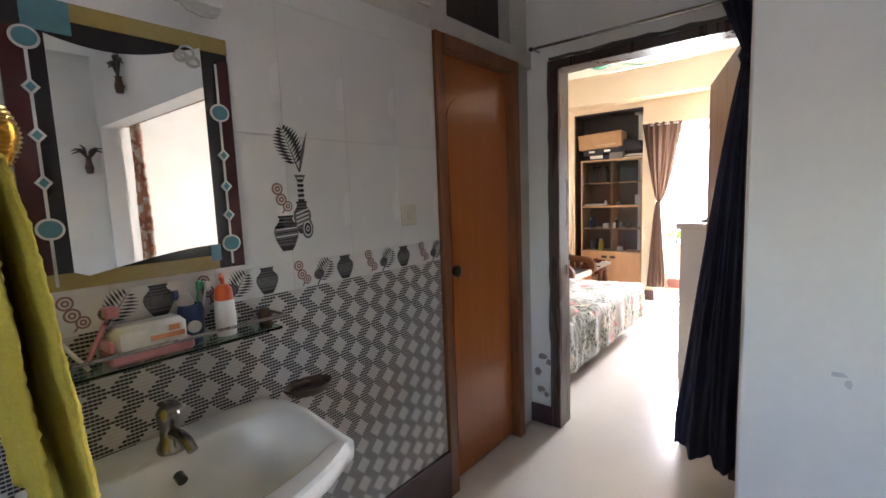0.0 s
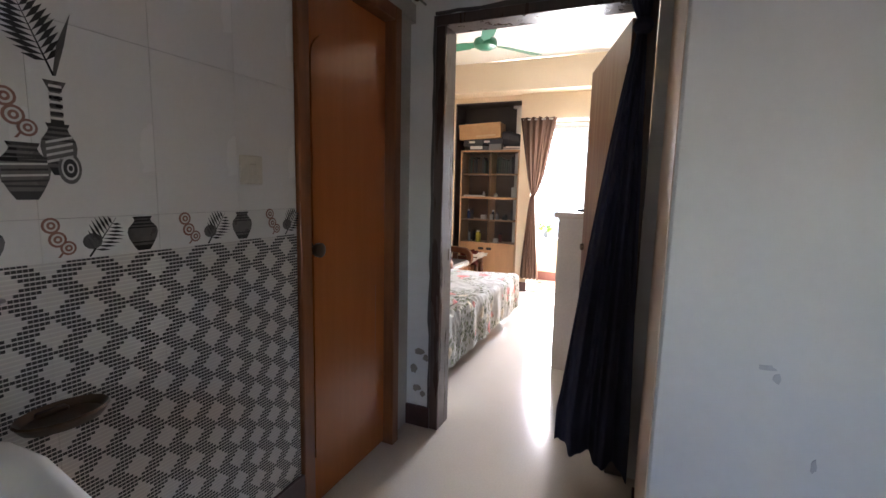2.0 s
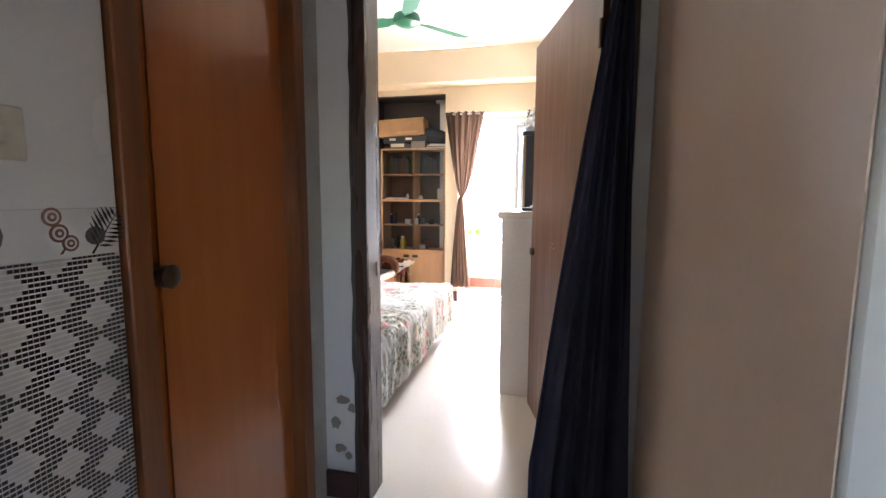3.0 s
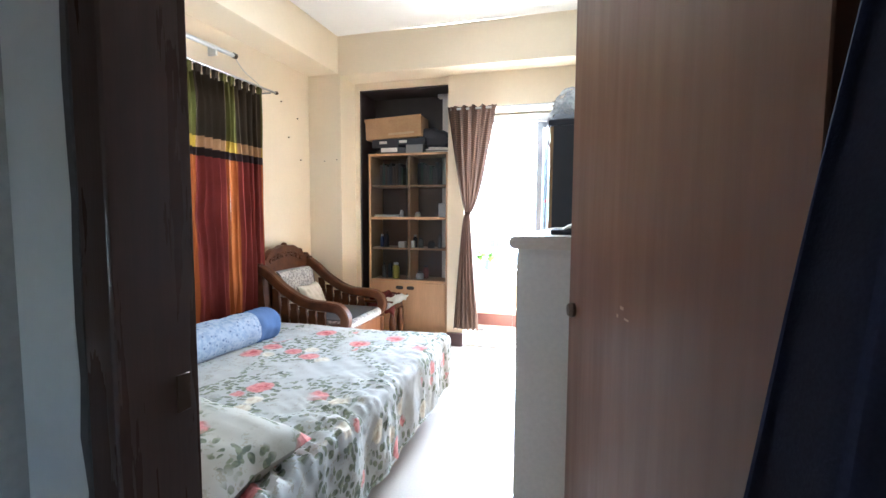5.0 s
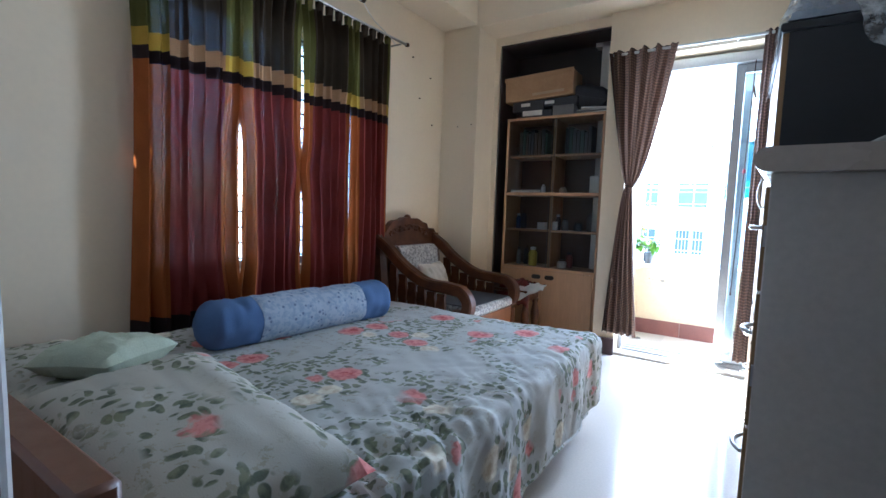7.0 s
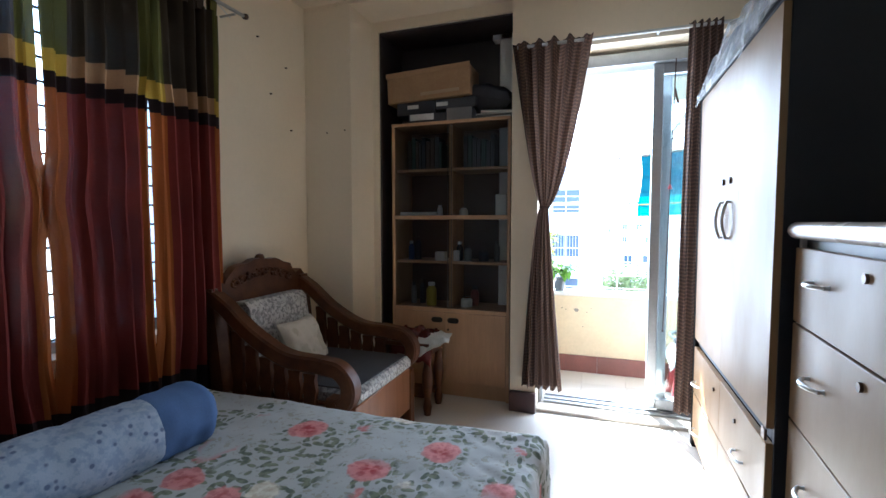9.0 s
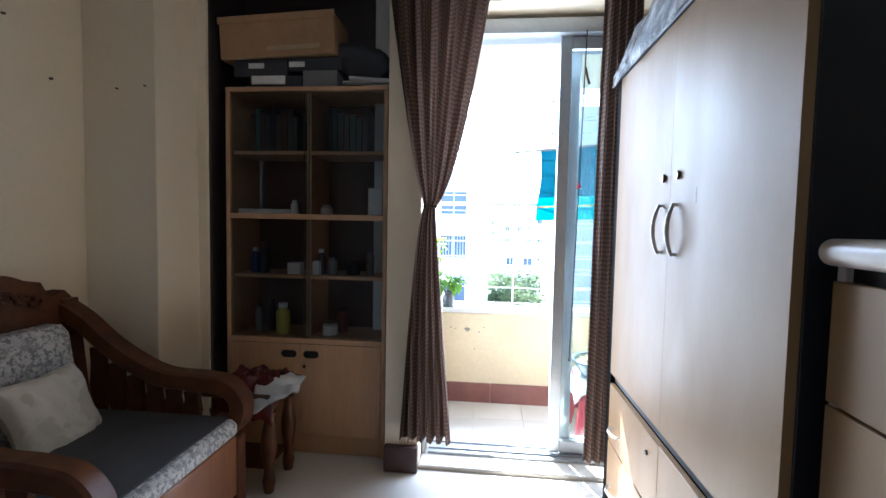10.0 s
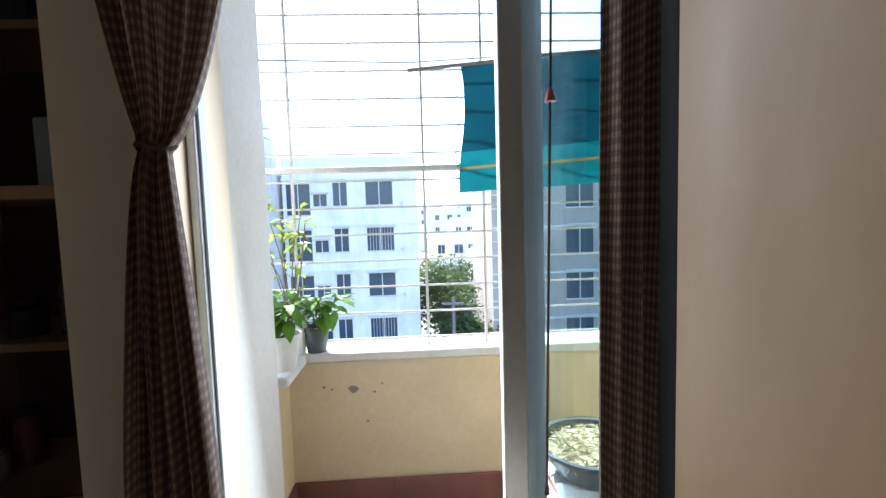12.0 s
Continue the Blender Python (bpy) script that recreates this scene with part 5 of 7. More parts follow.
def bed():
    t = thing("bed", (-1.85, 3.95, 0), "double bed with brown headboard under a floral spread", "bed")
    part("headboard", Mesh().box(-2.60, 2.90, 0.0, -1.085, 2.955, 0.70, b=0.008), LEAFWOOD, t, "plain brown laminate headboard")
    part("bed_frame", Mesh().box(-2.58, 2.96, 0.10, -1.11, 4.93, 0.24, b=0.006), LEAFWOOD, t)
    for x in (-2.55, -1.20):
        for y in (3.02, 4.86):
            part("leg", Mesh().box(x, y, 0, x + 0.06, y + 0.06, 0.11, b=0.004), LEAFWOOD, t)
    part("mattress", Mesh().box(-2.58, 2.965, 0.24, -1.10, 4.94, 0.43, b=0.03), MATTRESS, t)
    xe, ye, top = -1.075, 4.965, 0.457

    def cover(u, v):
        s, q = -2.60 + u * 1.89, 2.97 + v * 2.26
        dx, dy = max(0.0, s - xe), max(0.0, q - ye)
        r = 0.05
        x = min(s, xe) + (r * math.sin(min(dx / r, math.pi / 2)) if dx else 0)
        y = min(q, ye) + (r * math.sin(min(dy / r, math.pi / 2)) if dy else 0)
        d = max(dx, dy)
        drop = r * (1 - math.cos(min(d / r, math.pi / 2))) + max(0.0, d - r * math.pi / 2)
        z = top - drop
        w = min(1.0, max(0.0, (s - (xe - 0.42)) / 0.4)) * max(0.35, min(1.0, (4.6 - q) / 1.2))
        ru = noise.noise((s * 5 + q * 3, q * 9 - s * 6, 2.0))
        wr = 0.016 * w * (1 - abs(ru) * 2.2) + 0.007 * noise.noise((s * 4, q * 4, 0.5)) + 0.004 * noise.noise((s * 13, q * 13, 4.0))
        wr += 0.016 * w * (1 - 2.6 * abs(noise.noise((s * 3.0 - q * 2.0, q * 22 + s * 15, 5.0))))
        wr += 0.010 * w * (1 - 2.0 * abs(noise.noise((s * 9 + 4, q * 17 - s * 8, 7.0))))
        if drop > 0.03:
            hang = min(1.0, drop / 0.2)
            x += (0.004 + 0.010 * math.sin(q * 13 + 2 * math.sin(q * 5)) + 0.015 * noise.noise((q * 11, drop * 3, 1))) * hang * (1 if dx >= dy else 0)
            y += (0.004 + 0.010 * math.sin(s * 11)) * hang * (1 if dy > dx else 0)
            z += 0.01 * math.sin(q * 9)
        else:
            z += wr
        return (x + 0.4 * wr * (1 if dx else 0), y, max(0.05, z))
    c = solo("bedspread", Mesh().grid(cover, 150, 170), FLORAL, "rumpled off-white bedspread printed with red roses", "bedspread", solid=False)
    hem = [Vector(cover(1.0, k / 80)) for k in range(0, 68)]
    part("hem", Mesh().tube(hem, 0.006, 5), FLORAL, c)


def pillow_mesh(L, W, H, seed, n=22):
    def at(u, v, sgn):
        a, b = 2 * u - 1, 2 * v - 1
        ed = max(0.0, (1 - abs(a) ** 2.6) * (1 - abs(b) ** 2.6)) ** 0.42
        pull = 1 - 0.10 * (1 - abs(a)) * abs(b) ** 3 - 0.02
        pull2 = 1 - 0.10 * (1 - abs(b)) * abs(a) ** 3
        wr = 0.012 * noise.noise((a * 3 + seed, b * 3, 1)) + 0.012 * (1 - 2 * abs(noise.noise((a * 6 + seed, b * 4 + 3, 2)))) * (0.3 + abs(a))
        return (a * L / 2 * pull2, b * W / 2 * pull, sgn * (H / 2 * ed + wr * ed))
    return Mesh().grid(lambda u, v: at(u, v, 1), n, n).grid(lambda u, v: at(u, v, -1), n, n)


def bed_things():
    p = solo("pillow", pillow_mesh(0.72, 0.44, 0.17, 3), FLORALP, "plump pillow in a rose-printed pillowcase", "pillow")
    p.matrix_basis = pose(-1.42, 3.19, 0.545, 4, 6, -4)
    p = solo("pillow", pillow_mesh(0.66, 0.40, 0.12, 8), FLORALP, "flattened rose-printed pillow under another pillow", "pillow")
    p.matrix_basis = pose(-2.12, 3.17, 0.525, 3, -3, 6)
    p = solo("folded_cloth", pillow_mesh(0.26, 0.22, 0.09, 5), MINT, "small pale mint folded cloth on the bed", "cloth")
    p.matrix_basis = pose(-1.86, 3.22, 0.63, 0, -6, 20)
    a, b = Vector((-2.225, 3.66, 0.548)), Vector((-2.135, 4.66, 0.548))
    d = (b - a).normalized()
    side, up = d.cross(Vector((0, 0, 1))).normalized(), Vector((0, 0, 1))
    L = (b - a).length
    t = thing("bolster", a, "long blue bolster pillow with sprigged middle", "bolster")

    def roll(s0, s1, n=16):
        rings = []
        for i in range(n + 1):
            s = s0 + (s1 - s0) * i / n
            e = min(s, L - s)
            r = 0.104 * min(1.0, math.sqrt(max(0.0, 1 - (1 - min(1.0, e / 0.09)) ** 2)) + 0.06)
            rings.append([a + d * s + (r + 0.006 * noise.noise((k * 0.6, s * 9, 2)) + 0.007 * (1 - 2 * abs(noise.noise((k * 0.25, s * 16, 7))))) * (math.cos(k * math.tau / 28) * side * 1.04 + math.sin(k * math.tau / 28) * up * (0.94)) for k in range(28)])
        return Mesh().ring(rings)
    part("end", roll(0.0, 0.22), BLUE, t, "plain blue end")
    part("middle", roll(0.221, L - 0.221, 24), BLUEPRINT, t, "pale blue sprigged middle")
    part("end", roll(L - 0.22, L), BLUE, t, "plain blue end")


def armchair():
    t = thing("armchair", (-2.2, 5.52, 0), "carved dark wooden armchair with figured grey cushions", "armchair")
    yN, yF = 5.135, 5.885
    ARM_LINE = [(-2.64, 0.87, 0), (-2.52, 0.80, 0), (-2.38, 0.69, 0), (-2.20, 0.60, 0), (-2.02, 0.585, 0), (-1.91, 0.565, 0), (-1.845, 0.49, 0), (-1.85, 0.40, 0), (-1.91, 0.345, 0), (-1.98, 0.345, 0)]

    def arm(y0, y1):
        top = smooth_path(ARM_LINE, 9)
        n = len(top)
        rings = []
        for i, p in enumerate(top):
            dd = (top[min(i + 1, n - 1)] - top[max(i - 1, 0)]).normalized()
            nn = Vector((dd.y, -dd.x, 0))
            th, c = 0.072, 0.010
            cross = [(0, y0 + c), (0, y1 - c), (c, y1), (th - c, y1), (th, y1 - c), (th, y0 + c), (th - c, y0), (c, y0)]
            rings.append([((p + nn * k).x, y, (p + nn * k).y) for k, y in cross])
        me = Mesh().ring(rings)
        return me
    for y0, y1 in ((yN, yN + 0.075), (yF - 0.075, yF)):
        a = part("armrest", arm(y0, y1), TEAK, t, "sweeping scrolled wooden armrest")
        yc = (y0 + y1) / 2
        part("front_post", Mesh().box(-1.945, y0 + 0.005, 0, -1.875, y1 - 0.005, 0.34, b=0.008), TEAK, t)
        part("back_leg", Mesh().prism([(-2.66, 0), (-2.59, 0), (-2.55, 0.40), (-2.60, 0.86), (-2.67, 0.86), (-2.62, 0.40)], "xz", y0 + 0.004, y1 - 0.004), TEAK, t)
        part("side_rail", Mesh().box(-2.58, y0 + 0.012, 0.27, -1.92, y1 - 0.012, 0.36, b=0.006), TEAK, t)
        for x in (-2.48, -2.40, -2.32, -2.24, -2.16, -2.08):
            h = float(np.interp(x, [p[0] for p in ARM_LINE[:6]], [p[1] for p in ARM_LINE[:6]])) - 0.355 - (0.085 if x > -2.3 else 0.105)
            part("slat", Mesh().prism([(x - 0.032, 0.355), (x + 0.032, 0.355), (x + 0.027, 0.355 + h * 0.2), (x + 0.035, 0.355 + h * 0.5), (x + 0.027, 0.355 + h * 0.8), (x + 0.032, 0.355 + h), (x - 0.032, 0.355 + h), (x - 0.027, 0.355 + h * 0.8), (x - 0.035, 0.355 + h * 0.5), (x - 0.027, 0.355 + h * 0.2)], "xz", yc - 0.012, yc + 0.012), TEAK, t)
    crest = [(yN + 0.03, 0.755), (yF - 0.03, 0.755), (yF - 0.02, 0.865), (yF - 0.05, 0.895), (yF - 0.10, 0.875)] + [(5.51 + 0.27 * math.cos(a) + 0.008 * math.cos(9 * a), 0.868 + 0.112 * math.sin(a) + 0.006 * math.cos(11 * a)) for a in np.linspace(0, math.pi, 22)] + [(yN + 0.10, 0.875), (yN + 0.05, 0.89), (yN + 0.02, 0.865)]
    part("crest_rail", Mesh().prism(crest, "yz", -2.665, -2.615), TEAK, t, "pierced and carved crest rail")
    rnd = random.Random(3)
    for k in range(9):
        y = 5.30 + 0.052 * k
        z = 0.865 + 0.045 * math.sin(math.pi * k / 8)
        me = Mesh().tube([(-2.612, y + 0.022 * math.cos(a + k), z + 0.018 * math.sin(a + k)) for a in np.linspace(0, 5.0, 10)], [0.011 - 0.0006 * i for i in range(10)], 6)
        part("carving", me, TEAK, t)
    part("carving", Mesh().lathe((-2.64, 5.51, 0.965), [(0.0, 0), (0.022, 0.006), (0.028, 0.02), (0.018, 0.036), (0.0, 0.042)], 12), TEAK, t)
    part("back_panel", Mesh().box(-2.66, yN + 0.07, 0.40, -2.63, yF - 0.07, 0.81, b=0.004), TEAK, t)
    part("seat_box", Mesh().box(-2.58, yN + 0.076, 0.12, -1.875, yF - 0.076, 0.36, b=0.006), SEATWOOD, t, "orange-brown wooden seat front")
    part("seat_cushion", Mesh().box(-2.60, yN + 0.08, 0.36, -1.86, yF - 0.08, 0.43, b=0.02), UPHOLST, t, "figured grey seat cushion")
    part("seat_cover", Mesh().box(-2.58, yN + 0.09, 0.428, -1.895, yF - 0.09, 0.436, b=0.003), SEATDARK, t, "dark grey seat cloth")

    bc = Mesh()
    pts = [(-2.60, 0.43), (-2.47, 0.43), (-2.52, 0.745), (-2.55, 0.775), (-2.612, 0.775)]
    part("back_cushion", bc.prism(pts, "xz", yN + 0.16, yF - 0.13), UPHOLST, t, "figured grey back cushion")
    c = solo("cushion", pillow_mesh(0.30, 0.32, 0.10, 12), CREAMCLOTH, "faded cream cushion leaning in the armchair", "cushion")
    c.matrix_basis = pose(-2.385, 5.55, 0.515, 0, 66, 3)


def side_table():
    t = thing("side_table", (-1.960, 6.12, 0), "small dark carved wooden side table beside bookcase", "side table")
    part("tabletop", Mesh().box(-2.140, 5.985, 0.425, -1.810, 6.27, 0.45, b=0.006), TEAK, t)
    part("apron", Mesh().box(-2.110, 6.01, 0.36, -1.840, 6.25, 0.425, b=0.005), TEAK, t)
    for x in (-2.095, -1.855):
        for y in (6.03, 6.225):
            part("leg", Mesh().lathe((x, y, 0), [(0.0, 0), (0.020, 0), (0.028, 0.05), (0.019, 0.10), (0.034, 0.2), (0.034, 0.25), (0.021, 0.32), (0.030, 0.36), (0.0, 0.37)], 12), TEAK, t)
    part("lower_shelf", Mesh().box(-2.090, 6.03, 0.10, -1.860, 6.23, 0.115, b=0.003), TEAK, t)
    def crumple(u, v):
        x, y = -2.08 + 0.26 * u, 5.99 + 0.22 * v
        z = 0.468 + 0.05 * abs(noise.noise((u * 3, v * 3, 6))) + 0.03 * abs(noise.noise((u * 9, v * 9, 3))) + 0.03 * math.sin(math.pi * u) * math.sin(math.pi * v)
        return (x, y - 0.03 * max(0, 0.2 - v), z - max(0, 0.2 - v) * (0.5 + 0.3 * u))
    ob = solo("plastic_cover", Mesh().grid(crumple, 26, 26), mat("maroon_gloss_sheet", (0.13, 0.025, 0.022), rough=0.14), "crumpled glossy maroon sheet on the side table", "cover", solid=False)
    ob.modifiers.new("thickness", "SOLIDIFY").thickness = 0.004

    def draped(u, v):
        x = -1.93 + 0.20 * u + 0.03 * v + 0.01 * noise.noise((u * 3, v * 3, 4))
        y = 6.13 - 0.16 * v + 0.012 * noise.noise((u * 5, v * 4, 1))
        hang = max(0.0, v - 0.75) * (1.2 - u)
        return (x, y, 0.475 + 0.035 * u - 0.05 * max(0.0, u - 0.6) + 0.018 * noise.noise((u * 4, v * 5, 7)) - 0.35 * hang)
    ob = solo("paper_sheet", Mesh().grid(draped, 20, 24), PAPER, "creased white paper sheet draped over the table edge", "paper", solid=False)
    ob.modifiers.new("thickness", "SOLIDIFY").thickness = 0.0015


def bookcase():
    t = thing("bookcase", (-1.83, 6.5, 0), "tall light brown bookcase with sliding glass doors", "bookcase")
    x0, x1, y0, y1 = -2.245, -1.42, 6.365, 6.68
    T = 0.02
    part("side_panel", Mesh().box(x0, y0, 0, x0 + T, y1, 1.825, b=0.002), BEECHD, t)
    part("side_panel", Mesh().box(x1 - T, y0, 0, x1, y1, 1.825, b=0.002), BEECHD, t)
    part("top_panel", Mesh().box(x0, y0 - 0.004, 1.825, x1, y1, 1.845, b=0.002), BEECHD, t)
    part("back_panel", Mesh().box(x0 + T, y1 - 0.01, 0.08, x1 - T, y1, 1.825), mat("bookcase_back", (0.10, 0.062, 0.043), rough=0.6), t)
    part("plinth", Mesh().box(x0 + T, y0 + 0.02, 0, x1 - T, y0 + 0.035, 0.10, b=0.002), BEECHD, t)
    for z, th, dy in ((0.585, 0.025, 0), (0.905, 0.018, 0.04), (1.21, 0.026, 0.0), (1.53, 0.018, 0.04)):
        part("shelf", Mesh().box(x0 + T, y0 + dy, z - th / 2, x1 - T, y1 - 0.01, z + th / 2, b=0.002), BEECHD, t)
    part("divider", Mesh().box(-1.845, y0 + 0.05, 0.60, -1.82, y1 - 0.01, 1.825), BEECHD, t)
    for z0, z1 in ((0.60, 1.197), (1.223, 1.823)):
        for i, (a, b) in enumerate(((x0 + T, -1.815), (-1.85, x1 - T))):
            g = part("glass_door", box(a, y0 + 0.012 + 0.012 * i, z0, b, y0 + 0.017 + 0.012 * i, z1), CASEGLASS, t, "sliding glass pane")
            part("edge_strip", box(b - 0.003 if i == 0 else a, y0 + 0.011 + 0.012 * i, z0, b if i == 0 else a + 0.003, y0 + 0.018 + 0.012 * i, z1), CASE_EDGE, g)
    for i, (a, b, ox) in enumerate(((x0 + T + 0.002, -1.859, -1.915), (-1.857, x1 - T - 0.002, -1.80))):
        d = part("door", Mesh().box(a, y0, 0.102, b, y0 + 0.018, 0.57, b=0.002), BEECHD, t, "plain laminate cupboard door")
        oval = arc(ox - 0.022, 0.518, 0.018, 90, 270) + arc(ox + 0.022, 0.518, 0.018, -90, 90)
        part("finger_pull", Mesh().prism(oval, "xz", y0 - 0.003, y0 + 0.004), INK, d, "dark oval finger pull")
    part("lock", Mesh().tube([(-1.835, y0 - 0.004, 0.455), (-1.835, y0 + 0.004, 0.455)], 0.008, 12), BRONZE, t)
    rnd = random.Random(11)
    cols = [DARKBOX, mat("book_grey", (0.055, 0.055, 0.058)), mat("book_brown", (0.07, 0.042, 0.03)), mat("book_green", (0.035, 0.07, 0.055)), mat("book_blue", (0.035, 0.05, 0.09)), PAPER, mat("book_red", (0.25, 0.05, 0.04))]
    # rows of books on the top shelf
    for a, b, fill in ((x0 + 0.04, -1.86, 0.8), (-1.80, x1 - 0.05, 0.75)):
        x = a + 0.04
        while x < a + (b - a) * fill:
            w, h = 0.018 + 0.02 * rnd.random(), 0.17 + 0.06 * rnd.random()
            o = solo("book", Mesh().box(0, 0, 0, w, 0.14, h, b=0.002), rnd.choice(cols[:5] + cols[:3]), "upright book on the bookcase shelf", "book", "books in the bookcase")
            part("page_block", box(0.002, 0.004, h - 0.001, w - 0.002, 0.138, h + 0.001), PAPER, o)
            o.matrix_basis = pose(x, 6.46, 1.5395)
            x += w + 0.002
    # second shelf: flat white box, small jars, a white packet
    solo("flat_box", Mesh().box(-2.20, 6.40, 1.2235, -1.93, 6.52, 1.247, b=0.003), PAPER, "flat white box on the bookcase shelf", "box")
    solo("white_packet", Mesh().box(-1.53, 6.42, 1.2235, -1.455, 6.46, 1.36, b=0.004), PAPER, "white upright packet in the bookcase", "packet")

    def jar(x, y, z, r, h, m, lid, name="jar", label="small jar standing in the bookcase"):
        o = thing(name, (x, y, z), label, name, "jars and bottles in the bookcase")
        part("body", Mesh().lathe((x, y, z), [(0.0, 0), (r, 0), (r, h * 0.7), (r * 0.6, h * 0.82), (r * 0.6, h * 0.86), (0.0, h * 0.86)], 14), m, o)
        part("cap", Mesh().lathe((x, y, z + h * 0.86), [(0.0, 0), (r * 0.66, 0), (r * 0.66, h * 0.14), (0.0, h * 0.14)], 14), lid, o)
    jar(-1.92, 6.44, 1.2235, 0.018, 0.07, WHITEPLASTIC, WHITEPLASTIC)
    jar(-1.76, 6.47, 1.2235, 0.03, 0.05, IVORY, WHITEPLASTIC)
    for x, r, h, m, l in ((-2.10, 0.025, 0.16, DARKBOX, BRONZE), (-2.15, 0.02, 0.13, BLUEPL, WHITEPLASTIC), (-1.79, 0.022, 0.13, DARKBOX, WHITEPLASTIC), (-1.73, 0.026, 0.10, GREYBOX, DARKBOX), (-1.62, 0.035, 0.08, DARKBOX, BRONZE), (-1.53, 0.02, 0.14, INKGREY, DARKBOX)):
        jar(x, 6.48, 0.9145, r, h, m, l, "bottle", "dark bottle standing in the bookcase")
    solo("white_carton", Mesh().box(-1.95, 6.42, 0.9145, -1.88, 6.48, 0.975, b=0.003), PAPER, "small white carton in the bookcase", "carton")
    solo("white_carton", Mesh().box(-1.82, 6.43, 0.9145, -1.785, 6.47, 0.985, b=0.003), PAPER, "small white carton in the bookcase", "carton")
    jar(-1.99, 6.46, 0.598, 0.036, 0.16, mat("yellow_jar", (0.52, 0.42, 0.05), rough=0.3), WHITEPLASTIC, "jar", "yellow plastic jar standing in the bookcase")
    jar(-2.08, 6.52, 0.598, 0.02, 0.17, DARKBOX, BRONZE, "bottle", "dark bottle standing in the bookcase")
    jar(-2.14, 6.50, 0.598, 0.02, 0.15, GREYBOX, DARKBOX, "bottle", "grey bottle standing in the bookcase")
    jar(-1.74, 6.48, 0.598, 0.04, 0.07, PAPER, BRONZE, "jar", "pale squat jar standing in the bookcase")
    jar(-1.70, 6.55, 0.598, 0.03, 0.13, mat("red_jar", (0.2, 0.05, 0.04), rough=0.3), DARKBOX)


def bookcase_top():
    z = 1.8455
    solo("shoe_box", Mesh().box(-2.13, 6.39, z, -1.86, 6.62, z + 0.06, b=0.003), DARKBOX, "dark cardboard box on top of the bookcase", "box")
    o = solo("shoe_box", Mesh().box(-2.22, 6.40, z + 0.0605, -1.94, 6.64, z + 0.15, b=0.003), DARKBOX, "dark cardboard box with a white label", "box")
    part("label_patch", box(-2.14, 6.396, z + 0.10, -2.06, 6.3995, z + 0.125), PAPER, o)
    o = solo("shoe_box", Mesh().box(-1.935, 6.40, z + 0.085, -1.66, 6.64, z + 0.15, b=0.003), DARKBOX, "dark cardboard box with a white label", "box")
    part("label_patch", box(-1.93, 6.396, z + 0.105, -1.85, 6.3995, z + 0.13), PAPER, o)
    solo("grey_box", Mesh().box(-1.855, 6.385, z, -1.68, 6.60, z + 0.084, b=0.003), GREYBOX, "grey box on top of the bookcase", "box")
    solo("paper_card", Mesh().box(-2.115, 6.380, z + 0.018, -1.945, 6.388, z + 0.058), PAPER, "white card propped against a box", "card")
    for i in range(4):
        o = solo("newspaper", Mesh().box(-0.13, -0.10, 0, 0.13, 0.10, 0.012, b=0.002), PAPER if i != 1 else GREYBOX, "folded newspaper lying on the bookcase", "newspaper", "papers on the bookcase")
        o.matrix_basis = pose(-1.545 + 0.01 * i, 6.50, z + 0.0125 * i, 0, 0, (-6, 9, -3, 14)[i])
    m = pillow_mesh(0.34, 0.28, 0.20, 21)
    o = solo("cloth_bag", m, DARKBOX, "slumped dark bag beside the carton", "bag")
    o.matrix_basis = pose(-1.60, 6.56, z + 0.145, 0, 14, 0)
    t = thing("carton", (-1.99, 6.5, z + 0.15), "old brown cardboard carton lying on boxes", "carton")
    t.matrix_basis = pose(-1.985, 6.50, z + 0.152, 0, -2.5, 0)
    part("body", Mesh().box(-0.295, -0.12, 0, 0.295, 0.12, 0.20, b=0.006), CARDBOARD, t).matrix_parent_inverse = Matrix()
    part("flap", Mesh().box(-0.30, -0.126, 0.17, 0.30, -0.1205, 0.205, b=0.002), CARDBOARD, t).matrix_parent_inverse = Matrix()
    part("tape", box(-0.05, -0.1225, 0.03, 0.22, -0.1207, 0.05), mat("pale_tape", (0.48, 0.34, 0.20), rough=0.3), t).matrix_parent_inverse = Matrix()


def bow_handle(p, axis, L, out, r=0.006, ribs=0):
    """Curved bar handle on two feet, centred at p along axis ('y' or 'z'), standing off in -x; ribs: ridges on the grip."""
    pts, rs = [], []
    n = 72 if ribs else 22
    for k in range(n + 1):
        s = -1 + 2 * k / n
        o = out * (0.35 + 0.65 * (1 - s * s))
        pts.append((p[0] - o, p[1] + (s * L / 2 if axis == "y" else 0), p[2] + (s * L / 2 if axis == "z" else 0)))
        grip = max(0.0, 1 - (s / 0.62) ** 8)
        rs.append(r * (0.78 + 0.22 * (1 - s * s)) * (1 + (0.10 * math.sin(s * ribs) * grip if ribs else 0)))
    me = Mesh().tube(pts, rs, 10)
    for sg in (-1, 1):
        dy, dz = (sg * (L / 2 - 0.004), 0) if axis == "y" else (0, sg * (L / 2 - 0.004))
        me.tube([(p[0] + 0.001, p[1] + dy, p[2] + dz), (p[0] - 0.003, p[1] + dy, p[2] + dz), (p[0] - 0.4 * out, p[1] + dy, p[2] + dz)], [1.15 * r, 0.8 * r, 0.7 * r], 10)
    return me


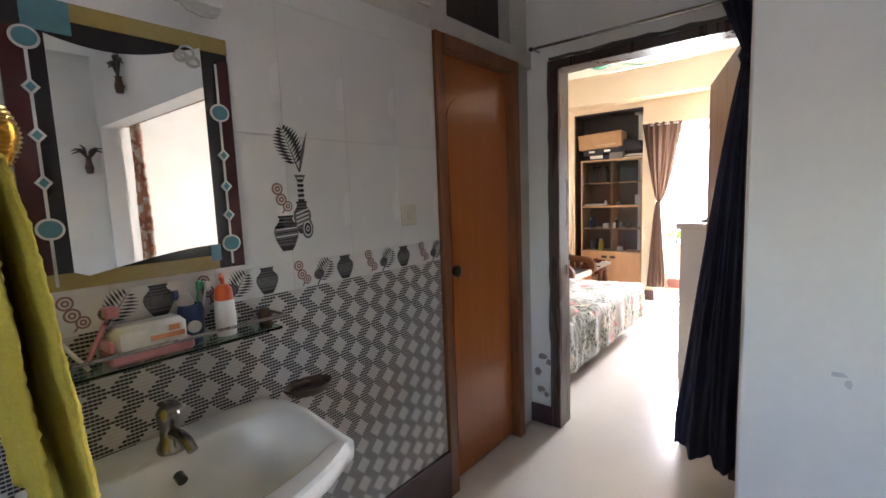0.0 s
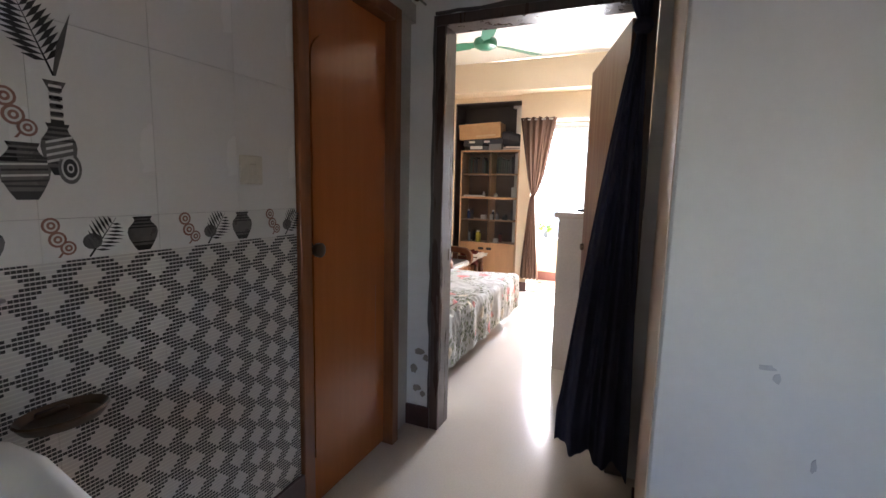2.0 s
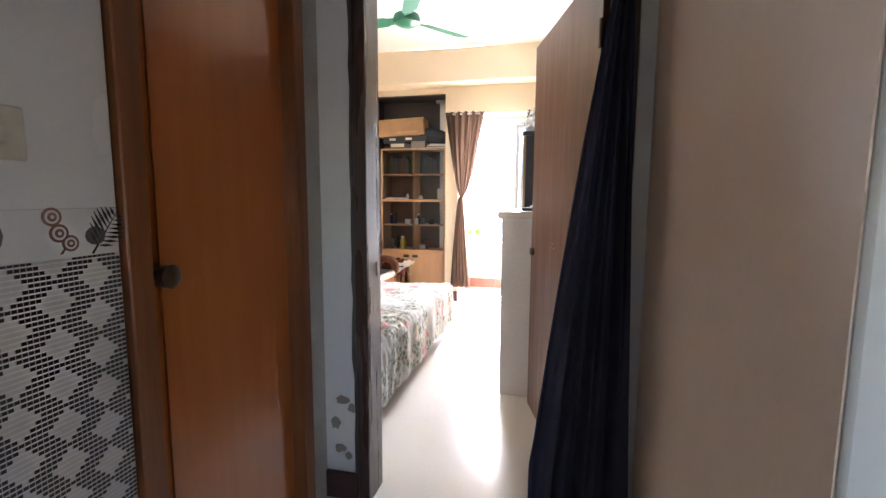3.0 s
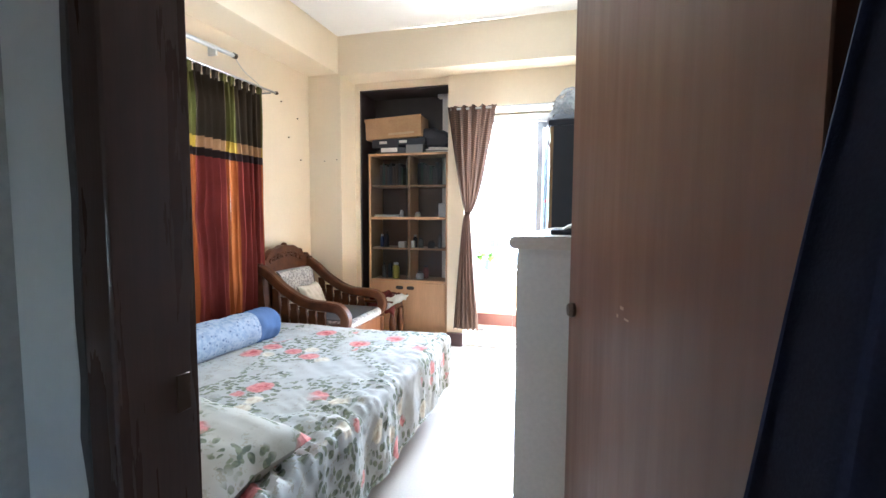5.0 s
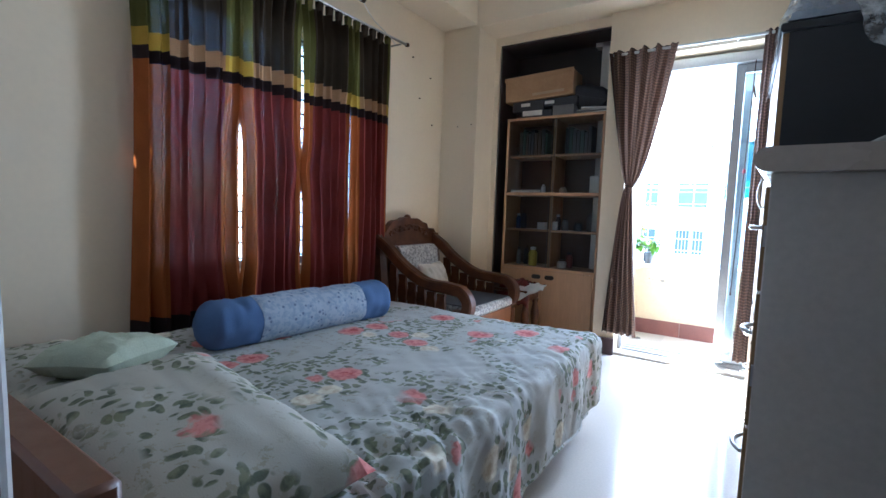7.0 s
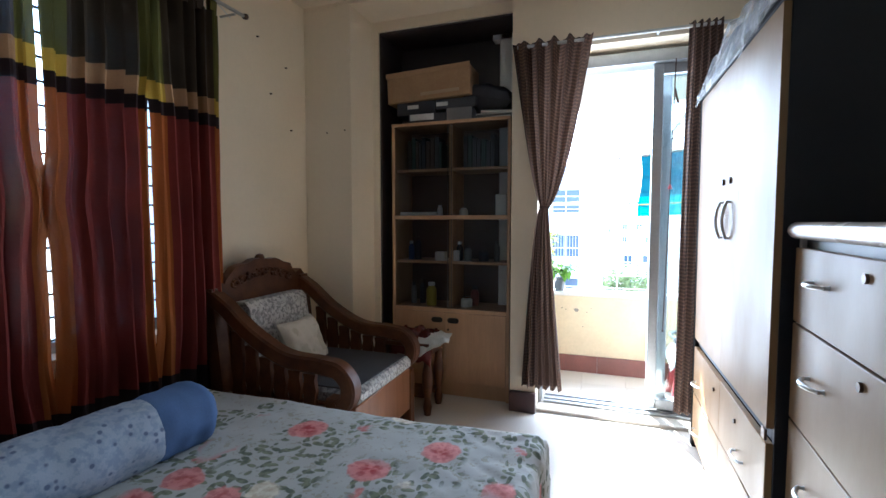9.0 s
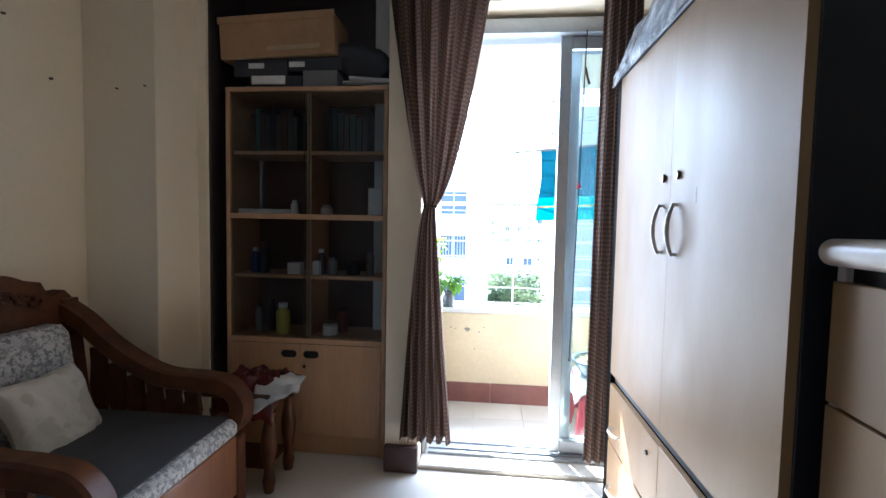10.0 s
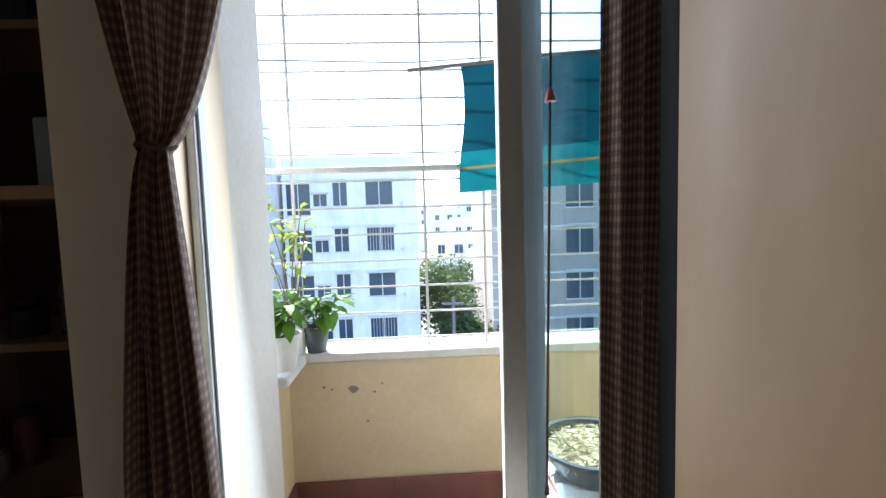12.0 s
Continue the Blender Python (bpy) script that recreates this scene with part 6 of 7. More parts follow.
def wardrobe():
    fx, y0, y1, zt = -0.382, 5.005, 6.17, 1.79
    t = thing("wardrobe", (-0.1, 5.6, 0), "tall beech wardrobe with black sides and steel handles", "wardrobe")
    part("side_panel", Mesh().box(fx, y0, 0, 0.18, y0 + 0.022, zt, b=0.002), BLACK, t, "black laminate side")
    part("side_panel", Mesh().box(fx - 0.019, y1 - 0.052, 0, 0.18, y1, zt, b=0.002), MATTBLACK, t, "black laminate side")
    part("top_panel", Mesh().box(fx - 0.03, y0 - 0.01, zt, 0.18, y1 + 0.01, zt + 0.035, b=0.006), BLACK, t, "dark top board")
    part("back_panel", box(0.165, y0 + 0.022, 0, 0.18, y1 - 0.022, zt), BLACK, t)
    part("mid_rail", Mesh().box(fx, y0 + 0.022, 0.54, 0.15, y1 - 0.022, 0.57), BLACK, t)
    part("plinth", Mesh().box(fx + 0.02, y0 + 0.022, 0, 0.15, y1 - 0.022, 0.05), BLACK, t)
    ym = 5.565
    for a, b, hy, ly in ((y0 + 0.004, ym - 0.0002, 5.512, 5.508), (ym + 0.0002, y1 - 0.054, 5.620, 5.614)):
        d = part("door", Mesh().box(fx - 0.02, a, 0.58, fx, b, zt - 0.004, b=0.0005), BEECH, t, "plain beech laminate door")
        part("handle", bow_handle((fx - 0.02, hy, 1.185), "z", 0.148, 0.026, 0.0066, 95), STEEL, d, "ribbed steel bow handle")
        part("lock", Mesh().tube([(fx - 0.028, ly, 1.338), (fx - 0.018, ly, 1.338)], 0.0125, 14), BRONZE, d)
        part("keyhole", Mesh().tube([(fx - 0.029, ly, 1.338), (fx - 0.0275, ly, 1.338)], 0.004, 8), INK, d)
        for z0, z1 in ((0.30, 0.536), (0.055, 0.294)):
            w = part("drawer_front", Mesh().box(fx - 0.02, a, z0, fx, b, z1, b=0.002), BEECH, t, "plain beech drawer front")
            part("handle", bow_handle((fx - 0.02, (a + b) / 2 - (0.02 if b < 5.6 else -0.17), (z0 + z1) / 2 - 0.05), "y", 0.10, 0.026, 0.005), STEEL, w, "small steel bow handle")
        part("lock", Mesh().tube([(fx - 0.026, 5.66 if b > 5.6 else 5.33, 0.467), (fx - 0.018, 5.66 if b > 5.6 else 5.33, 0.467)], 0.008, 12), BRONZE, t)
    part("scratch", Mesh().prism([(5.391, 1.256), (5.395, 1.252), (5.396, 1.292), (5.393, 1.296)], "yz", fx - 0.0199, fx - 0.0206), LEAFWOOD, t)
    part("corner_bracket", Mesh().box(fx - 0.026, y0 - 0.002, 0.545, fx - 0.018, y0 + 0.03, 0.58, b=0.002), BRONZE, t)
    # plastic-wrapped bundle on top
    b = thing("wrapped_bundle", (-0.1, 5.6, zt + 0.035), "bundle wrapped in crumpled clear plastic on the wardrobe", "bundle")
    zz = zt + 0.036

    def lump(u, v, grow=0.0, fall=0.0):
        a, c = 2 * u - 1, 2 * v - 1
        e = max(0.0, (1 - abs(a) ** 3) * (1 - abs(c) ** 4)) ** 0.5
        x = -0.15 + a * (0.24 + grow)
        y = 5.58 + c * (0.58 + grow)
        h = 0.27 * e * (0.8 + 0.5 * noise.noise((a * 1.5, c * 3, 3))) + 0.02 * noise.noise((a * 7, c * 11, 5)) + grow * 0.6
        z = zz + max(0.004, h)
        if fall and a < -0.86:
            z = zz - (-a - 0.86) * 0.55 * (0.7 + 0.6 * noise.noise((c * 4, 2, 1)))
            x = min(x, fx - 0.035)
        return (x, y, z)
    part("quilt", Mesh().grid(lambda u, v: lump(u, v), 24, 50), mat("grey_blue_quilt", (0.34, 0.36, 0.41), (0.17, 0.20, 0.26), 0.9, 5), b, solid=False)
    part("plastic_sheet", Mesh().grid(lambda u, v: lump(u, v, 0.035, 1.0), 44, 80), FILM, b, "clear crumpled plastic sheet", solid=False)

    def flap(u, v):
        c = 0.5 * noise.noise((u * 3, 4, 1)) + 0.5
        x = -0.19 + 0.20 * u + 0.05 * (v - 0.3) + 0.03 * noise.noise((u * 4, v * 3, 8))
        return (x, 4.985 - 0.022 * abs(math.sin(math.pi * v)) - 0.025 * abs(noise.noise((u * 6, v * 5, 2))), zz + 0.05 - v * (0.13 + 0.10 * math.sin(math.pi * u) ** 0.5 * (0.4 + c)))
    part("plastic_flap", Mesh().grid(flap, 30, 30), FILM, b, "loose end of the plastic sheet", solid=False)


def dresser():
    """Chest of drawers, slightly askew against the east wall; built along its own axis."""
    t = thing("chest_of_drawers", (0, 0, 0), "beige chest of drawers with a pale rounded top", "chest of drawers")
    L, D, H = 1.215, 0.54, 1.133

    def p(name, me, m, parent=t, label=""):
        ob = part(name, me, m, parent, label)
        ob.matrix_parent_inverse = Matrix()
        return ob
    p("side_panel", Mesh().box(0, 0, 0, D, 0.02, H, b=0.002), GREYSIDE, t, "grey-beige side panel")
    p("side_panel", Mesh().box(0, L - 0.02, 0, D, L, H, b=0.002), GREYSIDE, t, "grey-beige side panel")
    p("back_panel", box(D - 0.012, 0.02, 0, D, L - 0.02, H), GREYSIDE)
    p("plinth", box(0.03, 0.02, 0, D - 0.02, L - 0.02, 0.06), BLACK)
    p("shadow_rail", box(0.012, 0.02, 0.06, 0.02, L - 0.02, H), BLACK)
    n = 10
    prof = [(D, H), (D, H + 0.045)] + [(-0.005 + 0.0225 * math.cos(a), H + 0.0225 + 0.0225 * math.sin(a)) for a in np.linspace(math.pi / 2, 3 * math.pi / 2, n)]
    p("top", Mesh().prism(prof, "xz", -0.03, L + 0.003), SLAB, t, "rounded pale laminate top")
    zs = [0.07, 0.345, 0.635, 0.905, 1.112]
    for k in range(4):
        w = p("drawer_front", Mesh().box(-0.008, 0.022, zs[k] + 0.003, 0.012, L - 0.004, zs[k + 1] - 0.003, b=0.002), BEECH, t, "beech laminate drawer front")
        for y in (0.25, L - 0.205):
            p("handle", bow_handle((-0.008, y, (zs[k] + zs[k + 1]) / 2 + 0.02), "y", 0.11, 0.03, 0.006), STEEL, w, "steel bow handle")
        p("lock", Mesh().tube([(-0.014, L - 0.44, zs[k + 1] - 0.04), (-0.006, L - 0.44, zs[k + 1] - 0.04)], 0.010, 12), BRONZE, w)
        p("side_strip", box(-0.004, 0.0, zs[k] + 0.09, 0.0, 0.012, zs[k] + 0.13), STEEL, t)
    t.matrix_basis = pose(-0.437, 3.765, 0, 0, 0, -4.0)
    z = H + 0.0455
    solo("book", Mesh().box(-0.33, 3.90, z, 0.0, 4.12, z + 0.018, b=0.003), DARKBOX, "dark thin book on the chest of drawers", "book")
    m = Mesh().grid(lambda u, v: (-0.285 + 0.28 * u, 3.90 + 0.22 * v, z + 0.022 + 0.05 * min(1.0, 2.4 * u) ** 0.8 + 0.006 * noise.noise((u * 3, v * 3, 2))), 20, 8)
    o = solo("paper_sheaf", m, PAPER, "curling white papers on the chest of drawers", "papers", solid=False)
    o.modifiers.new("thickness", "SOLIDIFY").thickness = 0.006


def ceiling_fan():
    c = Vector((-1.25, 4.37, 2.585))
    t = thing("ceiling_fan", (c.x, c.y, CZ), "green three-bladed ceiling fan at rest", "ceiling fan")
    part("motor", Mesh().lathe(c, [(0.0, -0.055), (0.05, -0.052), (0.095, -0.03), (0.105, 0.0), (0.095, 0.03), (0.05, 0.05), (0.0, 0.055)], 24), FANGREEN, t)
    part("rod", Mesh().tube([(c.x, c.y, c.z + 0.05), (c.x, c.y, CZ - 0.03)], 0.012, 10), FANGREEN, t)
    part("canopy", Mesh().lathe((c.x, c.y, CZ - 0.06), [(0.0, 0), (0.025, 0), (0.06, 0.055), (0.06, 0.06), (0.0, 0.06)], 16), FANGREEN, t)
    for a in (54, 174, 294):
        d, s = Vector((math.cos(radians(a)), math.sin(radians(a)), 0)), Vector((-math.sin(radians(a)), math.cos(radians(a)), 0))
        rings = []
        for r, w in ((0.09, 0.03), (0.15, 0.035), (0.17, 0.055), (0.4, 0.062), (0.58, 0.066), (0.60, 0.055)):
            q = c + d * r
            rings.append([q + s * w + Vector((0, 0, 0.012)), q - s * w + Vector((0, 0, -0.012)), q - s * w + Vector((0, 0, -0.015)), q + s * w + Vector((0, 0, 0.009))])
        part("blade", Mesh().ring(rings), FANGREEN, t)


def balcony_curtains():
    t = thing("curtain_rod", (-0.8, 6.23, 2.2), "white curtain rod over the balcony door", "curtain rod")
    part("rod", Mesh().tube([(-1.36, 6.235, 2.205), (-0.20, 6.235, 2.205)], 0.010), FANWHITE, t)
    for x in (-1.30, -0.60, -0.22):
        part("bracket", Mesh().tube([(x, 6.235, 2.205), (x, 6.29, 2.205)], 0.007), FANWHITE, t)

    def left(u, v):
        z = 2.225 - v * 2.045
        if z > 1.268:
            k = (z - 1.268) / (2.225 - 1.268)
            x0, x1 = -1.213 - 0.175 * k ** 0.7, -1.167 + 0.235 * k ** 0.6
        else:
            k = (1.268 - z) / 1.09
            x0, x1 = -1.213 - 0.10 * k ** 0.5, -1.167 + 0.092 * k
        amp = 0.010 + 0.022 * min(1.0, abs(z - 1.275) * 1.5)
        return (x0 + (x1 - x0) * u, 6.225 + amp * (math.sin(u * 31 + 1.2 * math.sin(v * 4 + u * 3)) + 0.45 * math.sin(u * 67 + 2 * math.sin(v * 3))) + 0.012 * noise.noise((u * 6, v * 5, 9)), z + 0.006 * math.sin(u * 38))
    c = solo("balcony_curtain", Mesh().grid(left, 100, 70), PLAID, "brown checked curtain tied back at mid-height", "curtain", "checked curtains at the balcony door", solid=False)
    part("tieback", Mesh().tube([(-1.190 + 0.027 * math.cos(a), 6.225 + 0.02 * math.sin(a), 1.266 + 0.004 * math.sin(2 * a)) for a in np.linspace(0, math.tau, 17)], 0.006, 6), PLAID, c)

    def right(u, v):
        z = 2.225 - v * 2.10
        x0, x1 = -0.455 - 0.025 * v, -0.30
        return (x0 + (x1 - x0) * u, 6.232 + 0.022 * math.sin(u * 30 + 0.6 * math.sin(v * 5)) + 0.006 * noise.noise((u * 6, v * 7, 4)), z)
    solo("balcony_curtain", Mesh().grid(right, 70, 50), PLAID, "brown checked curtain hanging straight beside wardrobe", "curtain", "checked curtains at the balcony door", solid=False)
    p = thing("pull_cord", (-0.51, 6.40, 2.1), "brown pull cord with tassels at the glass door", "cord")
    part("cord", Mesh().tube([(-0.492, 6.40, 2.10), (-0.505, 6.40, 1.39), (-0.515, 6.40, 0.9), (-0.522, 6.40, 0.55)], 0.0028, 6), RUSTWIRE, p)
    part("tassel", Mesh().lathe((-0.505, 6.40, 1.365), [(0.0, 0), (0.013, 0.002), (0.009, 0.018), (0.003, 0.03), (0.0, 0.03)], 8), STOOLRED, p)
    part("tassel", Mesh().lathe((-0.522, 6.40, 0.535), [(0.0, 0), (0.006, 0.002), (0.004, 0.018), (0.0, 0.025)], 8), RUSTWIRE, p)
    part("tassel", Mesh().tube([(-0.493, 6.40, 1.93), (-0.485, 6.39, 1.88), (-0.475, 6.39, 1.85)], 0.006, 6), RUSTWIRE, p)


window_curtains()
wall_pipe()
bed()
bed_things()
armchair()
side_table()
bookcase()
bookcase_top()
wardrobe()
dresser()
ceiling_fan()
balcony_curtains()
cord([(-1.04, 2.705, 1.75), (-1.045, 2.82, 1.3), (-1.04, 2.835, 1.0), (-1.04, 2.835, 0.5), (-1.04, 2.80, 0.01)], 0.0045, WHITEPLASTIC, "power_cord", "white power cord hanging beside the doorway", "power cord")


# ---- balcony things ----
def grille():
    t = thing("balcony_grille", (-0.3, 7.25, PZ + 0.035), "grey painted steel balcony grille of thin bars", "grille")
    z = 0.665
    while z < 2.04:
        part("bar", Mesh().tube([(-1.36, 7.25, z), (0.82, 7.25, z)], 0.0042, 6), GRILLE, t)
        part("bar", Mesh().tube([(-1.36, 6.94, z), (-1.36, 7.25, z)], 0.0042, 6), GRILLE, t)
        z += 0.1025
    part("rail", Mesh().box(-1.36, 7.235, 1.312, 0.82, 7.265, 1.335, b=0.003), GRILLE, t)
    for x in (-1.36, -1.255, -0.755, -0.525, -0.03, 0.46, 0.80):
        part("upright", Mesh().box(x - 0.005, 7.244, 0.63, x + 0.005, 7.258, 2.05, b=0.001), GRILLE, t)


def leaf_mesh(L, W, bend=0.3):
    me = Mesh()
    pts = [(0, 0), (0.25, 0.75), (0.5, 1.0), (0.78, 0.7), (1.0, 0.0)]
    v = [(0, 0, 0)]
    for s, w in pts[1:-1]:
        z = -bend * L * s * s
        v += [(L * s, W * w / 2, z + 0.12 * W * w), (L * s, 0, z), (L * s, -W * w / 2, z + 0.12 * W * w)]
    v.append((L, 0, -bend * L))
    f = [(0, 2, 1), (0, 3, 2), (1, 2, 5, 4), (2, 3, 6, 5), (4, 5, 8, 7), (5, 6, 9, 8), (7, 8, 10), (8, 9, 10)]
    return me.add(v, f)


def potted_plant(x, y, z, r, h, pot_m, leaf_m, broad, label, seed, tall):
    rnd = random.Random(seed)
    t = thing("potted_plant", (x, y, z), label, "potted plant", "plants on the balcony ledge")
    part("pot", Mesh().lathe((x, y, z), [(0.0, 0), (r * 0.72, 0), (r * 0.95, h * 0.82), (r * 1.06, h * 0.84), (r * 1.06, h), (r * 0.95, h), (r * 0.9, h * 0.85), (0.0, h * 0.84)], 20), pot_m, t)
    part("soil", Mesh().lathe((x, y, z + h * 0.84), [(0.0, 0), (r * 0.88, 0), (r * 0.8, 0.006), (0.0, 0.01)], 16), SOIL, t)
    data = leaf_mesh(*((0.075, 0.036, 0.5) if broad else (0.055, 0.022, 0.3))).data("leaf", leaf_m, False)
    spots = []
    for k in range(7 if broad else 9):
        a = rnd.random() * math.tau
        out = 1.0 if broad else 1.5
        top = Vector((x + out * (0.05 + 0.05 * rnd.random()) * math.cos(a), y + 0.06 * math.sin(a), z + h + tall * (0.45 + 0.55 * rnd.random())))
        base = Vector((x + 0.02 * math.cos(a), y + 0.02 * math.sin(a), z + h * 0.85))
        mid = (base + top) / 2 + Vector((0.02 * rnd.uniform(-1, 1), 0.02 * rnd.uniform(-1, 1), 0.02))
        path = smooth_path([base, mid, top], 4)
        part("stem", Mesh().tube(path, 0.003 if broad else 0.0021, 5), STEM, t)
        for i in range(9 if broad else 10):
            low = 0.35 if broad else (0.82 if i < 7 else 0.4)
            q = path[min(len(path) - 1, int((low + (1 - low) * rnd.random()) * len(path)))]
            spots.append((q, rnd.random() * 360, rnd.uniform(-50, 25), rnd.uniform(0.6, 1.25)))
    for q, yaw, tilt, s in spots:
        o = part("leaf", data, None, t)
        o.matrix_parent_inverse = t.matrix_basis.inverted()
        o.matrix_basis = Matrix.Translation(q) @ Euler((radians(20 * (s - 0.9)), radians(tilt), radians(yaw))).to_matrix().to_4x4() @ Matrix.Scale(s, 4)


def clothes_line():
    t = thing("clothes_line", (-0.3, 7.08, 1.69), "thin drying line across the balcony", "clothes line")
    part("line", Mesh().tube([(-1.24, 6.9, 1.62), (-0.8, 7.02, 1.645), (-0.3, 7.08, 1.69), (0.82, 7.10, 1.76)], 0.003, 6), WHITEPLASTIC, t)
    part("rod", Mesh().tube([(-0.80, 7.065, 1.634), (-0.3, 7.08, 1.683), (0.3, 7.085, 1.722)], 0.007, 8), GREYBOX, t, "grey drying rod")

    def hang(u, v):
        x = -0.62 + 0.80 * u
        zt = 1.66 + 0.062 * u
        s = v * 0.47
        return (x + 0.012 * math.sin(v * 5), 7.075 + 0.02 * math.sin(u * 15 + v * 2) * v + 0.01 * noise.noise((u * 5, v * 5, 2)), zt - s * (1 - 0.06 * (1 - u)))
    names = [TEALCLOTH, TEALHEM, ORANGEHEM]
    solo("hanging_towel", Mesh().grid(hang, 40, 50, mfn=lambda u, v: 0 if v < 0.68 else (2 if 0.79 < v < 0.815 else 1)), names, "teal towel with striped hem drying on a line", "towel", solid=False)
    fr = Mesh()
    rnd = random.Random(5)
    for k in range(26):
        y = 1.22 + 0.40 * k / 26
        fr.tube([(-0.62, 7.075, y), (-0.634 - 0.012 * rnd.random(), 7.075, y - 0.02)], 0.0015, 4)
    part("fringe", fr, TEALHEM, bpy.data.objects["hanging_towel"])


def straw_tub():
    x, y = -0.27, 6.80
    s = thing("plastic_stool", (x, y, 0), "red plastic stool on the balcony floor", "stool")
    part("seat", Mesh().box(x - 0.15, y - 0.15, 0.31, x + 0.15, y + 0.15, 0.335, b=0.012), STOOLRED, s)
    for dx in (-1, 1):
        for dy in (-1, 1):
            a, b = (x + dx * 0.13, y + dy * 0.13), (x + dx * 0.165, y + dy * 0.165)
            rings = [[(p[0] - dx * w, p[1] - dy * 0.0, z), (p[0], p[1], z), (p[0], p[1] - dy * w, z), (p[0] - dx * w, p[1] - dy * w, z)] for p, z, w in ((b, 0, 0.035), (a, 0.31, 0.045))]
            part("leg", Mesh().ring(rings), STOOLRED, s)
    m = Mesh().grid(lambda u, v: (x - 0.18 + 0.36 * u, y - 0.19 + 0.36 * v, 0.340 + 0.004 * noise.noise((u * 6, v * 6, 1)) - 0.5 * max(0, 0.12 - u) - 0.4 * max(0, 0.1 - v)), 20, 20)
    ob = solo("plastic_bag", m, WHITEPLASTIC, "white plastic sheet spread over the stool", "plastic sheet", solid=False)
    ob.modifiers.new("thickness", "SOLIDIFY").thickness = 0.003
    t = thing("tub", (x, y, 0.345), "dark round tub filled with dry straw", "tub")
    part("tub_wall", Mesh().lathe((x, y, 0.347), [(0.0, 0), (0.11, 0), (0.155, 0.075), (0.168, 0.082), (0.168, 0.092), (0.152, 0.09), (0.12, 0.03), (0.0, 0.028)], 32), DARKTUB, t)
    st = Mesh()
    rnd = random.Random(9)
    for k in range(420):
        a, r = rnd.random() * math.tau, 0.14 * math.sqrt(rnd.random())
        px, py, pz = x + r * math.cos(a), y + r * math.sin(a), 0.415 + 0.022 * rnd.random() - 0.3 * max(0, r - 0.11)
        b, l = rnd.random() * math.tau, 0.012 + 0.022 * rnd.random()
        st.tube([(px, py, pz), (px + l * math.cos(b), py + l * math.sin(b), pz + 0.012 * rnd.uniform(-1, 1))], 0.0018, 3)
    tagged(part("straw", st, STRAW, t, "loose dry straw"), kind="stuff")
    part("straw_bed", Mesh().lathe((x, y, 0.385), [(0.0, 0), (0.13, 0.0), (0.145, 0.028), (0.0, 0.036)], 24), STRAW, t)


def balcony_small():
    t = thing("floor_drain", (-1.19, 6.93, -0.008), "dark round drain cover on balcony floor", "drain")
    part("cover", Mesh().lathe((-1.19, 6.93, 0.0), [(0.0, 0), (0.034, 0), (0.03, 0.006), (0.0, 0.007)], 18), DARKTUB, t)


# ---- outside ----
def house(name, x0, y0, x1, y1, z0, z1, wall_m, label, cols, storeys, h0, sill=0.9, win_h=1.4, seed=0, grille_on=True, band_m=None):
    t = thing(name, ((x0 + x1) / 2, (y0 + y1) / 2, z0), label, "building")
    part("wall", Mesh().box(x0, y0, z0, x1, y1, z1), wall_m, t)
    part("parapet", Mesh().box(x0 - 0.1, y0 - 0.1, z1, x1 + 0.1, y1 + 0.1, z1 + 0.12).box(x0, y0, z1 + 0.12, x1, y0 + 0.15, z1 + 0.9).box(x1 - 0.15, y0 + 0.15, z1 + 0.12, x1, y1, z1 + 0.9), wall_m, t)
    for s in range(storeys):
        zf = h0 - 3.02 * s
        part("floor_band", Mesh().box(x0 - 0.06, y0 - 0.08, zf + 2.62, x1 + 0.06, y0, zf + 2.74), band_m or wall_m, t)
        if band_m:
            for dz in (0.85, 1.75):
                part("floor_band", Mesh().box(x0 - 0.03, y0 - 0.04, zf + dz, x0 + 3.2, y0, zf + dz + 0.07), band_m, t)
        for cx, w, hh, kind in cols:
            sl = sill if kind != "tall" else 0.35
            w0 = part("window", Mesh().box(cx - w / 2, y0 - 0.02, zf + sl, cx + w / 2, y0 + 0.02, zf + sl + hh), WINDARK, t)
            part("window_frame", Mesh().box(cx - w / 2 - 0.07, y0 - 0.07, zf + sl - 0.09, cx + w / 2 + 0.07, y0 - 0.022, zf + sl - 0.005).box(cx - w / 2 - 0.12, y0 - 0.35, zf + sl + hh + 0.06, cx + w / 2 + 0.12, y0 - 0.001, zf + sl + hh + 0.14)
                 .box(cx - 0.03, y0 - 0.035, zf + sl, cx + 0.03, y0 - 0.021, zf + sl + hh), WINFRAME, w0)
            if grille_on and kind == "grille" and s % 2:
                g = Mesh()
                for k in range(1, 9):
                    g.box(cx - w / 2 + w * k / 9 - 0.012, y0 - 0.05, zf + sl, cx - w / 2 + w * k / 9 + 0.012, y0 - 0.036, zf + sl + hh)
                part("window_grille", g, WINFRAME, w0)
    return t


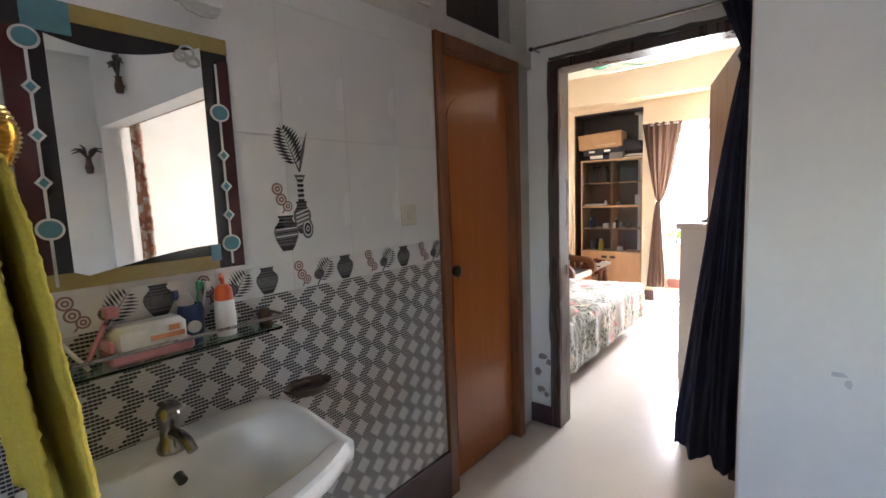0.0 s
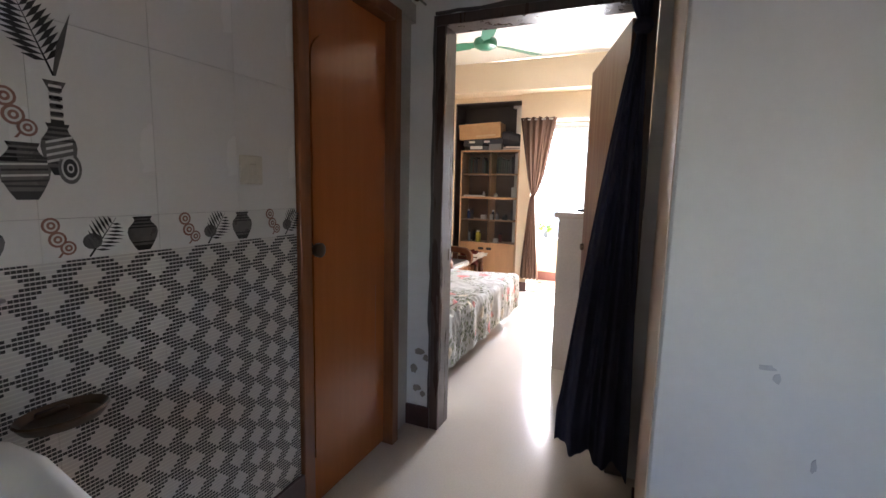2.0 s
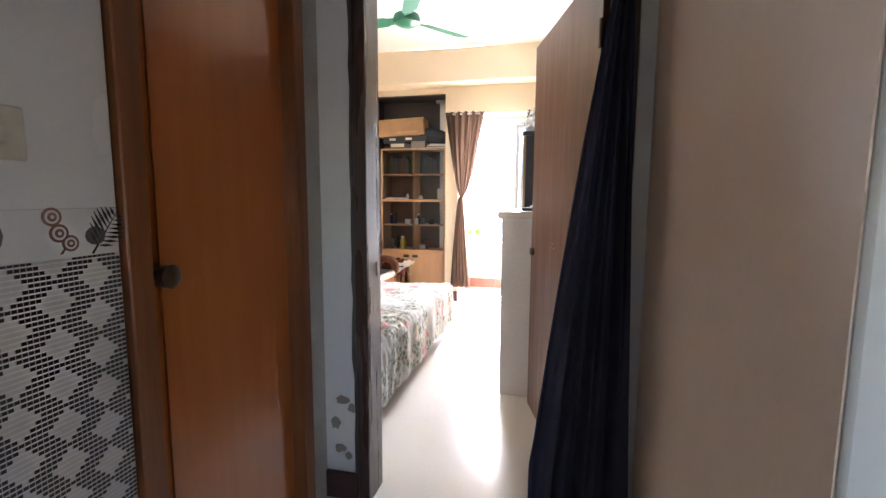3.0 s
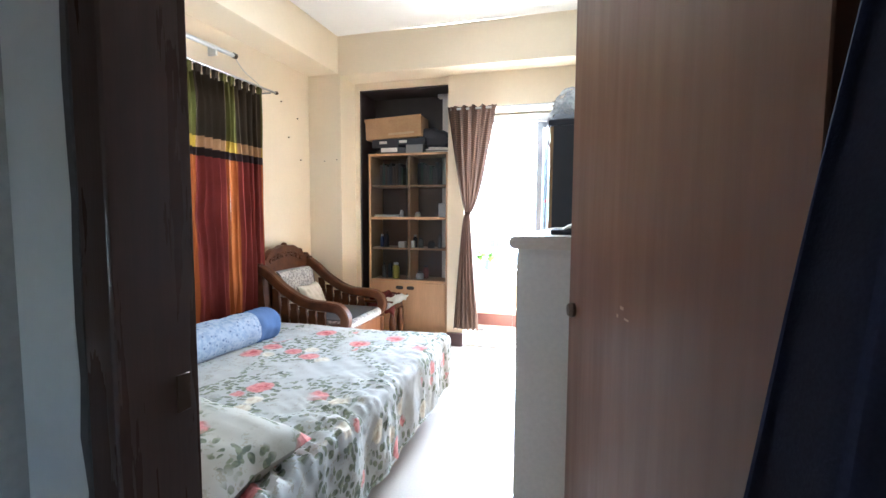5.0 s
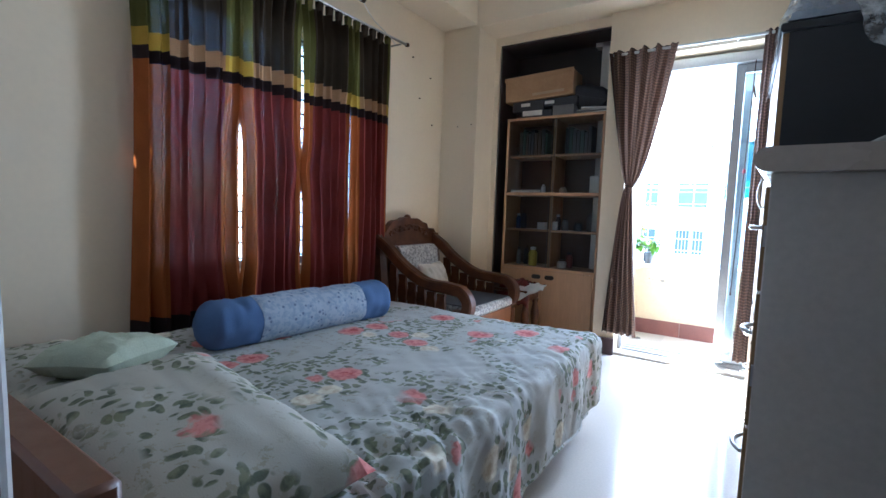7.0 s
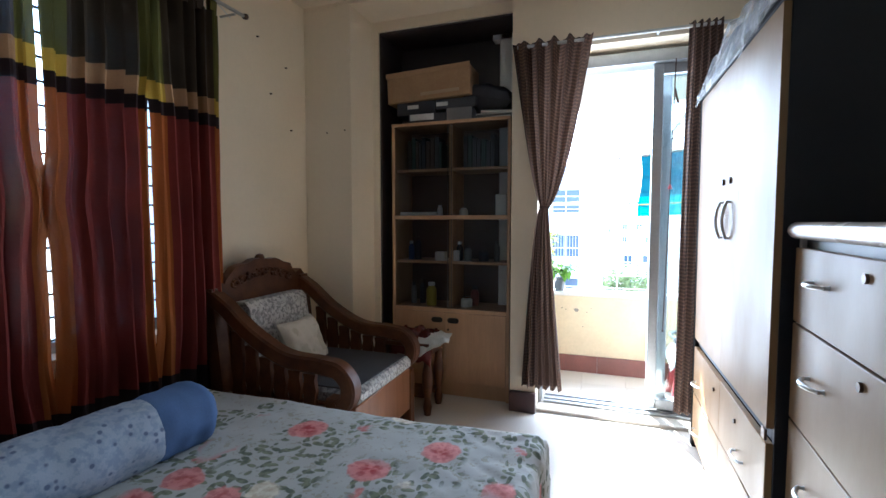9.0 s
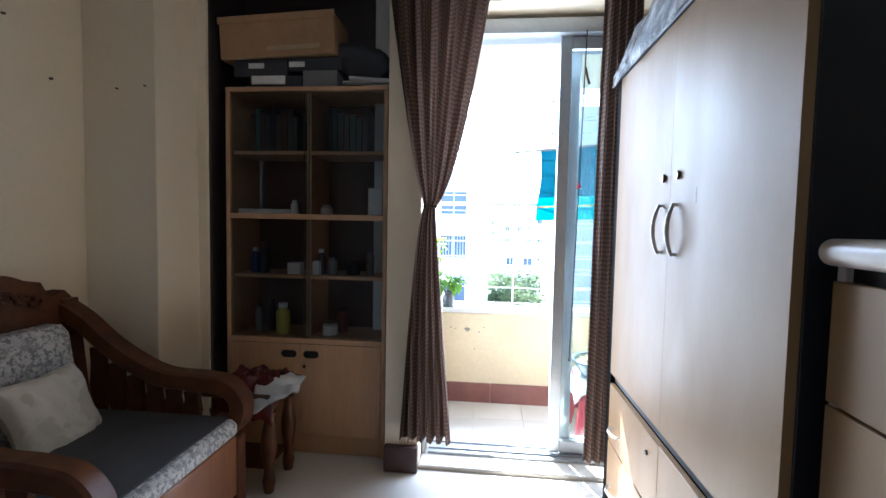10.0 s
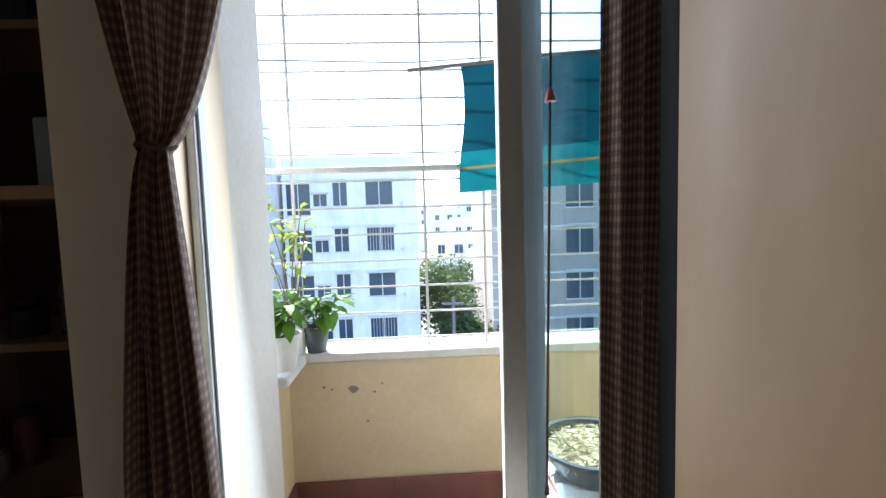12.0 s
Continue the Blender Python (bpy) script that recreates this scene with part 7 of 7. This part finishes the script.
def tree(x, y, z0, h, r, seed):
    rnd = random.Random(seed)
    t = thing("tree", (x, y, z0), "leafy green street tree between the houses", "tree", "trees down in the street")
    tr = Mesh()
    tr.tube([(x, y, z0), (x + 0.1, y, z0 + h * 0.3), (x, y + 0.1, z0 + h * 0.6)], [0.22, 0.16, 0.10], 8)
    tips = []
    for k in range(8):
        a = k * 2.4
        tip = Vector((x + r * 0.75 * math.cos(a), y + r * 0.75 * math.sin(a), z0 + h * (0.55 + 0.4 * rnd.random())))
        tr.tube([(x, y, z0 + h * (0.35 + 0.03 * k)), ((x + tip.x) / 2, (y + tip.y) / 2, tip.z - 0.3), tip], [0.07, 0.05, 0.02], 5)
        tips.append(tip)
    tips.append(Vector((x, y, z0 + h * 0.95)))
    part("trunk", tr, BARK, t)
    v, f = [], []
    for k in range(2200):
        c = rnd.choice(tips)
        d = Vector((rnd.gauss(0, 1), rnd.gauss(0, 1), rnd.gauss(0, 0.7))) * r * 0.27
        p = c + d
        a, b = Vector((rnd.uniform(-1, 1), rnd.uniform(-1, 1), rnd.uniform(-0.6, 0.6))).normalized(), Vector((rnd.uniform(-1, 1), rnd.uniform(-1, 1), rnd.uniform(-1, 1))).normalized()
        s = 0.13 + 0.14 * rnd.random()
        n = len(v)
        v += [p - a * s, p + b * s * 0.5, p + a * s, p - b * s * 0.5]
        f.append((n, n + 1, n + 2, n + 3))
    part("crown", Mesh().add(v, f), FOLIAGE, t, solid=False)


grille()
potted_plant(-1.262, 7.03, PZ + 0.035, 0.065, 0.12, WHITEPLASTIC, LEAF, True, "white pot with a broad-leaved green plant", 1, 0.16)
potted_plant(-1.185, 7.215, PZ + 0.035, 0.05, 0.10, DARKTUB, LEAF, True, "dark pot with a broad-leaved green plant", 2, 0.12)
potted_plant(-1.265, 7.20, PZ + 0.035, 0.055, 0.17, WHITEPLASTIC, LEAFPALE, False, "pale pot with a tall yellow-green shrub", 3, 0.42)
clothes_line()
straw_tub()
balcony_small()

GZ = -10.5
ground = structure("ground", Mesh().add([(-900, -900, GZ), (900, -900, GZ), (900, 2500, GZ), (-900, 2500, GZ)], [(0, 1, 2, 3)]), GROUND, solid=False)
house("apartment_building", -9.6, 36, -0.9, 46, GZ, 4.1, FACADE, "white weathered apartment block with dark windows",
      [(-3.35, 1.75, 1.5, "grille"), (-5.9, 0.9, 1.5, "plain"), (-7.2, 0.85, 0.75, "plain"), (-8.6, 1.5, 2.0, "tall"), (-1.9, 0.001, 0.001, "plain")], 5, 0.95)
house("apartment_building", -26, 33, -9.9, 45, GZ, 6.0, FACADE3, "tall pale apartment block behind the plants", [(-12, 1.6, 1.4, "plain"), (-15, 1.6, 1.4, "grille"), (-18.5, 1.6, 1.4, "plain")], 5, 2.3, seed=2)
house("apartment_building", 3.9, 35, 18, 46, GZ, 8.0, FACADE2, "grey-brown banded apartment block with pale window frames", [(9.7, 1.8, 1.8, "plain"), (13.5, 1.8, 1.8, "plain"), (16.4, 1.4, 1.8, "plain")], 5, 3.46, seed=3, band_m=WINFRAME)
for i, (x, y, w, top) in enumerate(((0.5, 70, 7, -2.5), (4.5, 85, 6, -0.5), (1.5, 120, 9, 1.5), (-1.5, 150, 8, 3.0), (8, 130, 8, 3.5), (5.5, 62, 5, -4.0))):
    house("distant_house", x, y, x + w, y + 8, GZ, top, FACADE3 if i % 2 else FACADE, "pale distant flat-roofed house", [(x + w * 0.25, 1.0, 1.2, "plain"), (x + w * 0.6, 1.2, 1.2, "plain"), (x + w * 0.85, 0.8, 1.2, "plain")], 2, top - 2.9, seed=i)
for i, (x, y, h, r) in enumerate(((0.6, 40, 6.5, 2.4), (2.2, 36, 5.0, 1.8), (1.5, 48, 7.0, 2.6), (2.3, 52, 5.5, 2.0))):
    tree(x, y, GZ, h, r, i)
solo("street_pole", Mesh().tube([(1.0, 31, GZ), (1.0, 31, -3.6)], [0.12, 0.09], 8).box(0.4, 30.9, -4.0, 1.6, 31.1, -3.9), GREYBOX, "grey utility pole by the street", "utility pole")

# ---- tiles, last ----
TILE_W = 0.25


def wall_tiles():
    g = 0.0008
    x0, x1 = TW - 0.012, TW
    rows = [(0.235, 0.54, MOSAIC), (0.54, 0.848, MOSAIC), (0.848, 1.155, MOSAIC), (1.155, 1.245, WALLTILE), (1.245, 1.645, WALLTILE), (1.645, 2.045, WALLTILE), (2.045, 2.148, WALLTILE), (2.24, 2.62, WALLTILE), (2.62, HZ, WALLTILE)]
    y = 1.665
    shared = {}
    while y > -1.4:
        ya = y - TILE_W
        for z0, z1, m in rows:
            if m is MOSAIC:
                part("tile", Mesh().box(x0, ya + g * 0.4, z0 + g * 0.4, x1, y - g * 0.4, z1 - g * 0.4), m, wall_tiled)
            else:
                key = (z0, z1)
                if key not in shared:
                    shared[key] = Mesh().box(0, g / 2, g / 2, x1 - x0, TILE_W - g / 2, z1 - z0 - g / 2).data("tile", m)
                o = part("tile", shared[key], None, wall_tiled)
                o.matrix_basis = Matrix.Translation((x0, ya, z0))
        y = ya


def balcony_tiles():
    g = 0.0014
    w = 0.30
    data = Mesh().box(g / 2, g / 2, 0, w - g / 2, w - g / 2, 0.014, b=0.0015).data("tile", BALFLOOR)
    for i in range(7):
        for j in range(3):
            x, y = -1.29 + w * i, 6.622 + w * j
            if y + w > PY0 + 0.09:
                continue
            o = part("tile", data, None, balcony_floor)
            o.matrix_basis = Matrix.Translation((x, y, -0.012))
    k = structure("baseboard_parapet", box(-1.29, PY0 - 0.004, 0.0, 0.82, PY0, 0.125), GROUT)
    x = -1.288
    while x < 0.8:
        part("tile", Mesh().box(x, PY0 - 0.016, 0.0, x + 0.398, PY0 - 0.004, 0.132, b=0.002), REDTILE, k)
        x += 0.40
    part("tile", Mesh().box(-1.289, 6.93, 0.0, -1.277, PY0 - 0.017, 0.132, b=0.002), REDTILE, k)


wall_tiles()
balcony_tiles()
